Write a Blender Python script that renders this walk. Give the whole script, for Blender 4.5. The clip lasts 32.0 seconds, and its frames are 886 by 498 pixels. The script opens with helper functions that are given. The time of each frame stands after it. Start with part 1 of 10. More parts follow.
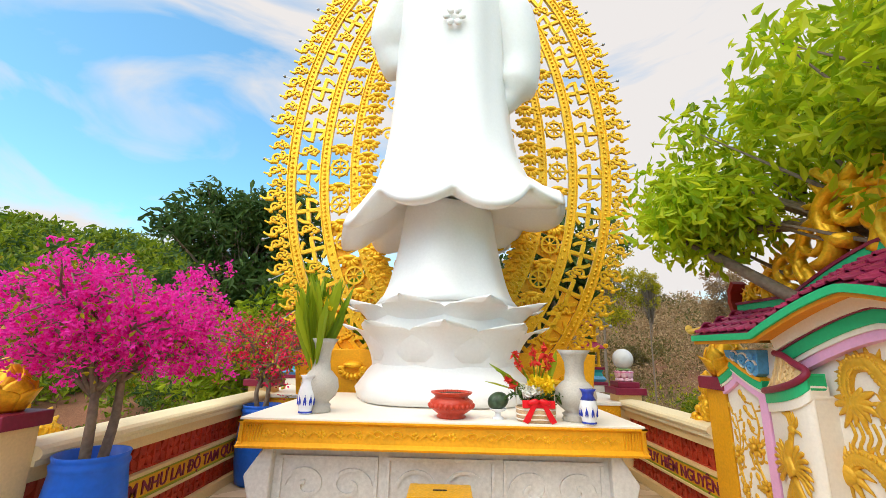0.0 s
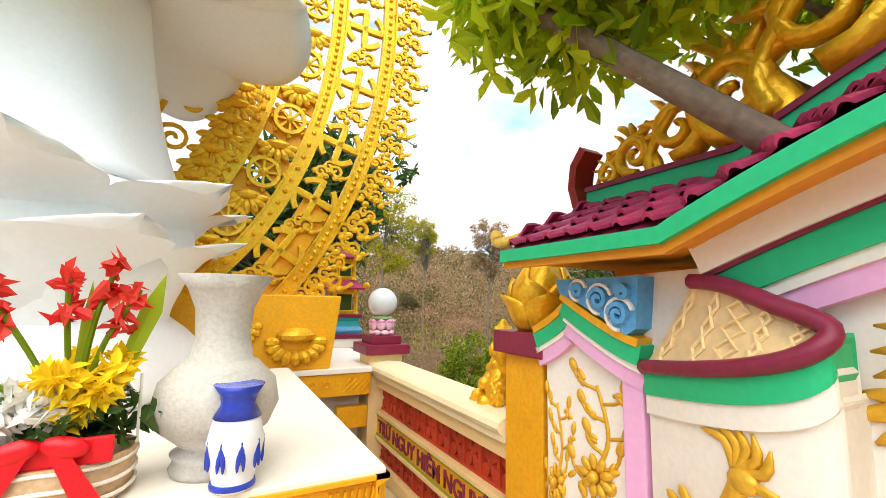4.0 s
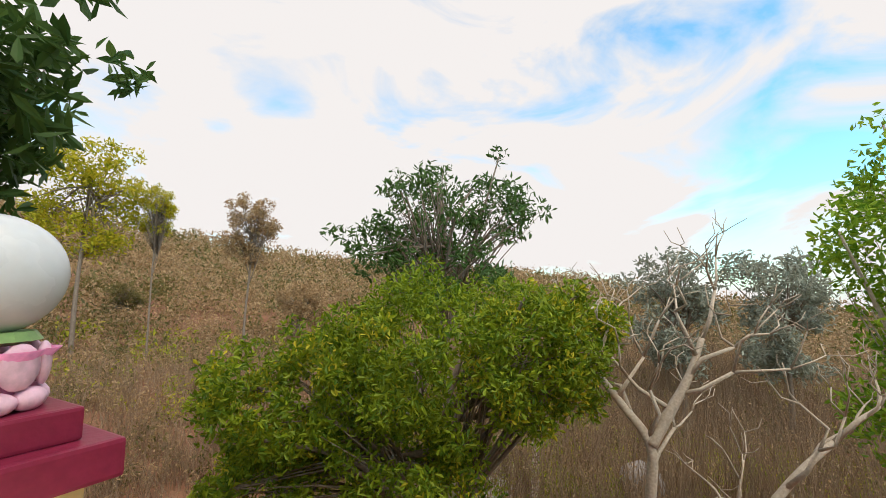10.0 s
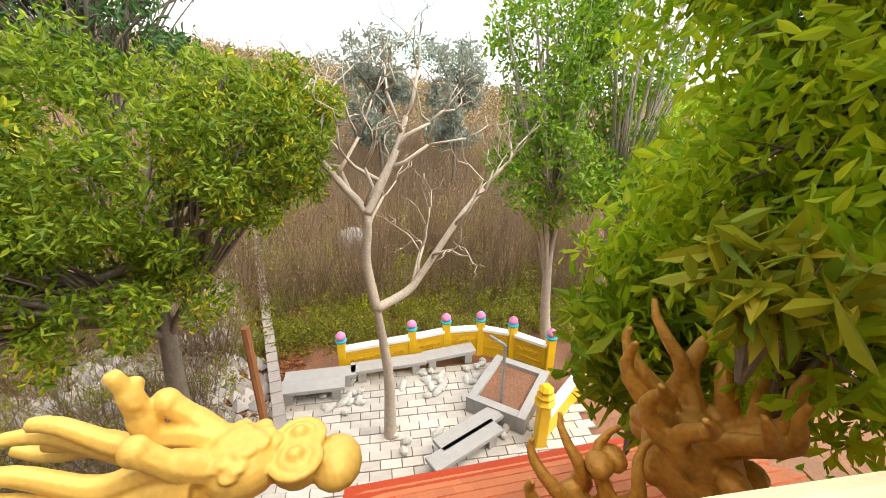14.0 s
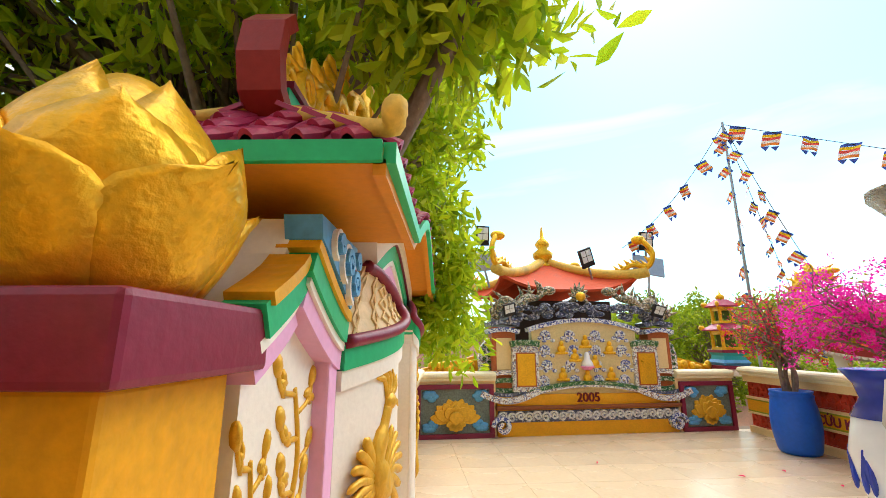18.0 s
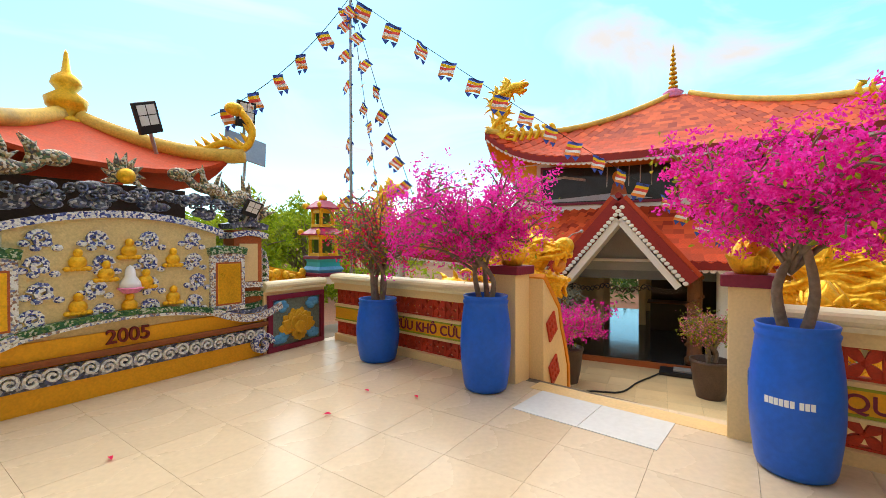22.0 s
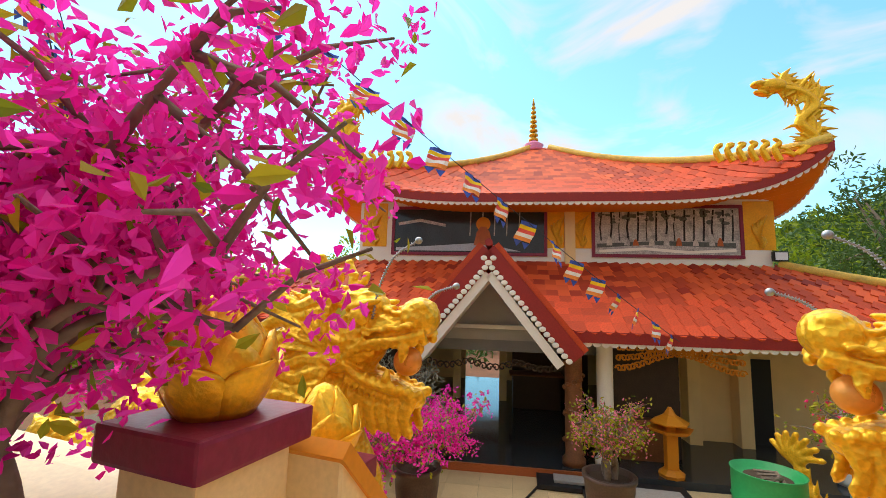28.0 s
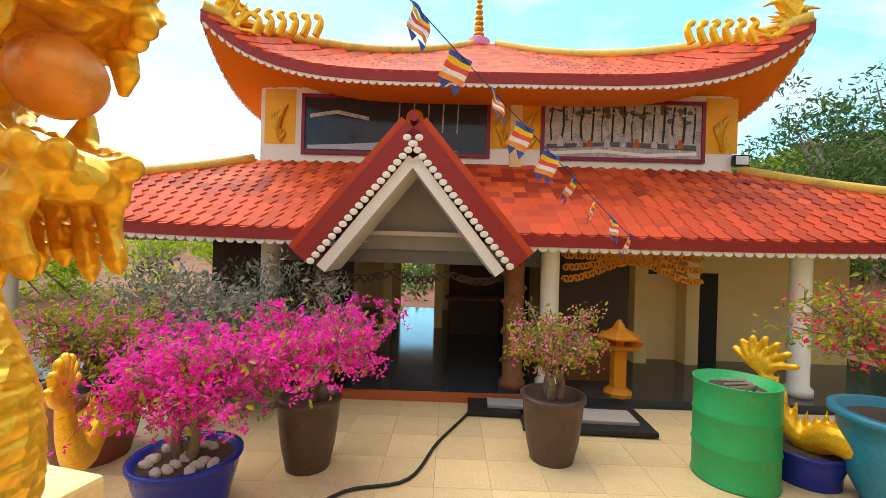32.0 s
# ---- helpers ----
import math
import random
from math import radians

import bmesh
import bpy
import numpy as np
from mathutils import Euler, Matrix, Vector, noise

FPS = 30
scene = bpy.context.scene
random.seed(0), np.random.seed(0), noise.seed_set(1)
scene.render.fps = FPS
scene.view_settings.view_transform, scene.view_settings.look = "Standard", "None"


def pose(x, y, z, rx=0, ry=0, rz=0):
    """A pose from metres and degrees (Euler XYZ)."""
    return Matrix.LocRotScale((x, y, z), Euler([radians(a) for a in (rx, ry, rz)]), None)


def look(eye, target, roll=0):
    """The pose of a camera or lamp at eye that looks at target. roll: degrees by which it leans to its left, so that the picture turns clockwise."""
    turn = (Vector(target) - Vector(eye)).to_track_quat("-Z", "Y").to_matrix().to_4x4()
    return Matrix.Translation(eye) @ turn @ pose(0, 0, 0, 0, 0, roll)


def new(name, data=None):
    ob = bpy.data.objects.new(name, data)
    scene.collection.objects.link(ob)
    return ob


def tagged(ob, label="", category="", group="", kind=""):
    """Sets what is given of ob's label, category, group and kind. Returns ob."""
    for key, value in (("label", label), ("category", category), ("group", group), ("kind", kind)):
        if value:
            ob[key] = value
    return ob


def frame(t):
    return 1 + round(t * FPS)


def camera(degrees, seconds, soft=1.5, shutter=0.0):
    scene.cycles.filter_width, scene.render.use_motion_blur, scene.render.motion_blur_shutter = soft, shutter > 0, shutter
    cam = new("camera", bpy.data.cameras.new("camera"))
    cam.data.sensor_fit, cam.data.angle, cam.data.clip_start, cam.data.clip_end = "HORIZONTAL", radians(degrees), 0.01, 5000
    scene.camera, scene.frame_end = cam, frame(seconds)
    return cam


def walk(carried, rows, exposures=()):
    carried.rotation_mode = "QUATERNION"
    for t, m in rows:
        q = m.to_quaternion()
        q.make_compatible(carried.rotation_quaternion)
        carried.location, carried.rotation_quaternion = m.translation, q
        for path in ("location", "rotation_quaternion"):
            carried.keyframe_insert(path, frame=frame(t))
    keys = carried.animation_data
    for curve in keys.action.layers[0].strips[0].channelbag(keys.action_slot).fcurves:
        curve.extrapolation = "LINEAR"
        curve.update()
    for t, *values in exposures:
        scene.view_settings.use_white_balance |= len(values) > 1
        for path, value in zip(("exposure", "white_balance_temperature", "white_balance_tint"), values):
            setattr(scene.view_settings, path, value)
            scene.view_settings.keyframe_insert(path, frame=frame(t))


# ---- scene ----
cam = camera(93.5, 32.0, 0.75)
PATH = [
    (0, (-1.654, -4.892, 1.704), (-1.682, -2.948, 2.174), 1.3),
    (0.5, (-1.673, -4.724, 1.667), (-1.664, -2.776, 2.122), 1.2),
    (1, (-1.594, -4.454, 1.677), (-1.432, -2.513, 2.132), 1.3),
    (1.5, (-1.492, -4.109, 1.654), (-1.085, -2.208, 2.122), 1.5),
    (2, (-1.319, -3.781, 1.661), (-0.715, -1.932, 2.125), 1.2),
    (2.5, (-1.087, -3.440, 1.673), (-0.369, -1.619, 2.084), 1.2),
    (3, (-0.921, -3.071, 1.682), (-0.130, -1.264, 2.010), 1.3),
    (3.5, (-0.672, -2.704, 1.669), (0.182, -0.916, 1.938), 1.2),
    (4, (-0.427, -2.322, 1.656), (0.506, -0.570, 1.903), 1.2),
    (4.5, (-0.230, -1.967, 1.575), (0.832, -0.291, 1.824), 1.3),
    (6.5, (0.686, -0.333, 1.572), (1.698, 1.373, 1.827), 0.2),
    (7, (0.775, -0.077, 1.549), (1.818, 1.611, 1.803), 0.2),
    (7.5, (0.873, 0.069, 1.526), (1.979, 1.716, 1.784), 0.2),
    (8, (0.936, 0.125, 1.526), (2.175, 1.675, 1.778), 0.2),
    (8.5, (0.950, 0.156, 1.520), (2.363, 1.551, 1.762), 0.2),
    (9, (0.901, 0.222, 1.539), (2.467, 1.447, 1.765), 0.2),
    (9.5, (0.853, 0.289, 1.558), (2.494, 1.410, 1.782), -0.3),
    (10, (0.784, 0.452, 1.569), (2.517, 1.428, 1.784), -0.3),
    (10.5, (0.837, 0.527, 1.581), (2.641, 1.368, 1.777), -0.3),
    (11, (0.872, 0.581, 1.616), (2.738, 1.290, 1.731), -0.3),
    (11.5, (0.898, 0.637, 1.631), (2.820, 1.189, 1.601), -0.3),
    (12, (0.905, 0.658, 1.641), (2.857, 1.048, 1.449), -0.3),
    (12.5, (0.936, 0.664, 1.613), (2.891, 0.887, 1.257), -0.1),
    (13, (0.972, 0.670, 1.590), (2.904, 0.721, 1.076), 0.1),
    (13.5, (0.987, 0.662, 1.547), (2.875, 0.551, 0.895), 0.1),
    (15.5, (0.971, 0.721, 1.517), (2.584, -0.110, 0.676), 1.1),
    (16, (0.955, 0.736, 1.518), (2.495, -0.371, 0.884), 0.8),
    (16.5, (0.936, 0.703, 1.494), (2.289, -0.731, 1.158), 0.8),
    (17, (0.875, 0.596, 1.450), (1.837, -1.158, 1.445), 0.8),
    (17.5, (0.775, 0.456, 1.460), (1.217, -1.475, 1.736), 0.9),
    (18, (0.575, 0.110, 1.440), (0.605, -1.842, 1.875), 0.0),
    (18.5, (0.520, -0.140, 1.480), (0.300, -2.090, 1.850), -0.5),
    (19, (0.404, -0.390, 1.509), (0.039, -2.340, 1.764), 0.3),
    (19.5, (0.323, -0.598, 1.511), (-0.141, -2.539, 1.637), 0.8),
    (20, (0.282, -0.852, 1.503), (-0.356, -2.746, 1.551), 0.5),
    (20.5, (0.138, -1.105, 1.488), (-0.755, -2.894, 1.491), 0.4),
    (21, (-0.044, -1.364, 1.492), (-1.190, -3.003, 1.479), 0.1),
    (21.5, (-0.256, -1.598, 1.498), (-1.603, -3.076, 1.475), 0.1),
    (22, (-0.508, -1.796, 1.486), (-2.032, -3.091, 1.464), -0.1),
    (22.5, (-0.691, -2.009, 1.462), (-2.390, -3.063, 1.443), -0.4),
    (23, (-0.851, -2.198, 1.438), (-2.696, -2.969, 1.418), -0.5),
    (23.5, (-1.095, -2.291, 1.448), (-3.005, -2.883, 1.424), -0.6),
    (24, (-1.296, -2.389, 1.452), (-3.247, -2.830, 1.427), -0.7),
    (24.5, (-1.508, -2.520, 1.461), (-3.492, -2.772, 1.436), -0.3),
    (25, (-1.742, -2.529, 1.455), (-3.739, -2.647, 1.459), -0.5),
    (25.5, (-1.989, -2.557, 1.443), (-3.985, -2.626, 1.541), -0.6),
    (26, (-2.263, -2.668, 1.457), (-4.245, -2.841, 1.659), -0.1),
    (26.5, (-2.597, -2.657, 1.452), (-4.515, -3.148, 1.732), -0.6),
    (28.5, (-3.930, -3.340, 1.589), (-5.783, -4.050, 1.836), 1.7),
    (29, (-4.181, -3.350, 1.583), (-6.063, -3.992, 1.794), 1.8),
    (29.5, (-4.351, -3.332, 1.507), (-6.254, -3.930, 1.652), 1.7),
    (30, (-4.553, -3.369, 1.397), (-6.476, -3.913, 1.484), 1.9),
    (30.5, (-4.783, -3.343, 1.258), (-6.719, -3.841, 1.310), 1.9),
    (31, (-5.027, -3.344, 1.108), (-6.970, -3.816, 1.130), 1.9),
    (31.5, (-5.259, -3.380, 0.960), (-7.205, -3.841, 0.962), 1.9),
    (32, (-5.454, -3.330, 0.806), (-7.400, -3.791, 0.800), 1.6),
]
walk(cam, [(t, look(e, g, r)) for t, e, g, r in PATH], [(0.0, 0.12, 6650, 16), (2.5, 0.42, 6650, 16), (4.5, 0.6, 6650, 16), (6.5, 0.2, 6650, 16), (11.0, 0.2, 6650, 16), (13.2, 1.15, 6650, 16), (16.0, 1.2, 6650, 16), (17.0, 1.0, 6650, 16), (18.2, 0.4, 6650, 16), (20.0, 0.2, 6650, 16), (26.0, 0.2, 6650, 16), (29.5, 0.3, 6650, 16), (32.0, 0.55, 6650, 16)])

# ---- world, sun, sky ----
world = bpy.data.worlds.new("sky_world")
scene.world = world
world.use_nodes = True
_nt = world.node_tree
_nt.nodes.clear()
SUN_ELEV, SUN_AZ = 58.0, 212.0
_out = _nt.nodes.new("ShaderNodeOutputWorld")
_bg = _nt.nodes.new("ShaderNodeBackground")
_sky = _nt.nodes.new("ShaderNodeTexSky")
_sky.sky_type = "NISHITA"
_sky.sun_disc = False
_sky.sun_elevation = radians(SUN_ELEV)
_sky.sun_rotation = radians(SUN_AZ)
_sky.air_density, _sky.dust_density, _sky.ozone_density = 1.0, 0.6, 2.5
_tc = _nt.nodes.new("ShaderNodeTexCoord")
_mp = _nt.nodes.new("ShaderNodeMapping")
_mp.inputs["Scale"].default_value = (0.8, 1.7, 3.6)
_mp.inputs["Rotation"].default_value = (0.0, 0.0, 0.6)
_n1 = _nt.nodes.new("ShaderNodeTexNoise")
_n1.inputs["Scale"].default_value = 1.5
_n1.inputs["Detail"].default_value = 9.0
_n1.inputs["Roughness"].default_value = 0.52
_n1.inputs["Distortion"].default_value = 0.9
_cr = _nt.nodes.new("ShaderNodeValToRGB")
_cr.color_ramp.elements[0].position = 0.43
_cr.color_ramp.elements[0].color = (0, 0, 0, 1)
_cr.color_ramp.elements[1].position = 0.60
_cr.color_ramp.elements[1].color = (1, 1, 1, 1)
_mix = _nt.nodes.new("ShaderNodeMix")
_mix.data_type = "RGBA"
_mix.inputs[7].default_value = (5.1, 5.15, 5.0, 1)
_lk = _nt.links.new
_lk(_tc.outputs["Generated"], _mp.inputs["Vector"])
_lk(_mp.outputs["Vector"], _n1.inputs["Vector"])
_dot = _nt.nodes.new("ShaderNodeVectorMath")
_dot.operation = "DOT_PRODUCT"
_dot.inputs[1].default_value = (0.09, 0.075, 0.02)
_sum = _nt.nodes.new("ShaderNodeMath")
_lk(_tc.outputs["Generated"], _dot.inputs[0])
_lk(_dot.outputs["Value"], _sum.inputs[0])
_lk(_n1.outputs["Fac"], _sum.inputs[1])
_lk(_sum.outputs[0], _cr.inputs["Fac"])
_lk(_cr.outputs["Color"], _mix.inputs[0])
_tint = _nt.nodes.new("ShaderNodeMix")
_tint.data_type, _tint.blend_type = "RGBA", "MULTIPLY"
_tint.inputs[0].default_value = 1.0
_tint.inputs[7].default_value = (1.25, 2.0, 1.85, 1)
_lk(_sky.outputs["Color"], _tint.inputs[6])
_lk(_tint.outputs[2], _mix.inputs[6])
_lk(_mix.outputs[2], _bg.inputs["Color"])
_lk(_bg.outputs["Background"], _out.inputs["Surface"])
_bg.inputs["Strength"].default_value = 0.15

sun = new("sun", bpy.data.lights.new("sun", "SUN"))
sun.data.energy, sun.data.angle, sun.data.color = 3.7, radians(80.0), (1.0, 0.87, 0.66)
_az, _el = radians(SUN_AZ), radians(SUN_ELEV)
_toward = Vector((math.sin(_az) * math.cos(_el), math.cos(_az) * math.cos(_el), math.sin(_el)))
sun.matrix_world = look(_toward * 60, (0, 0, 0))


# ---- materials ----
MATS = {}


def mat(name, col, rough=0.6, metal=0.0, var=0.12, scale=6.0, bump=0.15, fine=60.0, spec=0.3, dirt=0.0, dirt_col=(0.08, 0.07, 0.05), emit=0.0, rand=0.0, trans=0.0, cells=0.0):
    """A painted, stone or metal surface: mottled at two sizes, with fine relief and patches of dirt."""
    if name in MATS:
        return MATS[name]
    m = bpy.data.materials.new(name)
    m.use_nodes = True
    nt = m.node_tree
    b = nt.nodes["Principled BSDF"]
    L = nt.links.new
    tc = nt.nodes.new("ShaderNodeTexCoord")
    n1 = nt.nodes.new("ShaderNodeTexNoise")
    n1.inputs["Scale"].default_value, n1.inputs["Detail"].default_value = scale, 5.0
    n2 = nt.nodes.new("ShaderNodeTexNoise")
    n2.inputs["Scale"].default_value, n2.inputs["Detail"].default_value = fine, 4.0
    L(tc.outputs["Object"], n1.inputs["Vector"])
    L(tc.outputs["Object"], n2.inputs["Vector"])
    mix = nt.nodes.new("ShaderNodeMix")
    mix.data_type = "RGBA"
    mix.inputs[6].default_value = (*[c * (1 - var) for c in col], 1)
    mix.inputs[7].default_value = (*[min(1, c * (1 + var)) for c in col], 1)
    L(n1.outputs["Fac"], mix.inputs[0])
    last = mix.outputs[2]
    hv = nt.nodes.new("ShaderNodeHueSaturation")
    L(last, hv.inputs["Color"])
    mr = nt.nodes.new("ShaderNodeMapRange")
    mr.inputs[1].default_value, mr.inputs[2].default_value = 0.3, 0.7
    mr.inputs[3].default_value, mr.inputs[4].default_value = 1 - var * 0.7, 1 + var * 0.7
    L(n2.outputs["Fac"], mr.inputs[0])
    L(mr.outputs[0], hv.inputs["Value"])
    last = hv.outputs[0]
    if rand:
        oi = nt.nodes.new("ShaderNodeObjectInfo")
        h2 = nt.nodes.new("ShaderNodeHueSaturation")
        r2 = nt.nodes.new("ShaderNodeMapRange")
        r2.inputs[3].default_value, r2.inputs[4].default_value = 1 - rand, 1 + rand
        L(oi.outputs["Random"], r2.inputs[0])
        L(r2.outputs[0], h2.inputs["Value"])
        L(last, h2.inputs["Color"])
        last = h2.outputs[0]
    if dirt:
        n3 = nt.nodes.new("ShaderNodeTexNoise")
        n3.inputs["Scale"].default_value, n3.inputs["Detail"].default_value = scale * 0.45, 9.0
        n3.inputs["Roughness"].default_value = 0.65
        L(tc.outputs["Object"], n3.inputs["Vector"])
        r3 = nt.nodes.new("ShaderNodeMapRange")
        r3.inputs[1].default_value, r3.inputs[2].default_value = 0.5, 0.78
        r3.inputs[4].default_value = dirt
        L(n3.outputs["Fac"], r3.inputs[0])
        m3 = nt.nodes.new("ShaderNodeMix")
        m3.data_type = "RGBA"
        m3.inputs[7].default_value = (*dirt_col, 1)
        L(r3.outputs[0], m3.inputs[0])
        L(last, m3.inputs[6])
        last = m3.outputs[2]
    L(last, b.inputs["Base Color"])
    b.inputs["Metallic"].default_value = metal
    b.inputs["Specular IOR Level"].default_value = spec
    rr = nt.nodes.new("ShaderNodeMapRange")
    rr.inputs[3].default_value, rr.inputs[4].default_value = max(0.02, rough - 0.12), min(1, rough + 0.12)
    L(n1.outputs["Fac"], rr.inputs[0])
    L(rr.outputs[0], b.inputs["Roughness"])
    if bump:
        bp = nt.nodes.new("ShaderNodeBump")
        bp.inputs["Strength"].default_value, bp.inputs["Distance"].default_value = bump, 0.01
        if cells:
            vo = nt.nodes.new("ShaderNodeTexVoronoi")
            vo.inputs["Scale"].default_value = cells
            L(tc.outputs["Object"], vo.inputs["Vector"])
            L(vo.outputs["Distance"], bp.inputs["Height"])
        else:
            L(n2.outputs["Fac"], bp.inputs["Height"])
        L(bp.outputs[0], b.inputs["Normal"])
    if trans:
        b.inputs["Transmission Weight"].default_value = trans
    if emit:
        b.inputs["Emission Color"].default_value = (*col, 1)
        b.inputs["Emission Strength"].default_value = emit
    MATS[name] = m
    return m


def mosaic(name, cols, scale=60.0, rough=0.35):
    """Chips of broken porcelain set in plaster: cells of a few colours with sunk joints."""
    m = bpy.data.materials.new(name)
    m.use_nodes = True
    nt = m.node_tree
    L = nt.links.new
    b = nt.nodes["Principled BSDF"]
    tc = nt.nodes.new("ShaderNodeTexCoord")
    vo = nt.nodes.new("ShaderNodeTexVoronoi")
    vo.inputs["Scale"].default_value = scale
    L(tc.outputs["Object"], vo.inputs["Vector"])
    sp = nt.nodes.new("ShaderNodeSeparateColor")
    L(vo.outputs["Color"], sp.inputs[0])
    cr = nt.nodes.new("ShaderNodeValToRGB")
    cr.color_ramp.interpolation = "CONSTANT"
    while len(cr.color_ramp.elements) < len(cols):
        cr.color_ramp.elements.new(0.5)
    for i, c in enumerate(cols):
        cr.color_ramp.elements[i].position = i / len(cols)
        cr.color_ramp.elements[i].color = (*c, 1)
    L(sp.outputs[0], cr.inputs["Fac"])
    L(cr.outputs["Color"], b.inputs["Base Color"])
    b.inputs["Roughness"].default_value = rough
    b.inputs["Specular IOR Level"].default_value = 0.3
    bp = nt.nodes.new("ShaderNodeBump")
    bp.invert = True
    bp.inputs["Strength"].default_value, bp.inputs["Distance"].default_value = 0.6, 0.01
    L(vo.outputs["Distance"], bp.inputs["Height"])
    L(bp.outputs[0], b.inputs["Normal"])
    MATS[name] = m
    return m


def leaf_mat(name, a, b_, rough=0.5, glow=0.35):
    """Leaves and petals: each island its own shade, light passing through."""
    m = bpy.data.materials.new(name)
    m.use_nodes = True
    nt = m.node_tree
    L = nt.links.new
    b = nt.nodes["Principled BSDF"]
    g = nt.nodes.new("ShaderNodeNewGeometry")
    mix = nt.nodes.new("ShaderNodeMix")
    mix.data_type = "RGBA"
    mix.inputs[6].default_value, mix.inputs[7].default_value = (*a, 1), (*b_, 1)
    L(g.outputs["Random Per Island"], mix.inputs[0])
    L(mix.outputs[2], b.inputs["Base Color"])
    b.inputs["Roughness"].default_value = rough
    b.inputs["Specular IOR Level"].default_value = 0.25
    tr = nt.nodes.new("ShaderNodeBsdfTranslucent")
    L(mix.outputs[2], tr.inputs["Color"])
    ms = nt.nodes.new("ShaderNodeMixShader")
    ms.inputs[0].default_value = glow
    L(b.outputs[0], ms.inputs[1])
    L(tr.outputs[0], ms.inputs[2])
    L(ms.outputs[0], nt.nodes["Material Output"].inputs["Surface"])
    MATS[name] = m
    return m


GOLD = mat("gold_paint", (0.90, 0.47, 0.022), 0.32, 0.42, 0.2, 6, 0.45, 45, dirt=0.4, dirt_col=(0.42, 0.15, 0.015))
GOLDS = mat("gold_scale_paint", (0.90, 0.47, 0.022), 0.32, 0.42, 0.2, 6, 1.0, 45, dirt=0.25, dirt_col=(0.40, 0.15, 0.02), cells=24.0)
RIDGE = mat("weathered_yellow_ridge", (0.72, 0.46, 0.08), 0.6, 0, 0.2, 5, 0.3, 40, dirt=0.7, dirt_col=(0.22, 0.17, 0.07))
GOLDR = mat("gold_relief_paint", (0.74, 0.42, 0.035), 0.4, 0.3, 0.15, 8, 0.5, 35, dirt=0.3, dirt_col=(0.3, 0.15, 0.03))
OCHRE = mat("ochre_gold_wall", (0.84, 0.40, 0.014), 0.45, 0.15, 0.12, 4, 0.2, 40, dirt=0.25, dirt_col=(0.3, 0.13, 0.02))
CREAM = mat("cream_wall_paint", (0.82, 0.60, 0.29), 0.6, 0, 0.08, 3, 0.12, 50, dirt=0.22, dirt_col=(0.45, 0.33, 0.17))
CAPC = mat("pale_cream_coping", (0.82, 0.72, 0.46), 0.55, 0, 0.08, 3, 0.12, 50, dirt=0.3, dirt_col=(0.5, 0.38, 0.18))
WHITE = mat("white_statue_paint", (0.87, 0.87, 0.86), 0.4, 0, 0.03, 2, 0.08, 30)
WALLW = mat("white_wall_paint", (0.84, 0.79, 0.70), 0.6, 0, 0.05, 2, 0.1, 50, dirt=0.12, dirt_col=(0.5, 0.45, 0.35))
MAROON = mat("maroon_paint", (0.22, 0.02, 0.05), 0.4, 0, 0.12, 5, 0.15, 40)
REDLAT = mat("red_ceramic_block", (0.50, 0.05, 0.02), 0.5, 0, 0.2, 12, 0.3, 60, rand=0.15)
GREEN = mat("bright_green_paint", (0.01, 0.46, 0.19), 0.45, 0, 0.08, 4, 0.1, 40)
LIME = mat("lime_green_paint", (0.32, 0.36, 0.02), 0.5, 0, 0.1, 4, 0.1, 40)
PINK = mat("lilac_pink_paint", (0.80, 0.42, 0.66), 0.5, 0, 0.06, 4, 0.1, 40)
PINKL = mat("lotus_pink_paint", (0.78, 0.25, 0.45), 0.45, 0, 0.2, 10, 0.15, 40)
PINKW = mat("pale_pink_petal_paint", (0.80, 0.50, 0.60), 0.45, 0, 0.22, 16, 0.15, 40)
LEAFC = mat("green_collar_paint", (0.22, 0.36, 0.12), 0.5, 0, 0.15, 9, 0.1, 40)
ORANGE = mat("orange_paint", (0.70, 0.25, 0.012), 0.5, 0, 0.08, 4, 0.1, 40)
BLUEP = mat("sky_blue_paint", (0.10, 0.35, 0.62), 0.45, 0, 0.2, 9, 0.1, 40)
TEAL = mat("teal_paint", (0.02, 0.35, 0.38), 0.45, 0, 0.1, 9, 0.1, 40)
BARREL = mat("blue_plastic", (0.008, 0.11, 0.58), 0.38, 0, 0.12, 5, 0.08, 25, dirt=0.12, dirt_col=(0.2, 0.3, 0.5))
TILER = mat("maroon_roof_tile", (0.36, 0.03, 0.095), 0.4, 0, 0.2, 10, 0.2, 40, rand=0.2)
TEMPTILE = mat("red_clay_tile", (0.60, 0.07, 0.018), 0.65, 0, 0.2, 6, 0.25, 40, dirt=0.25, dirt_col=(0.2, 0.05, 0.03), rand=0.22)
DARKRED = mat("dark_red_trim", (0.30, 0.025, 0.02), 0.5, 0, 0.12, 6, 0.15, 40)
MARBLE = mat("grey_white_marble", (0.66, 0.65, 0.63), 0.3, 0, 0.14, 2.2, 0.05, 30, dirt=0.3, dirt_col=(0.42, 0.41, 0.42))
STONE = mat("grey_stone", (0.50, 0.47, 0.42), 0.7, 0, 0.14, 8, 0.3, 70)
TILE = mat("polished_cream_tile", (0.64, 0.51, 0.35), 0.26, 0, 0.08, 1.2, 0.02, 20, dirt=0.16, dirt_col=(0.52, 0.38, 0.22), rand=0.05)
TILEP = mat("pale_grey_tile", (0.70, 0.72, 0.70), 0.2, 0, 0.05, 2, 0.02, 20)
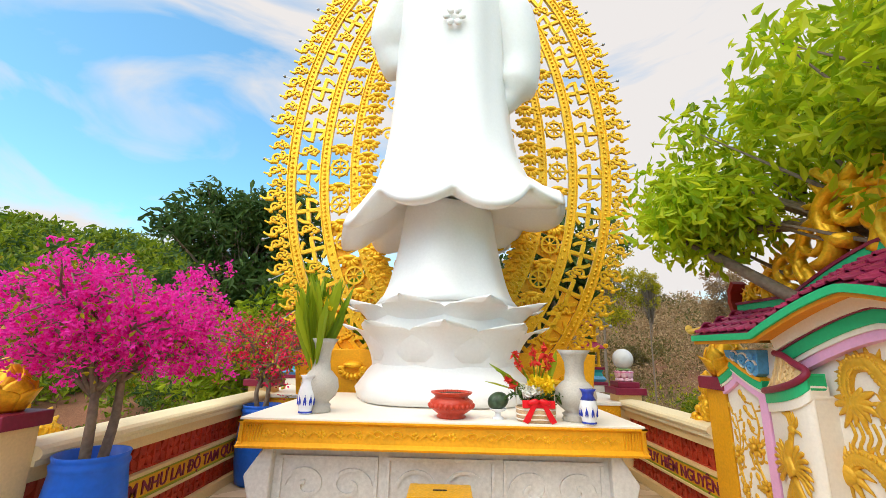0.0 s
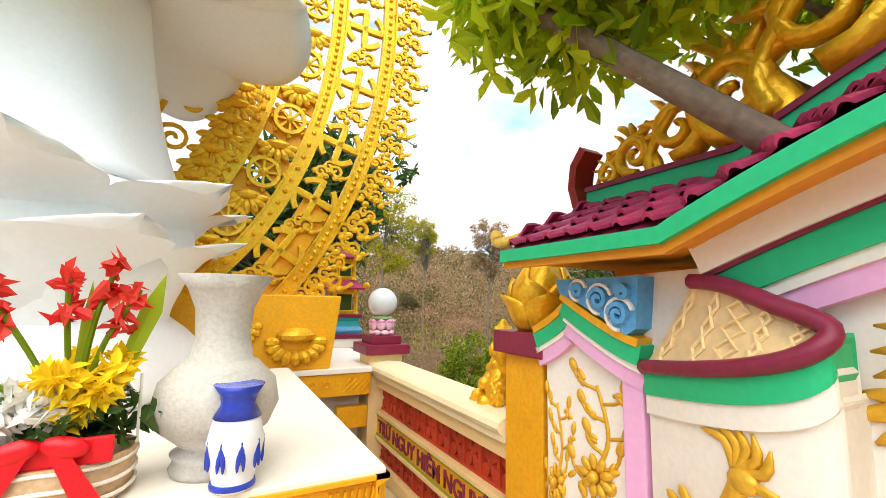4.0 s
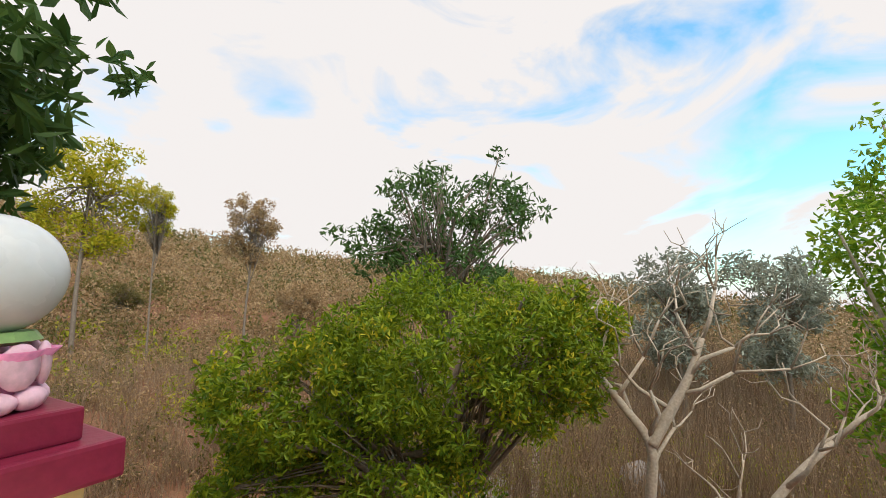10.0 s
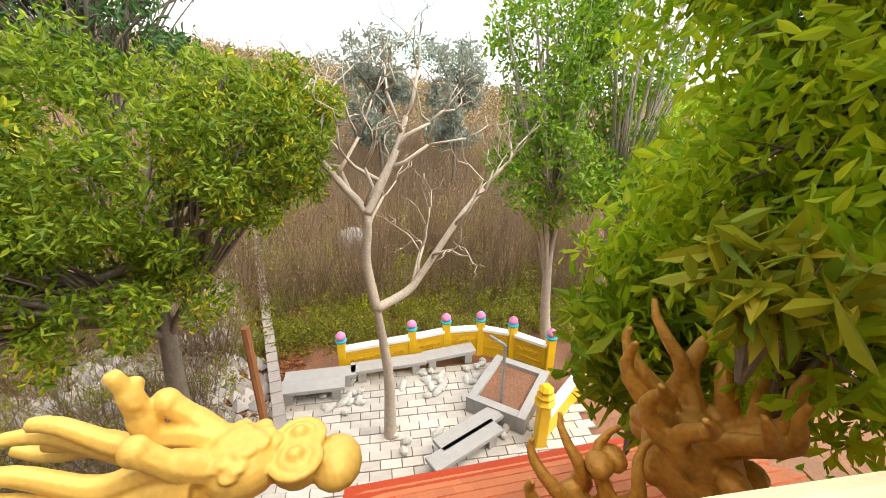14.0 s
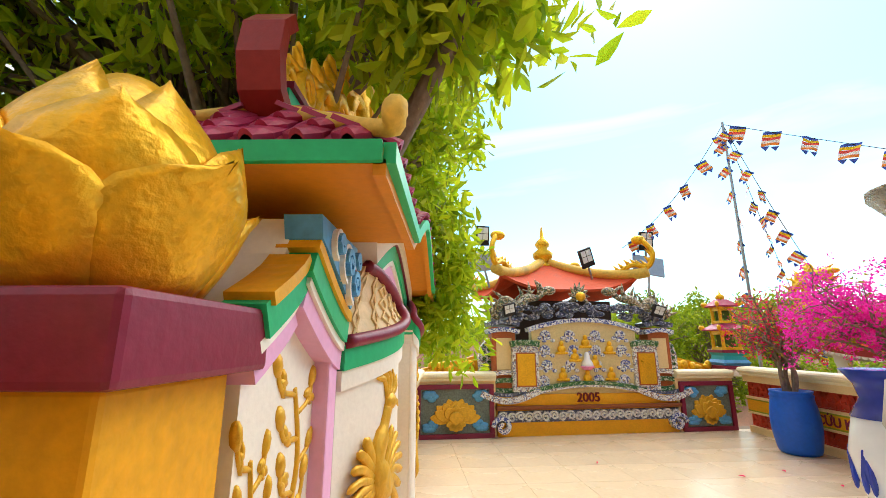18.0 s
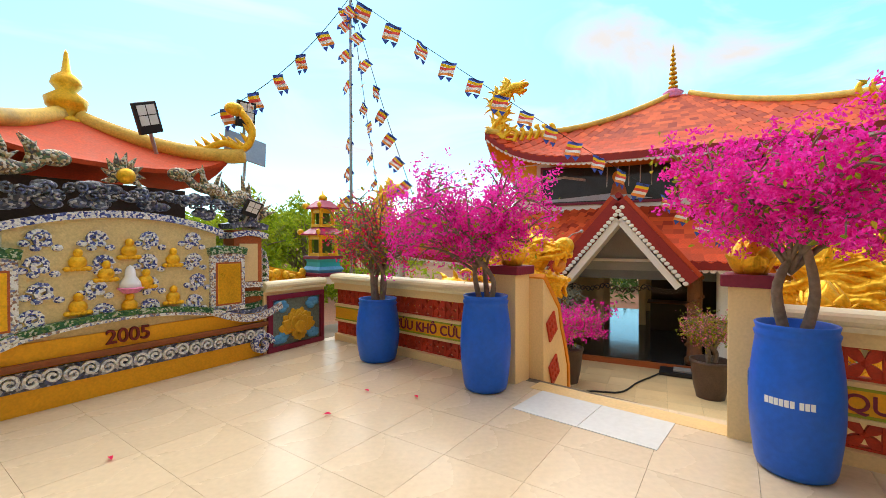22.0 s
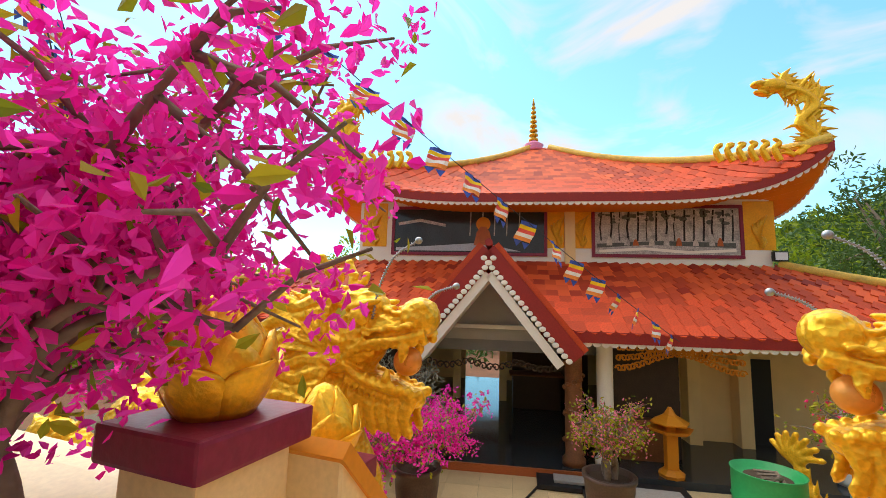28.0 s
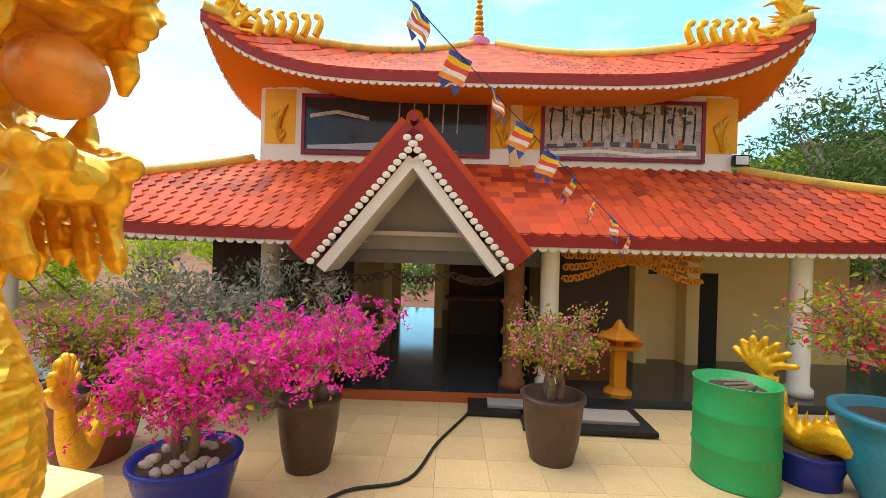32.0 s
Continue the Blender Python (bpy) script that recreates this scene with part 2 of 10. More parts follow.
TILEY = mat("yellow_stone_step", (0.72, 0.50, 0.22), 0.4, 0, 0.12, 4, 0.1, 40, dirt=0.2, dirt_col=(0.5, 0.3, 0.12))
GROUT = mat("dark_grout", (0.16, 0.12, 0.08), 0.8, 0, 0.2, 8, 0.2, 60)
COURT = mat("worn_court_tile", (0.72, 0.54, 0.29), 0.4, 0, 0.15, 3, 0.1, 40, dirt=0.4, dirt_col=(0.25, 0.18, 0.1), rand=0.08)
DARKFLOOR = mat("glossy_dark_floor", (0.045, 0.05, 0.055), 0.08, 0, 0.2, 2, 0.02, 20)
BARK = mat("grey_brown_bark", (0.20, 0.15, 0.11), 0.85, 0, 0.3, 7, 0.7, 30)
BARKP = mat("pale_bark", (0.42, 0.34, 0.26), 0.85, 0, 0.25, 7, 0.6, 30)
BOULD = mat("dark_grey_boulder", (0.26, 0.23, 0.21), 0.85, 0, 0.3, 3, 0.5, 20, dirt=0.4, dirt_col=(0.12, 0.1, 0.09))
SOIL = mat("dry_red_soil", (0.22, 0.10, 0.055), 0.95, 0, 0.35, 1.6, 0.7, 22, dirt=0.5, dirt_col=(0.14, 0.11, 0.06))
EARTH = mat("pot_soil", (0.07, 0.045, 0.03), 0.95, 0, 0.3, 12, 0.8, 50)
BROWNPOT = mat("dark_glazed_pot", (0.09, 0.055, 0.04), 0.4, 0, 0.25, 6, 0.15, 40)
REDPOT = mat("red_glazed_pot", (0.5, 0.05, 0.025), 0.3, 0, 0.12, 8, 0.15, 40)
BLUEPOT = mat("cobalt_glazed_pot", (0.015, 0.025, 0.28), 0.2, 0, 0.15, 6, 0.05, 30)
TEALPOT = mat("turquoise_glazed_pot", (0.02, 0.17, 0.26), 0.35, 0, 0.2, 6, 0.1, 30)
DRUMG = mat("green_drum_paint", (0.02, 0.32, 0.10), 0.4, 0.0, 0.1, 4, 0.08, 30)
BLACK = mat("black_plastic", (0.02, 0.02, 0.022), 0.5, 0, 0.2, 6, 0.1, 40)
METAL = mat("grey_metal", (0.35, 0.36, 0.37), 0.4, 0.8, 0.1, 8, 0.1, 40)
LAMPG = mat("lamp_lens", (0.75, 0.78, 0.8), 0.15, 0, 0.05, 4, 0.0, 30)
GLOBE = mat("opal_globe", (0.62, 0.64, 0.66), 0.25, 0, 0.04, 3, 0.03, 30)
WOOD = mat("brown_carved_wood", (0.22, 0.085, 0.03), 0.45, 0, 0.3, 8, 0.3, 40)
# Dark wood colour, also used where shade inside hall and shrine is painted.
WOODSHADE = mat("dark_wood_and_interior_shade", (0.05, 0.03, 0.02), 0.5, 0, 0.3, 6, 0.2, 40)
_W, _G, _N, _S = (0.80, 0.80, 0.76), (0.48, 0.47, 0.45), (0.04, 0.06, 0.24), (0.07, 0.08, 0.11)
MOSB = mosaic("blue_white_mosaic", [_W, (0.12, 0.16, 0.42), _W, _N, (0.6, 0.62, 0.7)], 55)
MOSW = mosaic("white_mosaic", [_W, (0.7, 0.66, 0.56), _W, (0.5, 0.5, 0.55)], 45)
MOSG = mosaic("white_patterned_mosaic", [_W, (0.62, 0.58, 0.48), (0.20, 0.24, 0.40), _W, (0.30, 0.18, 0.12)], 60)
MOSD = mosaic("dark_slate_mosaic", [_S, (0.10, 0.12, 0.24), (0.16, 0.17, 0.2), _S, (0.45, 0.46, 0.5)], 40)
MOSGR = mosaic("green_mosaic", [(0.02, 0.10, 0.035), (0.10, 0.20, 0.05), (0.03, 0.13, 0.05), (0.45, 0.5, 0.35)], 60)
MOSBR = mosaic("brown_mosaic", [(0.26, 0.15, 0.07), (0.45, 0.36, 0.18), (0.08, 0.07, 0.07), (0.6, 0.55, 0.45), (0.10, 0.16, 0.10)], 50)
BRICKM = mat("brick_mosaic", (0.46, 0.12, 0.035), 0.5, 0, 0.3, 30, 0.4, 90)
CLEARD = mat("dark_window_glass", (0.03, 0.035, 0.04), 0.08, 0, 0.4, 3, 0.0, 30)
PAINTG = mat("grey_scene_painting", (0.45, 0.43, 0.40), 0.5, 0, 0.5, 9, 0.1, 30, dirt=0.9, dirt_col=(0.1, 0.1, 0.1))
PAINTD = mat("dark_scene_painting", (0.10, 0.11, 0.10), 0.5, 0, 0.4, 9, 0.1, 30)
LIGHTP = mat("pale_scene_painting", (0.55, 0.50, 0.44), 0.5, 0, 0.3, 12, 0.1, 30)
LEAF = leaf_mat("tree_leaf", (0.15, 0.26, 0.010), (0.42, 0.50, 0.022), 0.5, 0.5)
LEAFB = leaf_mat("bright_leaf", (0.26, 0.44, 0.010), (0.66, 0.72, 0.03), 0.45, 0.6)
LEAFD = leaf_mat("dark_leaf", (0.04, 0.09, 0.02), (0.09, 0.16, 0.035))
LEAFY = leaf_mat("yellowing_leaf", (0.16, 0.24, 0.012), (0.46, 0.40, 0.02))
LEAFO = leaf_mat("olive_scrub_leaf", (0.10, 0.10, 0.03), (0.22, 0.16, 0.05))
LEAFG = leaf_mat("grey_leaf", (0.20, 0.21, 0.15), (0.34, 0.34, 0.26))
LEAFU = leaf_mat("undergrowth_leaf", (0.13, 0.15, 0.012), (0.36, 0.33, 0.03), 0.55, 0.4)
LEAFM = leaf_mat("mid_green_leaf", (0.09, 0.22, 0.012), (0.32, 0.44, 0.03), 0.45, 0.45)
LEAFF = leaf_mat("fruit_tree_leaf", (0.07, 0.14, 0.008), (0.30, 0.36, 0.018), 0.45, 0.45)
LEAFY2 = leaf_mat("yellow_green_leaf", (0.24, 0.27, 0.012), (0.62, 0.50, 0.03), 0.5, 0.45)
DRYL = leaf_mat("dry_brush", (0.28, 0.17, 0.08), (0.46, 0.31, 0.16))
BOUG = leaf_mat("magenta_bract", (0.82, 0.010, 0.36), (0.94, 0.07, 0.60), 0.6, 0.5)
BOUGR = leaf_mat("crimson_bract", (0.75, 0.012, 0.07), (0.92, 0.04, 0.18), 0.5, 0.4)
YELF = leaf_mat("yellow_petal", (0.85, 0.55, 0.01), (0.95, 0.75, 0.02), 0.5, 0.3)
WHIF = leaf_mat("white_petal", (0.75, 0.75, 0.68), (0.85, 0.85, 0.8), 0.5, 0.3)
REDF = leaf_mat("red_petal", (0.65, 0.02, 0.02), (0.8, 0.08, 0.05), 0.5, 0.3)
CARPET = leaf_mat("fallen_leaf", (0.30, 0.10, 0.04), (0.42, 0.2, 0.08))


# ---- building tools ----
def obj(name, bm, material, parent=None, label="", smooth=False):
    me = bpy.data.meshes.new(name)
    bm.to_mesh(me)
    bm.free()
    if smooth:
        for p in me.polygons:
            p.use_smooth = True
    me.materials.append(material)
    ob = new(name, me)
    if parent:
        ob.parent = parent
    if label:
        ob["label"] = label
    return ob


def part(name, bm, material, parent, label="", smooth=False):
    return obj(name, bm, material, parent, label, smooth)


def thing(name, at, label, category, group="", kind="", rz=0.0):
    ob = new(name)
    ob.empty_display_size = 0.05
    ob.matrix_basis = pose(at[0], at[1], at[2], 0, 0, rz)
    return tagged(ob, label, category, group, kind)


SCRATCH = bpy.data.meshes.new("scratch")


def join_bm(bm, other):
    other.to_mesh(SCRATCH)
    other.free()
    bm.from_mesh(SCRATCH)
    return bm


def box(x0, y0, z0, x1, y1, z1, bevel=0.0, bm=None):
    b = bmesh.new()
    bmesh.ops.create_cube(b, size=1.0)
    for v in b.verts:
        v.co = Vector(((x0 + x1) / 2 + v.co.x * (x1 - x0), (y0 + y1) / 2 + v.co.y * (y1 - y0), (z0 + z1) / 2 + v.co.z * (z1 - z0)))
    if bevel:
        bmesh.ops.bevel(b, geom=b.edges[:], offset=bevel, segments=2, affect="EDGES", profile=0.6)
    return join_bm(bm, b) if bm is not None else b


def lathe(profile, n=24, bm=None, at=(0, 0, 0), wave=None):
    """A turned shape from (radius, height) pairs. wave(angle, i) may scale the radius."""
    b = bmesh.new()
    rings = []
    for i, (r, z) in enumerate(profile):
        ring = []
        for k in range(n):
            a = 2 * math.pi * k / n
            s = wave(a, i) if wave else 1.0
            ring.append(b.verts.new((at[0] + r * s * math.cos(a), at[1] + r * s * math.sin(a), at[2] + z)))
        rings.append(ring)
    for r0, r1 in zip(rings, rings[1:]):
        for k in range(n):
            b.faces.new((r0[k], r0[(k + 1) % n], r1[(k + 1) % n], r1[k]))
    if profile[0][0] > 1e-4:
        b.faces.new(rings[0][::-1])
    if profile[-1][0] > 1e-4:
        b.faces.new(rings[-1])
    bmesh.ops.remove_doubles(b, verts=b.verts[:], dist=1e-5)
    return join_bm(bm, b) if bm is not None else b


def tube(points, radii, n=8, bm=None, cap=True, flat=1.0):
    """A tapering tube along points."""
    b = bmesh.new()
    pts = [Vector(p) for p in points]
    if not hasattr(radii, "__len__"):
        radii = [radii] * len(pts)
    rings = []
    side = None
    for i, p in enumerate(pts):
        d = (pts[min(i + 1, len(pts) - 1)] - pts[max(i - 1, 0)])
        d = d.normalized() if d.length > 1e-9 else Vector((0, 0, 1))
        if side is None:
            side = d.cross(Vector((0.13, 0.31, 0.94)))
            if side.length < 0.1:
                side = d.cross(Vector((1, 0, 0)))
        side = (side - d * side.dot(d)).normalized()
        up = d.cross(side)
        rings.append([b.verts.new(p + float(radii[i]) * (math.cos(2 * math.pi * k / n) * side + flat * math.sin(2 * math.pi * k / n) * up)) for k in range(n)])
    for r0, r1 in zip(rings, rings[1:]):
        for k in range(n):
            b.faces.new((r0[k], r0[(k + 1) % n], r1[(k + 1) % n], r1[k]))
    if cap:
        b.faces.new(rings[0][::-1])
        b.faces.new(rings[-1])
    return join_bm(bm, b) if bm is not None else b


def ball(c, r, bm=None, u=14, v=9, rot=None):
    b = bmesh.new()
    bmesh.ops.create_uvsphere(b, u_segments=u, v_segments=v, radius=1.0)
    r = (r, r, r) if not hasattr(r, "__len__") else r
    m = Matrix.Translation(c) @ (Euler([radians(a) for a in rot]).to_matrix().to_4x4() if rot else Matrix.Identity(4)) @ Matrix.Diagonal((*r, 1))
    b.transform(m)
    return join_bm(bm, b) if bm is not None else b


def prism(poly, depth, axis="y", base=0.0, bm=None, bevel=0.0):
    """A flat outline given thickness. axis y: outline in x,z; axis z: outline in x,y; axis x: outline in y,z."""
    b = bmesh.new()

    def put(p, d):
        return {"y": (p[0], base + d, p[1]), "z": (p[0], p[1], base + d), "x": (base + d, p[0], p[1])}[axis]

    f = [b.verts.new(put(p, 0)) for p in poly]
    g = [b.verts.new(put(p, depth)) for p in poly]
    n = len(poly)
    b.faces.new(f)
    b.faces.new(g[::-1])
    for i in range(n):
        b.faces.new((f[i], f[(i + 1) % n], g[(i + 1) % n], g[i]))
    bmesh.ops.recalc_face_normals(b, faces=b.faces[:])
    if bevel:
        bmesh.ops.bevel(b, geom=b.edges[:], offset=bevel, segments=1, affect="EDGES")
    return join_bm(bm, b) if bm is not None else b


def strip(pts, w, d, axis="y", base=0.0, bm=None):
    """A band of width w and depth d along a path in the plane across the axis."""
    left, right = [], []
    n = len(pts)
    for i in range(n):
        a, c = Vector(pts[max(i - 1, 0)]), Vector(pts[min(i + 1, n - 1)])
        t = (c - a).normalized()
        nn = Vector((-t.y, t.x)) * w / 2
        left.append(tuple(Vector(pts[i]) + nn))
        right.append(tuple(Vector(pts[i]) - nn))
    b = bmesh.new()
    for i in range(n - 1):
        prism([left[i], left[i + 1], right[i + 1], right[i]], d, axis, base, b)
    bmesh.ops.remove_doubles(b, verts=b.verts[:], dist=1e-4)
    bmesh.ops.recalc_face_normals(b, faces=b.faces[:])
    return join_bm(bm, b) if bm is not None else b


def quads(centres, ups, sides, sizes, length=1.0, fold=0.15):
    """Many small leaves in one mesh, each a folded six-sided blade."""
    n = len(centres)
    c, u, s = np.array(centres), np.array(ups), np.array(sides)
    z = np.array(sizes)[:, None]
    u = u / (np.linalg.norm(u, axis=1)[:, None] + 1e-9)
    s = s - (s * u).sum(1)[:, None] * u
    s = s / (np.linalg.norm(s, axis=1)[:, None] + 1e-9)
    k = np.cross(u, s)
    base, tip = c - u * z * 0.5 * length, c + u * z * 0.5 * length
    lo, hi = c - u * z * 0.14 * length, c + u * z * 0.2 * length
    a, b = lo + s * z * 0.2 + k * z * fold * 0.7, hi + s * z * 0.28 + k * z * fold
    d, e = hi - s * z * 0.28 + k * z * fold, lo - s * z * 0.2 + k * z * fold * 0.7
    co = np.stack([base, a, b, tip, d, e], 1).reshape(-1, 3)
    i = np.arange(n) * 6
    faces = np.concatenate([np.stack([i, i + 1, i + 2, i + 3], 1), np.stack([i, i + 3, i + 4, i + 5], 1)])
    return co, faces


def leaf_obj(name, co, faces, material, parent=None, label=""):
    me = bpy.data.meshes.new(name)
    me.from_pydata(co.tolist(), [], faces.tolist())
    me.materials.append(material)
    ob = new(name, me)
    if parent:
        ob.parent = parent
    if label:
        ob["label"] = label
    return ob


def rnd_dirs(rng, n):
    v = rng.normal(size=(n, 3))
    return v / np.linalg.norm(v, axis=1)[:, None]


def leaf_cloud(rng, clumps, per, size, spread, droop=0.0, length=1.0):
    """Leaves round clump centres (x, y, z)."""
    cs = np.repeat(np.array(clumps), per, 0)
    n = len(cs)
    off = rnd_dirs(rng, n) * (rng.random(n) ** 0.45)[:, None] * spread
    ups = rnd_dirs(rng, n) + off / spread * 0.8 - np.array([0, 0, droop])
    return quads(cs + off, ups, rnd_dirs(rng, n), size * (0.65 + 0.7 * rng.random(n)), length)


def words(name, text, size, material, parent, m, depth=0.006, align="CENTER"):
    cu = bpy.data.curves.new(name, "FONT")
    cu.body, cu.size, cu.extrude, cu.align_x, cu.align_y = text, size, depth, align, "CENTER"
    cu.offset = size * 0.012
    ob = new(name, cu)
    dg = bpy.context.evaluated_depsgraph_get()
    me = bpy.data.meshes.new_from_object(ob.evaluated_get(dg))
    bpy.data.objects.remove(ob)
    bpy.data.curves.remove(cu)
    me.materials.clear()
    me.materials.append(material)
    o = new(name, me)
    o.matrix_basis = m
    o.parent = parent
    return o


def catmull(pts, n=6):
    pts = [Vector(p) for p in pts]
    out = []
    for i in range(len(pts) - 1):
        p0, p1, p2, p3 = pts[max(i - 1, 0)], pts[i], pts[i + 1], pts[min(i + 2, len(pts) - 1)]
        for k in range(n):
            t = k / n
            out.append(0.5 * ((2 * p1) + (p2 - p0) * t + (2 * p0 - 5 * p1 + 4 * p2 - p3) * t * t + (3 * p1 - p0 - 3 * p2 + p3) * t ** 3))
    out.append(pts[-1])
    return out


# ---- plan of the terrace ----
XW, XE = -4.383, 0.97         # inner faces of the west and east parapets
YS_E, YS_W = -6.62, -7.43     # the south wall, at its east and west ends
YN = 1.98                     # the corner posts at the north end
GATE_S, GATE_N = -3.90, -2.20  # the gate opening in the west parapet
COURT_Z = -1.69               # the temple court
SOUTH = math.degrees(math.atan2(YS_E - YS_W, XE - XW))


def lattice_block(w=0.2, h=0.2, d=0.07):
    """A pierced ceramic block: a frame with a four-petalled flower and corner leaves."""
    b = bmesh.new()
    t = 0.016
    box(-w / 2, -d / 2, -h / 2, w / 2, d / 2, -h / 2 + t, 0, b)
    box(-w / 2, -d / 2, h / 2 - t, w / 2, d / 2, h / 2, 0, b)
    box(-w / 2, -d / 2, -h / 2 + t, -w / 2 + t, d / 2, h / 2 - t, 0, b)
    box(w / 2 - t, -d / 2, -h / 2 + t, w / 2, d / 2, h / 2 - t, 0, b)
    for k in range(4):
        a = math.pi / 4 + k * math.pi / 2
        pts = []
        for s in range(8):
            u = s / 7
            r = 0.02 + 0.115 * u
            ww = 0.028 * math.sin(math.pi * (0.12 + 0.8 * u)) + 0.006
            pts.append((r, ww))
        poly = [(r * math.cos(a) - q * math.sin(a), r * math.sin(a) + q * math.cos(a)) for r, q in pts]
        poly += [(r * math.cos(a) + q * math.sin(a), r * math.sin(a) - q * math.cos(a)) for r, q in reversed(pts)]
        prism(poly, d * 0.7, "y", -d * 0.35, b)
    ball((0, 0, 0), (0.032, d * 0.45, 0.032), b, 8, 6)
    me = bpy.data.meshes.new("lattice_block")
    b.to_mesh(me)
    b.free()
    me.materials.append(REDLAT)
    return me


LATTICE = lattice_block()


def coping(length, parent, name="coping"):
    """The moulded top of a parapet, along x from 0."""
    prof = [(-0.15, 0.90), (-0.15, 0.935), (-0.175, 0.95), (-0.19, 0.975), (-0.18, 1.005), (-0.15, 1.025), (0, 1.04),
            (0.15, 1.025), (0.18, 1.005), (0.19, 0.975), (0.175, 0.95), (0.15, 0.935), (0.15, 0.90)]
    return part(name, prism(prof, length, "x", 0.0), CAPC, parent, "pale cream moulded coping")


def parapet(name, a, b_, label, text="", text_at=0.5, size=0.17):
    """A pierced parapet from a to b_ (seen from its left-hand side): plinth, two rows of red blocks, a lettered band, coping."""
    a, b_ = Vector(a), Vector(b_)
    length = (b_ - a).length
    ang = math.degrees(math.atan2(b_.y - a.y, b_.x - a.x))
    th = thing(name, (a.x, a.y, 0), label, "parapet", "terrace parapets", "structure", ang)
    part("plinth", box(0, -0.10, -0.35, length, 0.10, 0.10, 0.008), CREAM, th)
    part("lower_strip", box(0, -0.095, 0.295, length, 0.095, 0.325, 0.006), CREAM, th)
    part("lettered_band", box(0, -0.075, 0.325, length, 0.075, 0.53), OCHRE, th, "ochre band with maroon letters")
    for z in (0.327, 0.508):
        part("green_stripe", box(0, -0.08, z, length, 0.08, z + 0.02), LIME, th)
    part("upper_strip", box(0, -0.095, 0.53, length, 0.095, 0.565, 0.006), CREAM, th)
    part("frieze", box(0, -0.10, 0.795, length, 0.10, 0.90), CREAM, th)
    coping(length, th)
    n = max(1, round(length / 0.2))
    w = length / n
    for i in range(n):
        for z, h in ((0.1975, 0.195), (0.68, 0.23)):
            o = new("lattice_block", LATTICE)
            o.parent = th
            o.matrix_basis = Matrix.Translation(((i + 0.5) * w, 0, z)) @ Matrix.Diagonal((w / 0.2, 1, h / 0.2, 1))
    if text:
        words("letters", text, size, MAROON, th, Matrix.Translation((length * text_at, -0.079, 0.418)) @ pose(0, 0, 0, 90, 0, 0))
    return th


# floor of large polished tiles on a bed
floor = tagged(obj("floor", prism([(XW - 0.3, YS_W - 0.4), (XE + 0.3, YS_E - 0.35), (XE + 0.3, YN + 0.2), (XW - 0.3, YN + 0.2)], 0.3, "z", -0.312), GROUT),
               "terrace floor of large polished cream tiles", "floor", "", "structure")
TS, TILT = 0.605, 5.5
tile_me = bpy.data.meshes.new("floor_tile")
_b = box(-TS / 2 + 0.0012, -TS / 2 + 0.0012, -0.012, TS / 2 - 0.0012, TS / 2 - 0.0012, 0.0)
_b.to_mesh(tile_me)
_b.free()
tile_me.materials.append(TILE)


def south_y(x):
    return YS_W + (x - XW) * (YS_E - YS_W) / (XE - XW)


for i in range(-9, 6):
    for j in range(-8, 12):
        v = pose(-0.88, -4.12, 0, 0, 0, TILT) @ Vector(((i + 0.5) * TS, (j + 0.5) * TS, 0))
        if XW - 0.25 < v.x < XE + 0.25 and south_y(v.x) - 0.25 < v.y < 1.9:
            o = new("floor_tile", tile_me)
            o.parent = floor
            o.matrix_basis = pose(v.x, v.y, 0, 0, 0, TILT)

# parapets
parapet("wall_west_north", (XW - 0.10, GATE_N + 0.26, 0), (XW - 0.10, YN - 0.15, 0), "cream parapet with red pierced blocks and maroon letters",
        "QUAN ÂM NHƯ LAI ĐỘ TAM QUY", 0.44, 0.165)
parapet("wall_west_south", (XW - 0.10, YS_W + 0.1, 0), (XW - 0.10, GATE_S - 0.42, 0), "cream parapet with red pierced blocks behind blue barrels",
        "NAM MÔ CỨU KHỔ CỨU", 0.52, 0.17)
parapet("wall_east_north", (XE + 0.17, YN - 0.15, 0), (XE + 0.17, -0.40, 0), "cream parapet with red pierced blocks over the valley",
        "TRỪ NGUY HIỂM NGUYỆN", 0.5)
parapet("wall_east_south", (XE + 0.17, -4.1, 0), (XE + 0.17, YS_E + 0.05, 0), "cream parapet with red pierced blocks under the tree", "", 0.5)


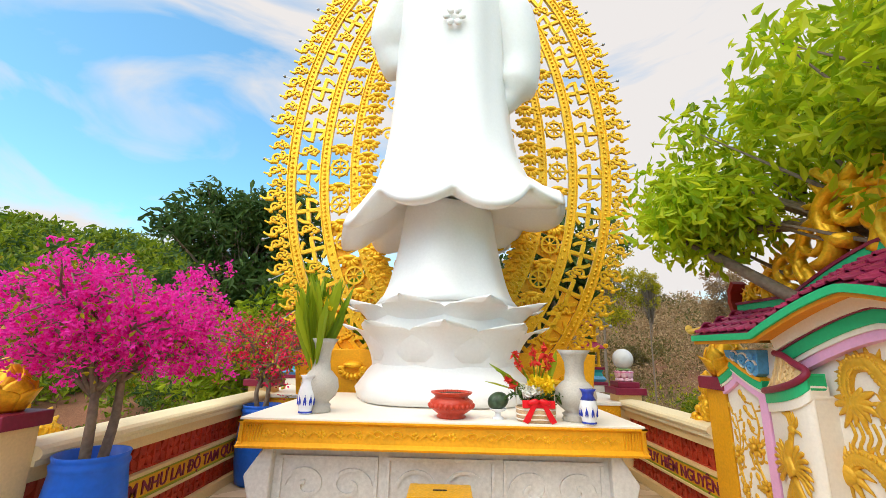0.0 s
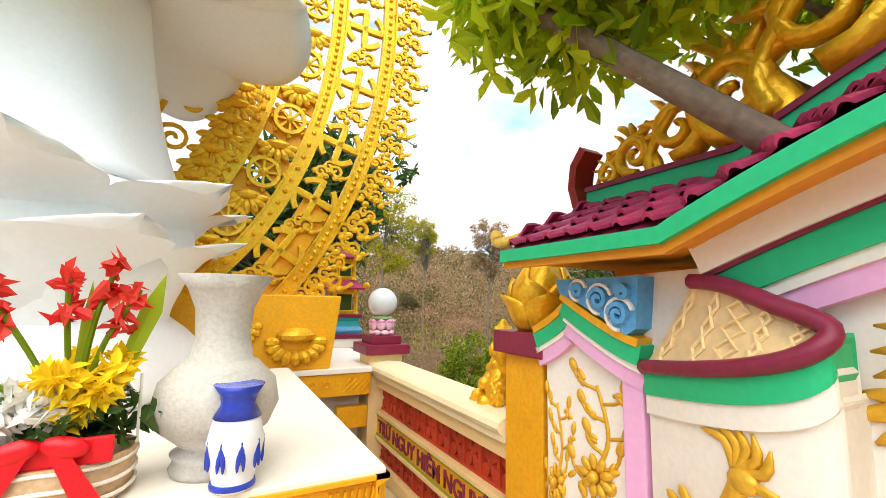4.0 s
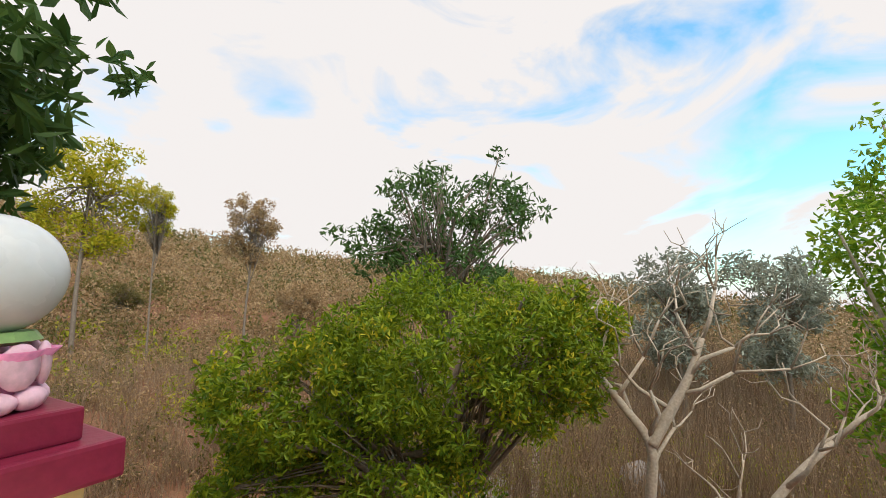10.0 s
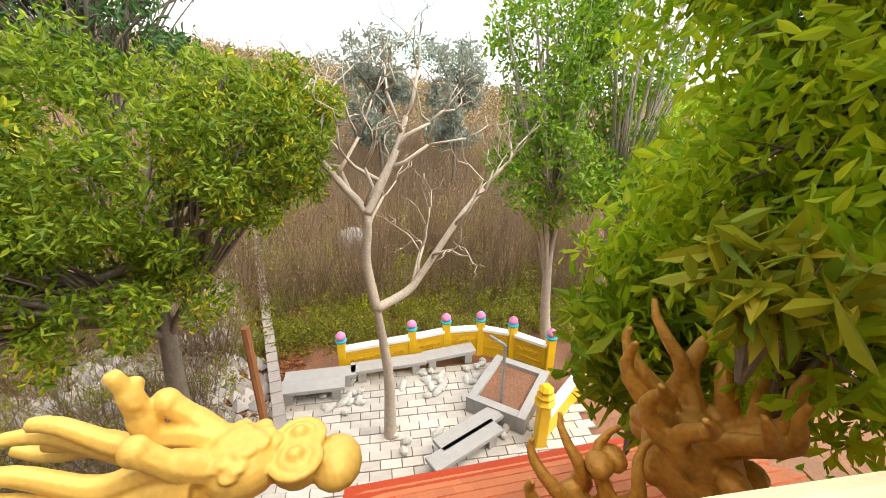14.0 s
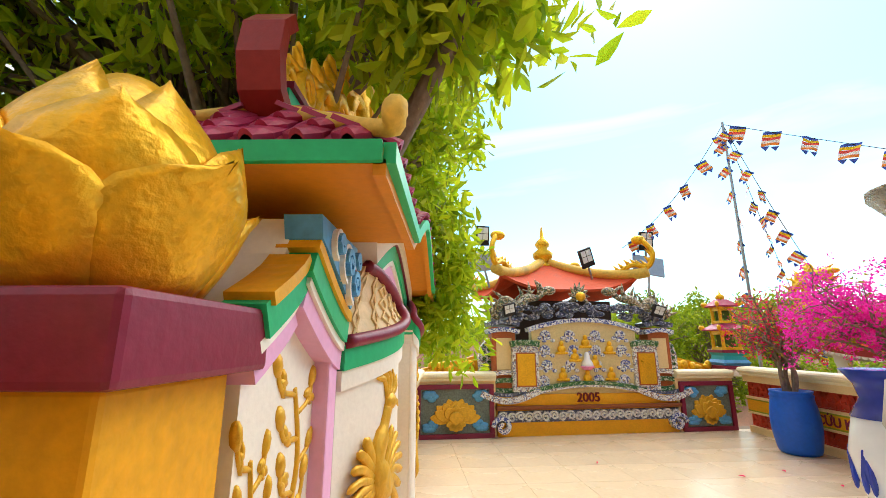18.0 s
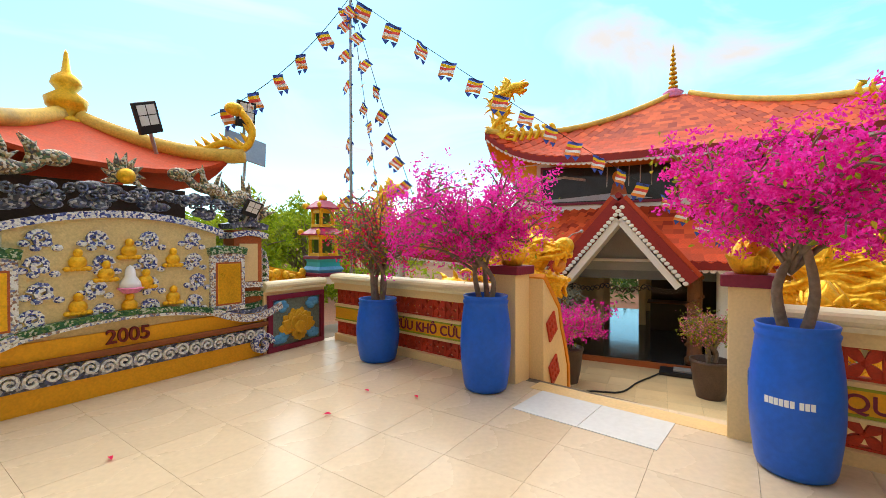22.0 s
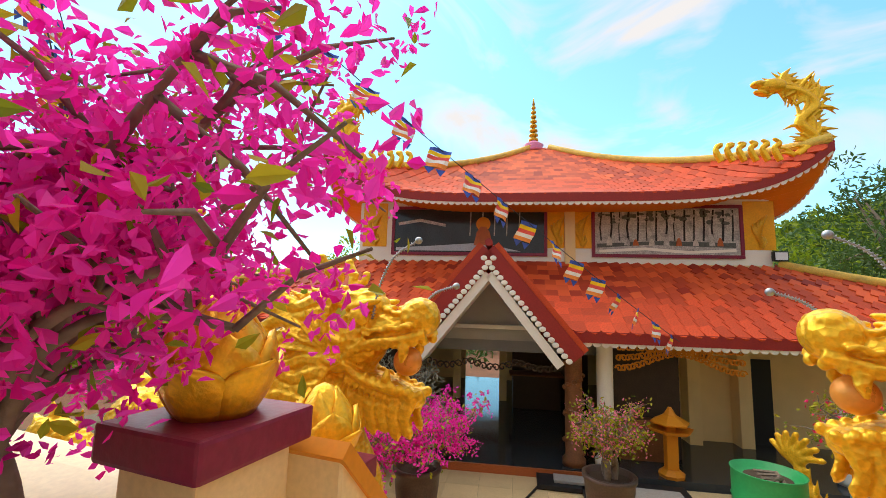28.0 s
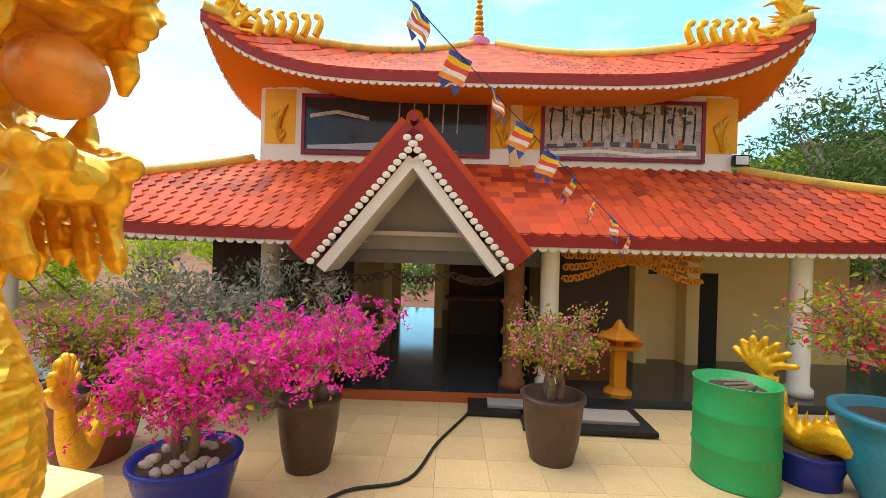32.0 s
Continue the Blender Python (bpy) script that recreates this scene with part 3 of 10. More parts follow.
def lotus_bud(r, h, rows=3, n=5):
    """A closed lotus bud: an egg-shaped core wrapped in broad petals whose tips curl outward."""
    b = bmesh.new()

    def egg(t):
        return r * (0.55 + 0.62 * math.sin(math.pi * min(1.0, 0.10 + 0.78 * t)) - 0.55 * max(0, t - 0.45) ** 1.2 * 1.9)

    lathe([(max(0.004, egg(t) * 0.82), h * 0.97 * t) for t in np.linspace(0, 0.985, 12)] + [(0.0, h)], 16, b)
    for row in range(rows):
        tall = h * (0.50 + 0.22 * row)
        for k in range(n):
            a0 = 2 * math.pi * (k + 0.5 * (row % 2)) / n + 0.3
            wid = math.pi / n * 1.22
            S, T = 7, 8
            vs = []
            for i in range(T + 1):
                t = i / T
                q = t * tall / h
                rad = egg(q) * (1.03 - 0.075 * row)
                curl = r * 0.26 * max(0, (t - 0.62) / 0.38) ** 2 * (1 - 0.32 * row)
                w = wid * (1 - t ** 4.5) ** 0.75 * (0.8 + 0.2 * math.sin(math.pi * t))
                rowv = []
                for j in range(S):
                    u = -1 + 2 * j / (S - 1)
                    rr = rad + curl * (1 - 0.5 * u * u) - r * 0.05 * u * u
                    rowv.append(b.verts.new((rr * math.cos(a0 + w * u), rr * math.sin(a0 + w * u), 0.01 * h + tall * t - 0.03 * h * max(0, t - 0.8) / 0.2 * u * u)))
                vs.append(rowv)
            for i in range(T):
                for j in range(S - 1):
                    b.faces.new((vs[i][j], vs[i][j + 1], vs[i + 1][j + 1], vs[i + 1][j]))
    bmesh.ops.remove_doubles(b, verts=b.verts[:], dist=1e-4)
    return b


def solid(ob, t=0.008):
    m = ob.modifiers.new("thick", "SOLIDIFY")
    m.thickness = t
    return ob


def globe_post(x, y, name="globe_post"):
    """A square cream post with a stepped maroon cap, a pink lotus and a white globe lamp."""
    th = thing(name, (x, y, 0), "cream corner post with maroon cap and pink lotus", "post", "corner posts")
    part("shaft", box(-0.175, -0.175, -0.3, 0.175, 0.175, 1.10, 0.01), CREAM, th)
    part("cap", box(-0.235, -0.235, 1.10, 0.235, 0.235, 1.20, 0.012), MAROON, th, "maroon painted slab")
    part("cap_step", box(-0.165, -0.165, 1.20, 0.165, 0.165, 1.285, 0.01), MAROON, th)
    l = part("lotus", lathe([(0.07, 0), (0.09, 0.02), (0.085, 0.06), (0.10, 0.10), (0.135, 0.15), (0.12, 0.148), (0.07, 0.1)], 48, None, (0, 0, 1.285),
                            lambda a, i: 1 + (0.14 if i > 2 else 0.05) * abs(math.sin(4 * a)) ** 0.6), PINKL, th, "pink lotus cup with white edges", True)
    for k in range(8):
        a = 2 * math.pi * (k + 0.5) / 8
        part("petal", ball((0.118 * math.cos(a), 0.118 * math.sin(a), 1.395), (0.048, 0.018, 0.058), None, 10, 8, (0, 0, math.degrees(a) + 90)), PINKW, l, "", True)
        part("foot_petal", ball((0.11 * math.cos(a + 0.39), 0.11 * math.sin(a + 0.39), 1.312), (0.05, 0.03, 0.03), None, 10, 8, (0, 0, math.degrees(a + 0.39) + 90)), PINKW, l, "", True)
    part("collar", lathe([(0.07, 0), (0.115, 0.012), (0.10, 0.035)], 20, None, (0, 0, 1.445)), LEAFC, th, "dull green collar")
    part("globe", ball((0, 0, 1.625), 0.157, None, 32, 22), GLOBE, th, "white opal globe", True)
    return th


globe_post(XE + 0.17, YN)
globe_post(XW - 0.14, YN)


def gold_lotus(x, y, z, s=1.0, name="lotus_finial"):
    o = obj(name, lotus_bud(0.135 * s, 0.31 * s), GOLD, None, "", True)
    solid(o, 0.01)
    o.matrix_basis = pose(x, y, z)
    tagged(o, "gold painted lotus bud finial on a maroon cap", "finial", "lotus finials")
    return o


# ---- altar, statue and its golden aureole ----
XC, SY = -1.69, 1.10           # axis of the statue
ALT_Y, ALT_Z = -0.87, 1.07     # front edge and top of the altar


def altar():
    th = thing("altar_table", (XC, ALT_Y, ALT_Z - 1.02), "white marble altar table with a gold relief apron", "altar")
    w = 1.845
    part("body", box(-w + 0.22, 0.22, -0.05, w - 0.22, 2.35, 0.74, 0.01), MARBLE, th, "grey-veined marble body")
    part("body_foot", box(-w + 0.16, 0.16, -0.05, w - 0.16, 2.35, 0.12, 0.02), MARBLE, th)
    for x0, x1 in ((-1.5, -0.58), (-0.5, 0.5), (0.58, 1.5)):
        fr = bmesh.new()
        box(x0, 0.195, 0.17, x1, 0.22, 0.2, 0.005, fr)
        box(x0, 0.195, 0.64, x1, 0.22, 0.67, 0.005, fr)
        box(x0, 0.195, 0.2, x0 + 0.03, 0.22, 0.64, 0.005, fr)
        box(x1 - 0.03, 0.195, 0.2, x1, 0.22, 0.64, 0.005, fr)
        part("carved_frame", fr, MARBLE, th)
        for s in (-1, 1):
            c = ((x0 + x1) / 2 + s * 0.2)
            pts = [(c + s * 0.2 * math.cos(a) * (1 - a / 9), 0.42 + 0.16 * math.sin(a) * (1 - a / 9)) for a in np.linspace(0, 7.5, 26)]
            part("carved_scroll", strip(pts, 0.03, 0.025, "y", 0.197), MARBLE, th)
    # the flared apron, on three sides
    for n_, (a, b_, m) in {"front": (-w, w, Matrix.Identity(4)), "side": (0, 2.3, Matrix.Translation((w, 0, 0)) @ pose(0, 0, 0, 0, 0, 90)),
                           "side2": (-2.3, 0, Matrix.Translation((-w, 0, 0)) @ pose(0, 0, 0, 0, 0, -90))}.items():
        bm = prism([(0.05, 0.76), (0.0, 0.76), (-0.012, 0.78), (0.03, 0.81), (0.045, 0.96), (0.0, 0.985), (0.0, 1.0), (0.05, 1.0)], b_ - a, "x", a)
        bm.transform(m)
        ap = part("apron", bm, OCHRE, th, "gold painted relief apron")
        rel = bmesh.new()
        rg = random.Random(5)
        x = a + 0.25
        while x < b_ - 0.25:
            kind = rg.random()
            if kind < 0.55:
                pts = [(x + 0.055 * math.cos(q) * (1 - q / 8), 0.885 + 0.045 * math.sin(q) * (1 - q / 8)) for q in np.linspace(0, 6, 14)]
                strip(pts, 0.014, 0.02, "y", 0.022, rel)
            else:
                for k in range(5):
                    q = 2 * math.pi * k / 5
                    ball((x + 0.024 * math.cos(q), 0.036, 0.885 + 0.024 * math.sin(q)), (0.017, 0.012, 0.017), rel, 6, 4)
            strip([(x + 0.05, 0.86), (x + 0.1, 0.9), (x + 0.15, 0.875)], 0.012, 0.018, "y", 0.024, rel)
            x += 0.17
        for e0 in (a + 0.02, b_ - 0.22):
            for k in range(8):
                strip([(e0 + 0.025 * k, 0.82), (e0 + 0.025 * k + 0.02, 0.955)], 0.008, 0.014, "y", 0.024, rel)
        rel.transform(m)
        part("apron_relief", rel, GOLD, ap)
    part("tabletop", box(-w + 0.01, 0.012, 0.985, w - 0.01, 2.35, 1.02, 0.008), WALLW, th, "cream white tabletop slab")
    for s in (-1, 1):
        part("foot_scroll", prism([(s * 1.56, 0.12), (s * 1.80, 0.12), (s * 1.74, 0.3), (s * 1.80, 0.5), (s * 1.64, 0.74), (s * 1.55, 0.74)], 0.1, "y", 0.13, None, 0.01), MARBLE, th)
    # small gold box before the altar
    bx = thing("offering_box", (XC, ALT_Y - 0.13, 0), "gold painted offering box before the altar", "box")
    part("body", box(-0.24, -0.16, 0.0, 0.24, 0.16, 0.5, 0.015), GOLD, bx)
    part("lid", box(-0.27, -0.19, 0.5, 0.27, 0.19, 0.55, 0.015), GOLD, bx)
    # Black plate on the closed lid, painted shade of a coin slot.
    part("slot", box(-0.06, -0.012, 0.551, 0.06, 0.012, 0.556), BLACK, bx)


altar()


def ring_mesh(levels, n=72):
    """Rings of (z, radius(angle), lift(angle)) skinned to one mesh."""
    b = bmesh.new()
    rings = []
    for z, rad, lift in levels:
        ring = []
        for k in range(n):
            a = 2 * math.pi * k / n
            r = rad(a) if callable(rad) else rad
            dz = lift(a) if callable(lift) else lift
            ring.append(b.verts.new((r * math.cos(a), r * math.sin(a), z + dz)))
        rings.append(ring)
    for r0, r1 in zip(rings, rings[1:]):
        for k in range(n):
            b.faces.new((r0[k], r0[(k + 1) % n], r1[(k + 1) % n], r1[k]))
    b.faces.new(rings[0][::-1])
    b.faces.new(rings[-1])
    return b


def statue():
    """A tall robed figure on a lotus, as one plain white shape."""
    n = 144
    b = bmesh.new()
    # cloud-shaped foot
    join_bm(b, ring_mesh([(0.0, lambda a: 1.18 + 0.05 * math.sin(5 * a), 0), (0.12, lambda a: 1.24 + 0.06 * math.sin(5 * a), 0), (0.24, lambda a: 1.15 + 0.06 * math.sin(5 * a + 0.4), 0),
                          (0.36, lambda a: 1.06 + 0.03 * math.sin(5 * a), 0), (0.46, 0.95, 0)], n))
    # two rows of lotus petals
    for row, (r0, z0, r1, z1, cnt, ph) in enumerate(((0.98, 0.40, 1.46, 0.96, 9, 0.0), (0.98, 0.66, 1.50, 1.24, 9, 0.5))):
        for k in range(cnt):
            a0 = 2 * math.pi * (k + ph) / cnt - math.pi / 2
            wid = math.pi / cnt * 1.16
            T, S = 11, 11
            vs = []
            for i in range(T + 1):
                t = i / T
                r = r0 + (r1 - r0) * t ** 1.9 + 0.03 * math.sin(math.pi * t)
                z = z0 + (z1 - z0) * (1 - (1 - t) ** 1.7)
                w = wid * (0.9 + 0.1 * t) * max(0.0, 1 - t ** 5) ** 0.5
                line = []
                for j in range(S):
                    u = -1 + 2 * j / (S - 1)
                    rr = r - (0.03 + 0.09 * t) * u * u
                    line.append(b.verts.new((rr * math.cos(a0 + w * u), rr * math.sin(a0 + w * u), z - 0.09 * t * t * u * u)))
                vs.append(line)
            for i in range(T):
                for j in range(S - 1):
                    b.faces.new((vs[i][j], vs[i][j + 1], vs[i + 1][j + 1], vs[i + 1][j]))
    # seed disc and lower robe
    join_bm(b, ring_mesh([(0.44, 0.96, 0), (0.8, 1.12, 0), (1.15, 1.08, 0), (1.22, 1.0, 0)], n))

    def fold(a, k, ph, amp):
        return amp * math.sin(k * a + ph)

    lower = []
    for t in np.linspace(0, 1, 12):
        z = 1.2 + 1.45 * t
        r = 1.04 - 0.62 * t ** 0.6 * 0.9 + 0.16 * t
        lower.append((z, (lambda r, t: lambda a: r * (1 + fold(a, 7, 0.4 + t, 0.025) + fold(a, 3, 1.1, 0.03)))(r, t), 0))
    join_bm(b, ring_mesh(lower, n))

    # outer robe: a wide wavy hem swinging to the east, then straight folds upward
    def hem(a):
        return 0.14 - 0.30 * abs(math.sin(4.5 * a + 0.5)) ** 0.8 + 0.05 * math.sin(3 * a + 2.0)

    outer = []
    rows = [(2.72, 0.72, 0.0), (2.52, 1.00, 0.5), (2.42, 1.28, 0.9), (2.46, 1.40, 1.0), (2.56, 1.36, 0.95), (2.74, 1.20, 0.7), (3.0, 1.03, 0.45), (3.4, 0.93, 0.3), (4.0, 0.87, 0.2), (4.7, 0.84, 0.12),
            (5.4, 0.86, 0.08), (6.0, 0.90, 0.05), (6.6, 0.92, 0.03), (7.1, 0.80, 0), (7.45, 0.45, 0), (7.6, 0.28, 0), (7.72, 0.30, 0), (8.0, 0.42, 0), (8.35, 0.46, 0), (8.7, 0.36, 0), (8.95, 0.18, 0), (9.05, 0.03, 0)]
    for z, r, h in rows:
        def rad(a, r=r, h=h, z=z):
            swing = 0.30 * h * max(0, math.cos(a)) ** 2 + 0.06 * h * max(0, -math.cos(a)) ** 2
            folds = 0.016 * math.sin(6 * a + z * 0.4) + 0.012 * math.sin(11 * a + 1.3) if z < 7.2 else 0
            return r * (1 + folds + 0.07 * h * abs(math.sin(4.5 * a + 0.5))) * (1.0 if z > 7 else (0.97 + 0.05 * abs(math.cos(a)))) + swing
        outer.append((z, rad, (lambda h: lambda a: h * hem(a) + 0.28 * h * max(0, math.cos(a)) ** 3 - 0.2 * h * max(0, -math.cos(a)) ** 2)(h)))
    join_bm(b, ring_mesh(outer, n))
    # wide sleeve hanging on the east side
    join_bm(b, tube(catmull([(0.55, -0.2, 6.6), (0.95, -0.25, 6.0), (1.12, -0.15, 5.2), (1.0, -0.1, 4.6), (0.7, 0, 4.4)], 5), [0.3] * 5 + [0.36] * 5 + [0.34] * 5 + [0.2] * 5 + [0.08], 16))
    join_bm(b, tube(catmull([(-0.55, -0.2, 6.6), (-0.9, -0.2, 6.1), (-0.98, -0.1, 5.4), (-0.8, 0, 5.0)], 5), [0.3] * 5 + [0.34] * 5 + [0.26] * 5 + [0.1], 16))
    # a carved flower on the robe
    for k in range(6):
        a = 2 * math.pi * k / 6
        join_bm(b, ball((0.05 + 0.11 * math.cos(a), -0.9, 5.35 + 0.11 * math.sin(a)), (0.07, 0.035, 0.05), None, 8, 6, (0, -math.degrees(a), 0)))
    o = obj("statue", b, WHITE, None, "", True)
    o.matrix_basis = pose(XC, SY, ALT_Z)
    tagged(o, "tall white painted robed statue standing on a lotus", "statue")
    m = o.modifiers.new("even", "SMOOTH")
    m.iterations, m.factor = 2, 0.4
    return o


statue()

# ledge behind the altar
MAND_Y = 2.15
ledge = thing("rear_ledge", ((XW + XE) / 2, 1.72, 0), "cream topped ledge with a gold relief apron", "ledge", "", "structure")
hw = (XE - XW) / 2 - 0.02
part("body", box(-hw + 0.06, 0.16, 0, hw - 0.06, 2.4, 0.95), STONE, ledge, "grey rendered wall")
part("apron", box(-hw, 0.0, 0.74, hw, 0.06, 0.95, 0.008), OCHRE, ledge, "gold relief apron")
part("top", box(-hw - 0.25, -0.02, 0.95, hw + 0.25, 2.45, 1.0, 0.008), WALLW, ledge)
for s in (-1, 1):
    rel = bmesh.new()
    for k in range(5):
        q0 = hw - 0.95 + k * 0.13
        strip([(s * (q0 + 0.05 * math.cos(q) * (1 - q / 8)), 0.845 + 0.05 * math.sin(q) * (1 - q / 8)) for q in np.linspace(0, 6, 12)], 0.014, 0.02, "y", -0.012, rel)
    for k in range(4):
        for j in range(2):
            strip([(s * (hw - 0.26 + 0.06 * k), 0.78 + 0.05 * j), (s * (hw - 0.2 + 0.06 * k), 0.85 + 0.05 * j)], 0.012, 0.016, "y", -0.01, rel)
    part("apron_relief", rel, GOLD, ledge)
    part("gold_niche", box(s * hw - 0.3 * (s > 0) + 0.0, 0.06, 0.42, s * hw + 0.3 * (s < 0), 0.16, 0.62, 0.01), OCHRE, ledge)


def spiral(cx, cz, r, turns=1.6, hand=1, n=18, a0=0.0):
    return [(cx + hand * r * (1 - 0.85 * t) * math.cos(a0 + 2 * math.pi * turns * t), cz + r * (1 - 0.85 * t) * math.sin(a0 + 2 * math.pi * turns * t)) for t in np.linspace(0, 1, n)]


def mesh_of(name, bm, material, smooth=False):
    me = bpy.data.meshes.new(name)
    bm.to_mesh(me)
    bm.free()
    me.materials.append(material)
    if smooth:
        for p in me.polygons:
            p.use_smooth = True
    return me


def cross_mesh():
    """A hooked cross whose arms end in arcs of one circle."""
    b = bmesh.new()
    box(-0.16, -0.03, -0.028, 0.16, 0.03, 0.028, 0.006, b)
    box(-0.028, -0.03, -0.16, 0.028, 0.03, 0.16, 0.006, b)
    for k in range(4):
        a0 = k * math.pi / 2
        strip([(0.172 * math.cos(a0 + q), 0.172 * math.sin(a0 + q)) for q in np.linspace(-0.12, 0.95, 7)], 0.045, 0.06, "y", -0.03, b)
    return mesh_of("hooked_cross", b, GOLD)


def wheel_mesh():
    b = bmesh.new()
    strip([(0.13 * math.cos(q), 0.13 * math.sin(q)) for q in np.linspace(0, 2 * math.pi, 25)], 0.035, 0.06, "y", -0.03, b)
    ball((0, 0, 0), (0.045, 0.045, 0.045), b, 10, 6)
    for k in range(8):
        a = k * math.pi / 4
        strip([(0.03 * math.cos(a), 0.03 * math.sin(a)), (0.12 * math.cos(a), 0.12 * math.sin(a))], 0.02, 0.04, "y", -0.02, b)
        ball((0.165 * math.cos(a), 0, 0.165 * math.sin(a)), (0.024, 0.024, 0.024), b, 8, 5)
    return mesh_of("dharma_wheel", b, GOLD)


def cloud_mesh(seed):
    b = bmesh.new()
    rg = random.Random(seed)
    strip(spiral(-0.09, 0.0, 0.075, 1.3, 1), 0.03, 0.05, "y", -0.025, b)
    strip(spiral(0.09, 0.01, 0.085, 1.3, -1), 0.032, 0.05, "y", -0.025, b)
    strip(spiral(0.0, 0.075, 0.06, 1.2, 1, 14, 1.0), 0.028, 0.05, "y", -0.025, b)
    for k in range(6):
        ball((-0.15 + 0.06 * k, 0, -0.03 + 0.045 * math.sin(k * 2 + seed)), (0.045, 0.03, 0.035), b, 8, 5)
    strip([(0.12, -0.03), (0.2, -0.045), (0.27, -0.02 + 0.02 * rg.random())], 0.03, 0.035, "y", -0.018, b)
    return mesh_of("cloud_scroll", b, GOLD)


def lotus_flat_mesh():
    b = bmesh.new()
    ball((0, -0.01, 0.02), (0.11, 0.05, 0.045), b, 12, 6)
    for k in range(7):
        a = math.pi * (0.02 + 0.96 * k / 6) + math.pi
        ball((0.12 * math.cos(a), -0.01, 0.09 * math.sin(a)), (0.075, 0.035, 0.035), b, 8, 5, (0, -math.degrees(a), 0))
    return mesh_of("lotus_scroll", b, GOLD)


def aureole():
    """An oval of open gold work: beaded bands with crosses, wheels, lotus and cloud scrolls between, a fringe of clouds outside."""
    th = thing("aureole", (XC, MAND_Y, 0), "huge gold openwork aureole behind the white statue", "aureole")
    CZ, A, B = 5.0, 2.85, 4.3
    cross, wheel, lotus = cross_mesh(), wheel_mesh(), lotus_flat_mesh()
    clouds = [cloud_mesh(k) for k in range(3)]

    def at(k, ang):
        bb = B if math.cos(ang) > 0 else 5.0
        return (k * A * math.sin(ang), CZ - (bb - (1 - k) * A) * math.cos(ang))

    lo, hi = 0.52, math.pi - 0.02

    def place(me, name, k, ang, tilt=0.0, s=1.0, dy=0.0, flip=1):
        x, z = at(k, ang)
        x2, z2 = at(k, ang + 0.01)
        o = new(name, me)
        o.parent = th
        roll = math.degrees(math.atan2(z2 - z, x2 - x)) if tilt else 0.0
        o.matrix_basis = Matrix.Translation((flip * x, dy, z)) @ pose(0, 0, 0, 0, -flip * roll, 0) @ Matrix.Diagonal((flip * s, 1, s, 1))
        return o

    for flip in (-1, 1):
        for bi, (k, w) in enumerate(((1.0, 0.16), (0.79, 0.16), (0.60, 0.14))):
            angs = np.linspace(lo - 0.1 * bi, hi, 64)
            pts = [(flip * at(k, q)[0], at(k, q)[1]) for q in angs]
            if flip < 0:
                pts = pts[::-1]
            band = part("band", strip(pts, w, 0.05, "y", -0.025), GOLD, th, "flat gold band edged with beads")
            beads = bmesh.new()
            for s_ in (-1, 1):
                rim = []
                for i in range(len(pts)):
                    t = (Vector(pts[min(i + 1, 63)]) - Vector(pts[max(i - 1, 0)])).normalized()
                    rim.append(tuple(Vector(pts[i]) + Vector((-t.y, t.x)) * s_ * w * 0.46))
                strip(rim, 0.018, 0.025, "y", -0.05, beads)
            total = 0.0
            for i in range(len(pts) - 1):
                p, q = Vector(pts[i]), Vector(pts[i + 1])
                m = max(1, int((q - p).length / 0.075))
                for j in range(m):
                    c = p.lerp(q, (j + 0.5) / m)
                    bmesh.ops.create_icosphere(beads, subdivisions=1, radius=0.028, matrix=Matrix.Translation((c.x, -0.03, c.y)))
            part("beads", beads, GOLD, band)
        for i, ang in enumerate(np.arange(lo + 0.06, hi - 0.1, 0.094)):
            if i % 2:
                place(clouds[i % 3], "cloud_scroll", 0.895, ang, 0, 0.92, 0, flip)
            else:
                place(cross, "hooked_cross", 0.895, ang, 1, 1.25, 0, flip)
        for i, ang in enumerate(np.arange(lo - 0.02, hi - 0.12, 0.104)):
            place(lotus if i % 2 else wheel, "lotus_scroll" if i % 2 else "dharma_wheel", 0.695, ang, 0, 1.12, 0, flip)
        for i, ang in enumerate(np.arange(lo - 0.1, hi - 0.3, 0.07)):
            place(lotus, "lotus_scroll", 0.52, ang, 0, 1.1, -0.02, flip)
        for i, ang in enumerate(np.arange(lo + 0.02, hi - 0.02, 0.052)):
            place(clouds[i % 3], "fringe_cloud", 1.075 + 0.015 * (i % 2), ang, 0, 0.85 + 0.15 * (i % 3), 0.01 * (i % 2), flip)
        # solid backing between the inner bands, seen as plain gold low down
        back = bmesh.new()
        angs = np.linspace(lo - 0.12, 1.22, 20)
        for i in range(19):
            q = [at(0.78, angs[i]), at(0.78, angs[i + 1]), at(0.61, angs[i + 1]), at(0.61, angs[i])]
            if i % 3 != 2:
                prism([(flip * x, z) for x, z in q], 0.03, "y", 0.03, back)
        part("backing", back, OCHRE, th)
        back = bmesh.new()
        angs = np.linspace(lo - 0.04, 0.95, 8)
        for i in range(7):
            q = [at(0.97, angs[i]), at(0.97, angs[i + 1]), at(0.86, angs[i + 1]), at(0.86, angs[i])]
            prism([(flip * x, z) for x, z in q], 0.03, "y", 0.03, back)
        part("backing", back, OCHRE, th)
        bulbs = bmesh.new()
        for ang in np.arange(lo + 0.1, hi, 0.16):
            x, z = at(1.19, ang)
            ball((flip * x, 0, z), 0.03, bulbs, 8, 6)
            x2, z2 = at(1.10, ang)
            strip([(flip * x2, z2), (flip * x, z)], 0.012, 0.012, "y", -0.006, bulbs)
        part("bulbs", bulbs, METAL, th, "small grey bulbs on stalks")
        # thin inner tracery
        tr = bmesh.new()
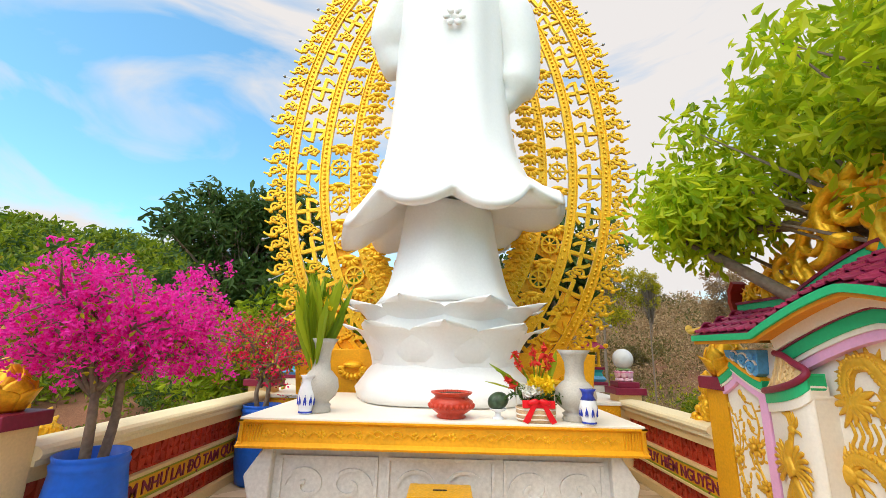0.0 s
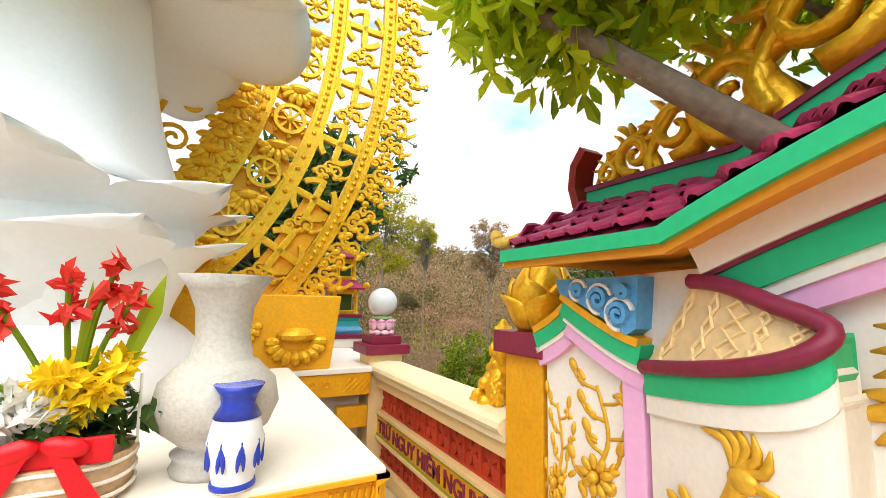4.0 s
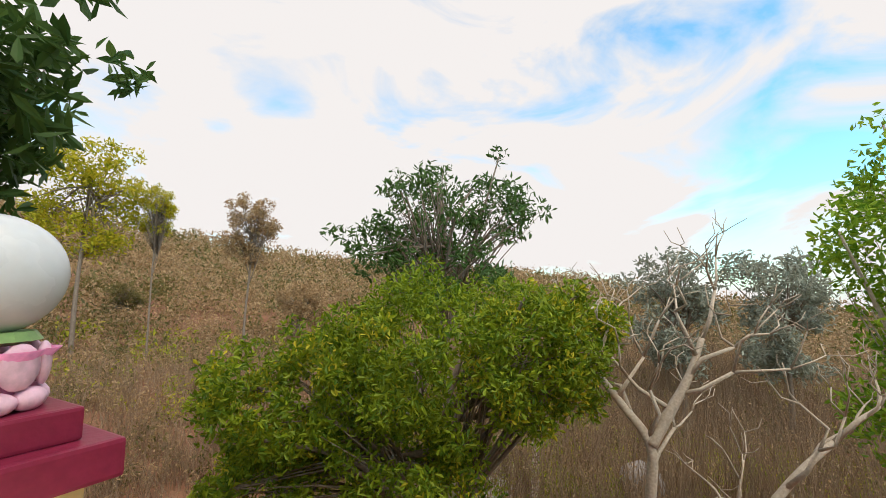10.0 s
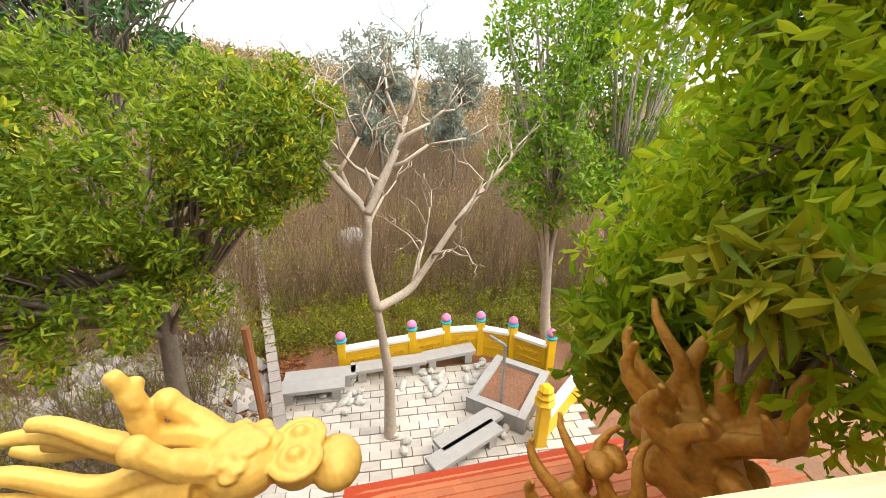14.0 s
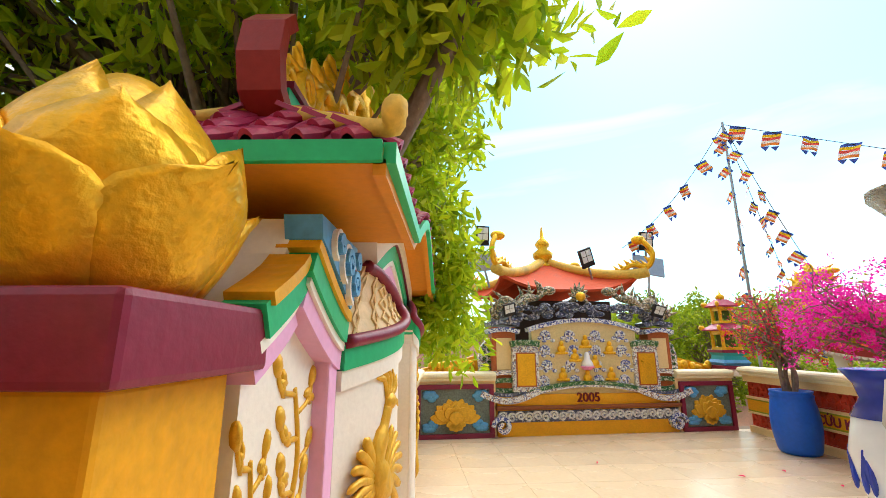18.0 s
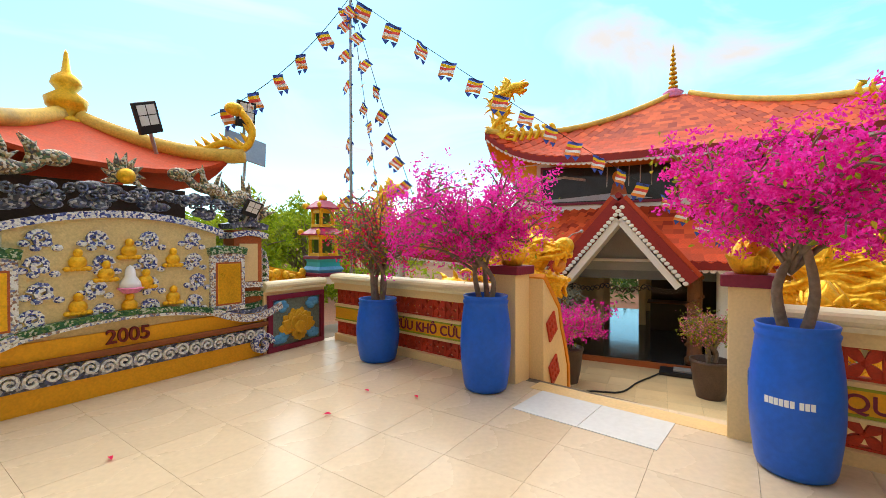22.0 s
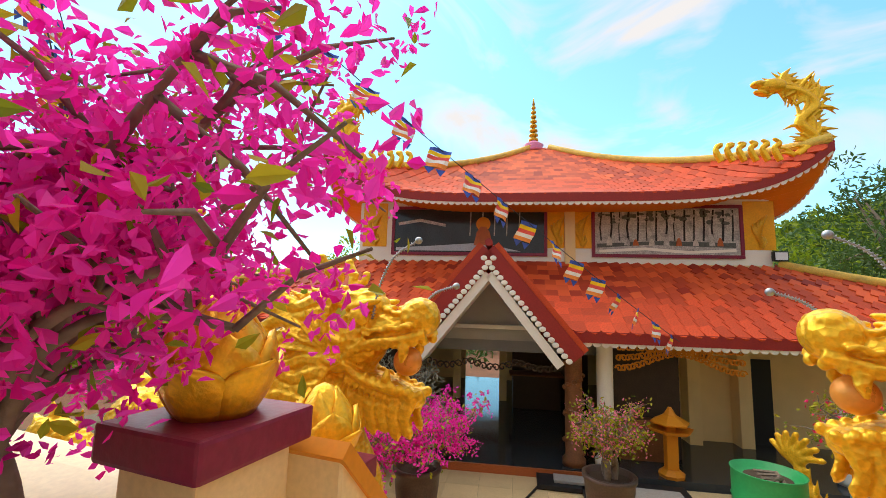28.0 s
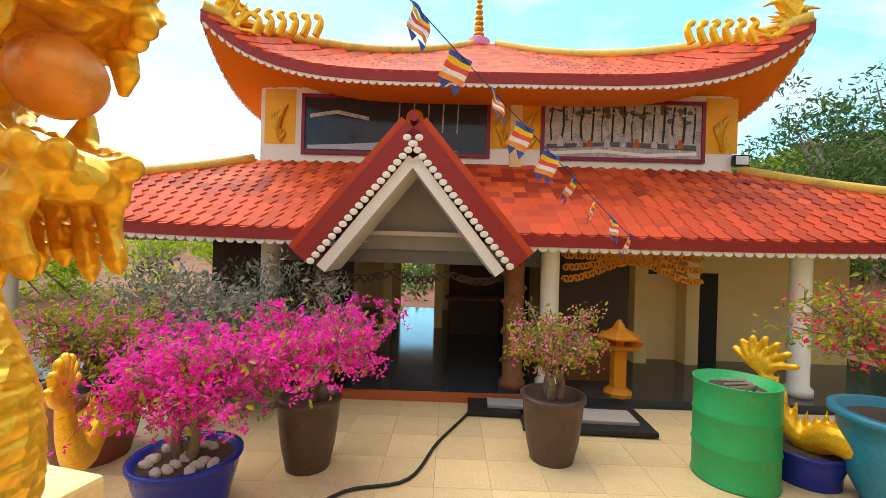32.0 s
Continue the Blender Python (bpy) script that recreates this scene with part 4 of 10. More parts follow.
        for i, ang in enumerate(np.arange(0.75, hi - 0.3, 0.2)):
            x, z = at(0.40, ang)
            strip(spiral(flip * x, z, 0.15, 1.5, flip * (1 if i % 2 else -1), 20), 0.035, 0.03, "y", -0.015, tr)
        pts = [(flip * at(0.32, q)[0], at(0.32, q)[1]) for q in np.linspace(0.6, hi, 40)]
        strip(pts if flip > 0 else pts[::-1], 0.05, 0.03, "y", -0.015, tr)
        part("tracery", tr, GOLD, th)
    part("top_piece", ball((0, 0, CZ + B + 0.1), (0.2, 0.08, 0.4), None, 12, 8), GOLD, th)
    # gold plinths that carry it
    for s in (-1, 1):
        pl = part("plinth", prism([(s * 0.9, 1.0), (s * 2.24, 1.0), (s * 2.32, 1.68), (s * 0.9, 1.68)], 0.6, "y", -0.42, None, 0.01), OCHRE, th, "plain gold plinth with lotus reliefs")
        for cx, cz, r in ((1.92, 1.26, 0.24), (1.4, 1.40, 0.2)):
            lo_ = bmesh.new()
            ball((s * cx, -0.44, cz + r * 0.25), (r * 0.75, 0.09, r * 0.3), lo_, 14, 6)
            for k in range(9):
                a = math.pi * (1 + k / 8)
                ball((s * cx + r * 0.85 * math.cos(a), -0.45, cz + r * 0.62 * math.sin(a)), (r * 0.32, 0.05, r * 0.2), lo_, 8, 5, (0, -math.degrees(a), 0))
            part("lotus_relief", lo_, GOLD, pl)
    return th


aureole()


def stupa(x, y, z, name="stupa_lantern", s=1.0):
    """A small gold tiered lantern tower on a banded foot."""
    th = thing(name, (x, y, z), "small gold tiered lantern tower with red tiles", "lantern", "stupa lanterns")
    part("white_base", box(-0.24, -0.24, 0, 0.24, 0.24, 0.12, 0.01), WALLW, th)
    part("maroon_foot", box(-0.26, -0.26, 0.12, 0.26, 0.26, 0.18, 0.01), MAROON, th)
    bm = lathe([(0.30, 0), (0.34, 0.05), (0.29, 0.1)], 4, None, (0, 0, 0.18))
    part("blue_band", bm, BLUEP, th).rotation_euler = (0, 0, math.pi / 4)
    bm = lathe([(0.28, 0), (0.26, 0.07), (0.3, 0.12)], 4, None, (0, 0, 0.28))
    part("teal_band", bm, TEAL, th).rotation_euler = (0, 0, math.pi / 4)
    part("upper_foot", box(-0.23, -0.23, 0.40, 0.23, 0.23, 0.45, 0.008), MAROON, th)
    z0 = 0.45
    for tier, (w, h) in enumerate(((0.17, 0.34), (0.13, 0.3))):
        body = bmesh.new()
        for sx in (-1, 1):
            for sy in (-1, 1):
                lathe([(0.045, 0), (0.03, 0.04), (0.03, h - 0.05), (0.05, h)], 8, body, (sx * w * 0.86, sy * w * 0.86, z0))
        box(-w, -w, z0, w, w, z0 + 0.05, 0.005, body)
        box(-w, -w, z0 + h - 0.07, w, w, z0 + h, 0.005, body)
        part("storey", body, GOLD, th)
        # Dark filler block: shade inside the hollow storey, done in colour.
        part("dark_core", box(-w * 0.6, -w * 0.6, z0 + 0.05, w * 0.6, w * 0.6, z0 + h - 0.07), LEAFD, th)
        z0 += h
        rw = w * 1.75
        rf = part("roof", lathe([(rw * 1.25, 0.0), (rw * 1.3, 0.02), (rw * 0.95, 0.07), (w * 0.9, 0.14)], 4, None, (0, 0, z0)), TILER, th, "maroon tiled roof")
        rf.rotation_euler = (0, 0, math.pi / 4)
        for k in range(4):
            a = math.pi / 4 + k * math.pi / 2
            part("corner_scroll", ball((rw * 1.22 * math.cos(a), rw * 1.22 * math.sin(a), z0 + 0.05), (0.06, 0.035, 0.05), None, 8, 6, (0, -25, math.degrees(a))), GOLD, th)
        z0 += 0.13
    part("finial", lathe([(0.03, 0), (0.07, 0.02), (0.075, 0.06), (0.05, 0.1), (0.015, 0.12), (0.005, 0.2)], 12, None, (0, 0, z0)), GOLD, th, "", True)
    return th


stupa(XE + 0.16, 3.6, 1.0)
stupa(XW - 0.16, 3.6, 1.0)


# ---- gate, steps and the court below ----
STEPS, RUN = 10, 0.30
RISE = -COURT_Z / STEPS
XG = XW - 0.21                  # outer face of the west parapet


def diamond_block():
    b = bmesh.new()
    prism([(-0.13, -0.05), (0.05, -0.17), (0.13, 0.05), (-0.05, 0.17)], 0.02, "y", -0.01, b)
    for k in range(3):
        for j in range(3):
            ball((-0.06 + 0.055 * k + 0.02 * (j - 1), 0.012, -0.075 + 0.075 * j - 0.03 * (k - 1)), (0.022, 0.012, 0.026), b, 6, 4)
    return mesh_of("diamond_block", b, REDLAT)


DIAMOND = diamond_block()
stair = thing("stairs", (XG, (GATE_S + GATE_N) / 2, 0), "yellow stone steps going down to the temple court", "stairs", "", "structure")
for i in range(STEPS):
    part("step", box(-0.02 - (i + 1) * RUN, -0.86, COURT_Z - 0.2, -i * RUN + 0.0, 0.86, -(i + 1) * RISE, 0.01), TILEY, stair)
part("threshold", box(0.0, -0.85, -0.3, 0.23, 0.85, 0.004, 0.004), TILEY, stair)
for i in range(2):
    part("pale_tile", box(0.235, -0.70 + i * 0.6, -0.01, 0.82, -0.105 + i * 0.6, 0.006), TILEP, stair, "pale grey replacement tile")


def gate_post(y, s, name):
    """A gate post with a raked cheek wall down the steps; s is the side away from the opening."""
    th = thing(name, (XG, y, 0), "cream gate post with maroon cap and raked cheek wall", "gate post", "gate posts")
    y0, y1 = (0.0, 0.26) if s > 0 else (-0.16, -0.42)
    part("shaft", box(-0.06, min(y0, y1), -0.3, 0.24, max(y0, y1), 1.16, 0.008), CREAM, th)
    part("cap", box(-0.10, min(y0, y1) - 0.045, 1.16, 0.28, max(y0, y1) + 0.045, 1.255, 0.012), MAROON, th, "maroon painted slab")
    out = [(-0.10, 1.12), (-0.10, COURT_Z - 0.1), (-3.1, COURT_Z - 0.1), (-3.1, COURT_Z + 0.1), (-2.9, COURT_Z + 0.14), (-1.0, -0.62), (-0.74, -0.45), (-0.72, 0.02), (-0.62, 0.30), (-0.52, 0.52), (-0.47, 0.74)]
    part("cheek", prism(out, 0.24, "y", 0.01 if s > 0 else -0.25, None, 0.008), CREAM, th)
    rail = [(-0.10, 1.14), (-0.48, 0.76), (-0.545, 0.52), (-0.645, 0.30), (-0.745, 0.02), (-0.765, -0.44)]
    part("cheek_edge", strip(rail, 0.05, 0.27, "y", -0.005 if s > 0 else -0.265), ORANGE, th, "orange painted sloping edge")
    for x, z in ((-0.44, 0.56), (-0.50, 0.06)):
        o = new("diamond_block", DIAMOND)
        o.parent = th
        o.matrix_basis = Matrix.Translation((x + 0.16, -s * 0.004, z)) @ (pose(0, 0, 0, 0, 0, 0) if s < 0 else pose(0, 0, 0, 0, 0, 180))
    return th


gate_post(GATE_S, -1, "gate_post")
gate_post(GATE_N, 1, "gate_post")
gold_lotus(XG + 0.09, GATE_S - 0.29, 1.252)
gold_lotus(XG + 0.09, GATE_N + 0.13, 1.252)

# the court
court = tagged(obj("court_floor", box(-14.5, -16, COURT_Z - 0.3, -4.7, 12, COURT_Z - 0.014), GROUT), "worn cream tiled temple court", "floor", "", "structure")
TEMPLE = Matrix.Translation((-13.69, -8.41, 0)) @ pose(0, 0, 0, 0, 0, 102.33)   # x along the front, -y towards the terrace
ct = bpy.data.meshes.new("court_tile")
_b = box(-0.298, -0.298, -0.014, 0.298, 0.298, 0.0)
_b.to_mesh(ct)
_b.free()
ct.materials.append(COURT)
for i in range(-4, 20):
    for j in range(1, 10):
        v = TEMPLE @ Vector((i * 0.6 - 0.2, -(2.7 + 0.6 * (j - 1)), 0))
        if v.x < -4.8:
            o = new("court_tile", ct)
            o.parent = court
            o.matrix_basis = pose(v.x, v.y, COURT_Z, 0, 0, 102.33)


def dragon(name, mirror, base, turn, label):
    """A gold dragon: humped scaled body, head with mane, horns, open jaws and beard. One shape."""
    b = bmesh.new()
    spine = catmull([(-2.6, 0.1, 0.1), (-2.1, 0.25, 0.55), (-1.6, 0.1, 0.2), (-1.25, 0.3, 0.62), (-0.85, 0.42, 0.86), (-0.5, 0.3, 0.55), (-0.18, 0.08, 0.08), (0.14, 0.0, 0.14), (0.22, 0, 0.40), (0.10, 0, 0.70), (0.04, 0, 0.98), (0.08, 0, 1.22)], 8)
    n = len(spine)
    rad = [(0.06 + 0.15 * min(1, i / (n * 0.4))) * (1 - 0.27 * max(0, (i / n - 0.64) / 0.36)) for i in range(n)]
    join_bm(b, tube(spine, [r * 0.95 for r in rad], 18))

    def scale_plate(c, along, out, w, l, lift):
        """A shield-shaped scale: tucked in at the root, its rounded tip lifted off the body."""
        across = along.cross(out)
        rim = [(-0.6, 0.55), (-1, 0.1), (-0.85, -0.5), (-0.45, -0.9), (0, -1.08), (0.45, -0.9), (0.85, -0.5), (1, 0.1), (0.6, 0.55)]
        top = [b.verts.new(c + across * w * u + along * l * t + out * (lift * (0.35 - 0.65 * t) - 0.25 * lift * abs(u))) for u, t in rim]
        low = [b.verts.new(c + across * w * u + along * l * t - out * 0.03) for u, t in rim]
        mid = b.verts.new(c + out * lift * 0.75)
        k_ = len(rim)
        for j in range(k_):
            b.faces.new((top[j], top[(j + 1) % k_], mid))
            b.faces.new((top[(j + 1) % k_], top[j], low[j], low[(j + 1) % k_]))
        b.faces.new(low[::-1])

    for i in range(2, n - 2):
        p, q = Vector(spine[i]), Vector(spine[i + 1])
        d = (q - p).normalized()
        neck = i > n * 0.64
        side = Vector((-1, 0, 0)) if neck else Vector((0, 0, 1))
        side = side - d * side.dot(d)
        if side.length < 0.3:
            side = Vector((-1, 0, 0.3)) - d * Vector((-1, 0, 0.3)).dot(d)
        side.normalize()
        if i % 2 == 0:
            join_bm(b, tube([p + side * rad[i] * 0.7, p + side * (rad[i] + 0.05) - d * 0.01, p + side * (rad[i] + 0.13) - d * 0.07], [0.07, 0.045, 0.012], 6, None, True, 0.45))
        w = d.cross(side)
        for m_ in range(2):
            c0 = p + (q - p) * 0.5 * m_
            for k in range(-5, 6):
                a = (k + 0.5 * ((2 * i + m_) % 2)) * 0.40
                if abs(a) < 2.12:
                    out = side * math.cos(a) + w * math.sin(a)
                    scale_plate(c0 + out * rad[i] * 0.94, d, out, 0.045, 0.052, 0.024)
            # belly plate across the underside
            ring = [c0 + (side * math.cos(a) + w * math.sin(a)) * rad[i] * (1.0 if 2.3 < a < 4.0 else 0.92) - d * 0.012 * math.sin((a - 2.0) / 2.28 * math.pi) for a in np.linspace(2.0, 4.28, 9)]
            join_bm(b, tube(ring, [0.014] + [0.023] * 7 + [0.014], 6))
    H = Vector((0.2, 0, 1.42))
    Q = 1.28

    def v(c):
        return H + Vector((c[0], c[1], c[2] * Q))

    def el(c, r, rot=None, u=12, w=8):
        join_bm(b, ball(v(c), (r[0], r[1], r[2] * Q), None, u, w, rot))

    el((-0.02, 0, -0.02), (0.27, 0.20, 0.19))
    el((0.06, 0, 0.16), (0.19, 0.15, 0.085))
    for k in range(22):
        a, e = k * 2.4, 0.2 + 0.75 * (k % 5) / 5
        el((0.06 + 0.17 * e * math.cos(a), 0.13 * e * math.sin(a), 0.165 + 0.072 * math.sqrt(max(0, 1 - e * e))), (0.04, 0.035, 0.016))
    el((0.26, 0, 0.05), (0.22, 0.15, 0.085), (0, 4, 0))
    el((0.45, 0, 0.105), (0.125, 0.145, 0.105))
    for k in range(14):
        a, e = k * 2.4, 0.35 + 0.6 * (k % 4) / 4
        el((0.30 + 0.14 * e * math.cos(a), 0.115 * e * math.sin(a), 0.075 + 0.082 * math.sqrt(max(0, 1 - e * e))), (0.036, 0.03, 0.014))
    el((0.20, 0, -0.235), (0.27, 0.12, 0.05), (0, 14, 0))
    el((0.42, 0, -0.295), (0.08, 0.10, 0.05), (0, 20, 0))
    el((0.0, 0, -0.16), (0.17, 0.15, 0.13))
    for s in (-1, 1):
        el((0.47, s * 0.075, 0.155), (0.065, 0.055, 0.04))
        el((0.53, s * 0.06, 0.12), (0.03, 0.025, 0.02))
        el((0.12, s * 0.15, 0.10), (0.065, 0.05, 0.05))
        el((0.14, s * 0.135, 0.165), (0.12, 0.05, 0.025), (0, -14, 0))
        el((-0.10, s * 0.2, 0.05), (0.05, 0.03, 0.06), (0, 0, s * 20))
        # lips
        join_bm(b, tube(catmull([v((0.04, s * 0.15, -0.1)), v((0.18, s * 0.145, -0.03)), v((0.36, s * 0.13, -0.005)), v((0.52, s * 0.09, 0.03))], 4), 0.032, 7))
        join_bm(b, tube(catmull([v((0.02, s * 0.15, -0.12)), v((0.14, s * 0.13, -0.2)), v((0.32, s * 0.11, -0.245)), v((0.48, s * 0.06, -0.28))], 4), 0.032, 7))
        for k in range(8):
            x = 0.13 + 0.054 * k
            y_ = s * (0.128 - 0.05 * max(0, (k - 4) / 3) ** 2)
            el((x, y_, -0.052 + 0.007 * k), (0.029, 0.028, 0.026), None, 10, 8)
            el((x - 0.02, y_ * 0.9, -0.185 - 0.012 * k), (0.029, 0.027, 0.027), None, 10, 8)
        join_bm(b, tube([v((0.40, s * 0.118, -0.03)), v((0.405, s * 0.128, -0.07)), v((0.395, s * 0.13, -0.115))], [0.036, 0.030, 0.010], 8))
        join_bm(b, tube([v((0.30, s * 0.105, -0.235)), v((0.30, s * 0.12, -0.19)), v((0.31, s * 0.122, -0.145))], [0.038, 0.030, 0.010], 8))
        # fringe below the lower lip and a wavy ridge over the upper lip
        for k in range(13):
            x = 0.06 + 0.034 * k
            join_bm(b, tube([v((x, s * (0.14 - 0.005 * k), -0.185 - 0.009 * k)), v((x - 0.012, s * (0.146 - 0.005 * k), -0.225 - 0.009 * k)), v((x - 0.035, s * (0.14 - 0.005 * k), -0.252 - 0.009 * k))], [0.014, 0.015, 0.005], 5))
        ridge = [v((0.10 + 0.045 * k, s * 0.15, 0.015 + 0.012 * (k % 2) + 0.006 * k)) for k in range(9)]
        join_bm(b, tube(catmull(ridge, 3), 0.019, 6))
        # feather ribs round the eye and jaw
        for k in range(16):
            a = math.radians(-150 + 17 * k)
            c0 = v((0.06 + 0.10 * math.cos(a), s * 0.172, 0.02 + 0.075 * math.sin(a)))
            c1 = v((0.05 + 0.16 * math.cos(a - 0.15), s * 0.165, 0.02 + 0.12 * math.sin(a - 0.15)))
            join_bm(b, tube([c0, c1], [0.015, 0.006], 5))
        # cheek swirls and feathered frill
        for r_, y_ in ((0.12, 0.16), (0.075, 0.19)):
            q = [v((-0.03 + r_ * math.cos(t), s * y_, -0.07 + r_ * 0.8 * math.sin(t))) for t in np.linspace(0.6, 5.6, 12)]
            join_bm(b, tube(q, [0.028] * 12, 6))
        for k in range(9):
            a = math.radians(-95 + 24 * k)
            c0 = v((-0.04, s * 0.15, -0.07))
            c1 = c0 + Vector((-0.12 * math.cos(a) - 0.05, s * 0.06, 0.15 * math.sin(a)))
            c2 = c1 + Vector((-0.12 * math.cos(a) - 0.03, s * 0.04, 0.12 * math.sin(a)))
            join_bm(b, tube([c0, c1, c2], [0.05, 0.042, 0.01], 7, None, True, 0.5))
        # beard
        for k in range(7):
            c0 = v((-0.02 + 0.075 * k, s * 0.075, -0.25 - 0.006 * k))
            join_bm(b, tube(catmull([c0, c0 + Vector((-0.02, s * 0.02, -0.12)), c0 + Vector((0.02, s * 0.01, -0.24 - 0.03 * (k % 2)))], 3), [0.05] * 3 + [0.04] * 3 + [0.008], 7, None, True, 0.6))
        # knobbed horn
        join_bm(b, tube(catmull([v((0.0, s * 0.09, 0.18)), v((-0.09, s * 0.12, 0.25)), v((-0.10, s * 0.14, 0.33)), v((-0.15, s * 0.16, 0.40))], 4), [0.042] * 4 + [0.034] * 4 + [0.028] * 4 + [0.022], 8))
        join_bm(b, tube(catmull([v((-0.09, s * 0.125, 0.26)), v((-0.02, s * 0.15, 0.29)), v((-0.01, s * 0.16, 0.35))], 3), [0.028] * 6 + [0.02], 8))
        el((-0.15, s * 0.16, 0.405), (0.032, 0.032, 0.022))
        el((-0.10, s * 0.14, 0.33), (0.04, 0.038, 0.022))
        for k in range(6):
            join_bm(b, tube([v((-0.05 - 0.05 * k, s * 0.05, 0.17 - 0.012 * k)), v((-0.10 - 0.06 * k, s * 0.06, 0.25 - 0.015 * k)), v((-0.17 - 0.07 * k, s * 0.06, 0.27 - 0.01 * k))], [0.035, 0.026, 0.006], 6))
        # wavy mane swept back
        for k in range(9):
            z0 = 0.17 - 0.06 * k
            y0 = s * (0.09 + 0.015 * k)
            L = 0.62 + 0.14 * ((k * 5) % 3)
            pts = []
            for t in np.linspace(0, 1, 16):
                pts.append(v((-0.08 - L * t, y0 + s * 0.14 * t, z0 - 0.05 * t + 0.045 * math.sin(t * 13 + k * 1.3) * (0.25 + t) + 0.07 * t * t)))
            join_bm(b, tube(pts, [0.055 * (1 - 0.62 * t) + 0.01 for t in np.linspace(0, 1, 16)], 8))
    b.transform(Matrix.Diagonal((1, mirror, 1, 1)))
    if mirror < 0:
        bmesh.ops.reverse_faces(b, faces=b.faces[:])
    o = obj(name, b, GOLDS, None, "", True)
    m = o.modifiers.new("merge", "REMESH")
    m.mode, m.voxel_size, m.use_smooth_shade = "VOXEL", 0.0082, True
    sm = o.modifiers.new("soften", "SMOOTH")
    sm.iterations, sm.factor = 1, 0.3
    o.matrix_basis = pose(*base, 0, 0, turn) @ Matrix.Diagonal((1.1, 1.1, 1.0, 1))
    tagged(o, label, "dragon statue", "gate dragons")
    return o


DRX, DZ = -6.15, -0.10
DRS, DRN, DNX = -5.05, -1.42, -0.15
dragon("dragon_statue", -1, (DRX, DRS, DZ), 92, "gold dragon with open jaws beside the steps")
dragon("dragon_statue", 1, (DRX + DNX, DRN, DZ), -92, "gold dragon with flame mane beside the steps")
for y, s, dx in ((DRS, 1, 0.0), (DRN, -1, DNX)):
    at_ = Matrix.Translation((DRX + dx, y, DZ)) @ pose(0, 0, 0, 0, 0, 92 * s)
    pr = tagged(obj("pearl", ball((0, 0, 0), 0.095, None, 20, 14), mat("orange_gold_pearl", (0.75, 0.3, 0.05), 0.3, 0.2, 0.1, 6, 0.05, 30), None, "", True), "orange gold pearl held in dragon jaws", "pearl", "dragon pearls")
    pr.matrix_basis = Matrix.Translation(at_ @ Vector((0.64, 0, 1.27)))
    for q in (-1, 1):
        if q * s < 0:
            line = catmull([(0.44, q * 0.14, 1.54), (0.50, q * 0.17, 1.76), (0.60, q * 0.18, 1.94), (0.76, q * 0.18, 2.04)], 40)
        else:
            line = catmull([(0.62, q * 0.07, 1.56), (0.68, q * 0.10, 1.62), (0.78, q * 0.12, 1.72), (0.92, q * 0.13, 1.77)], 40)
        coil = []
        for j, c in enumerate(line):
            d = Vector(line[min(j + 1, len(line) - 1)]) - Vector(line[max(j - 1, 0)])
            u = d.normalized().cross(Vector((0, 1, 0))).normalized()
            coil.append(Vector(c) + 0.011 * (u * math.cos(j * 1.7) + Vector((0, 1, 0)) * math.sin(j * 1.7)))
        wires = tube(coil, 0.0032, 5)
        join_bm(wires, tube(line[::8] + [line[-1]], 0.005, 5))
        ball(line[-1], 0.024, wires, 10, 8)
        w = tagged(obj("dragon_whisker", wires, METAL, None, "", True), "grey coiled whisker with a silver ball tip", "whisker", "dragon whiskers")
        w.matrix_basis = at_
    # block under the dragon, and a lower lotus post
    bl = tagged(obj("dragon_plinth", box(DRX - 0.5, y - 0.7 if s > 0 else y - 0.2, COURT_Z - 0.1, DRX + 0.12, y + 0.2 if s > 0 else y + 0.7, DZ + 0.05, 0.02), CREAM), "cream block that carries the gold dragon", "plinth", "dragon plinths")
    py = -4.42 if s > 0 else -1.62
    lp = thing("lower_lotus_post", (-5.30, py, COURT_Z), "low cream post with maroon cap and gold lotus", "post", "lower lotus posts")
    part("shaft", box(-0.14, -0.14, -0.1, 0.14, 0.14, 2.42, 0.01), CREAM, lp)
    part("cap", box(-0.19, -0.19, 2.42, 0.19, 0.19, 2.52, 0.01), MAROON, lp)
    bud = part("lotus_bud", lotus_bud(0.155, 0.36), GOLD, lp, "gold lotus bud", True)
    bud.matrix_basis = Matrix.Translation((0, 0, 2.51))
    solid(bud, 0.008)


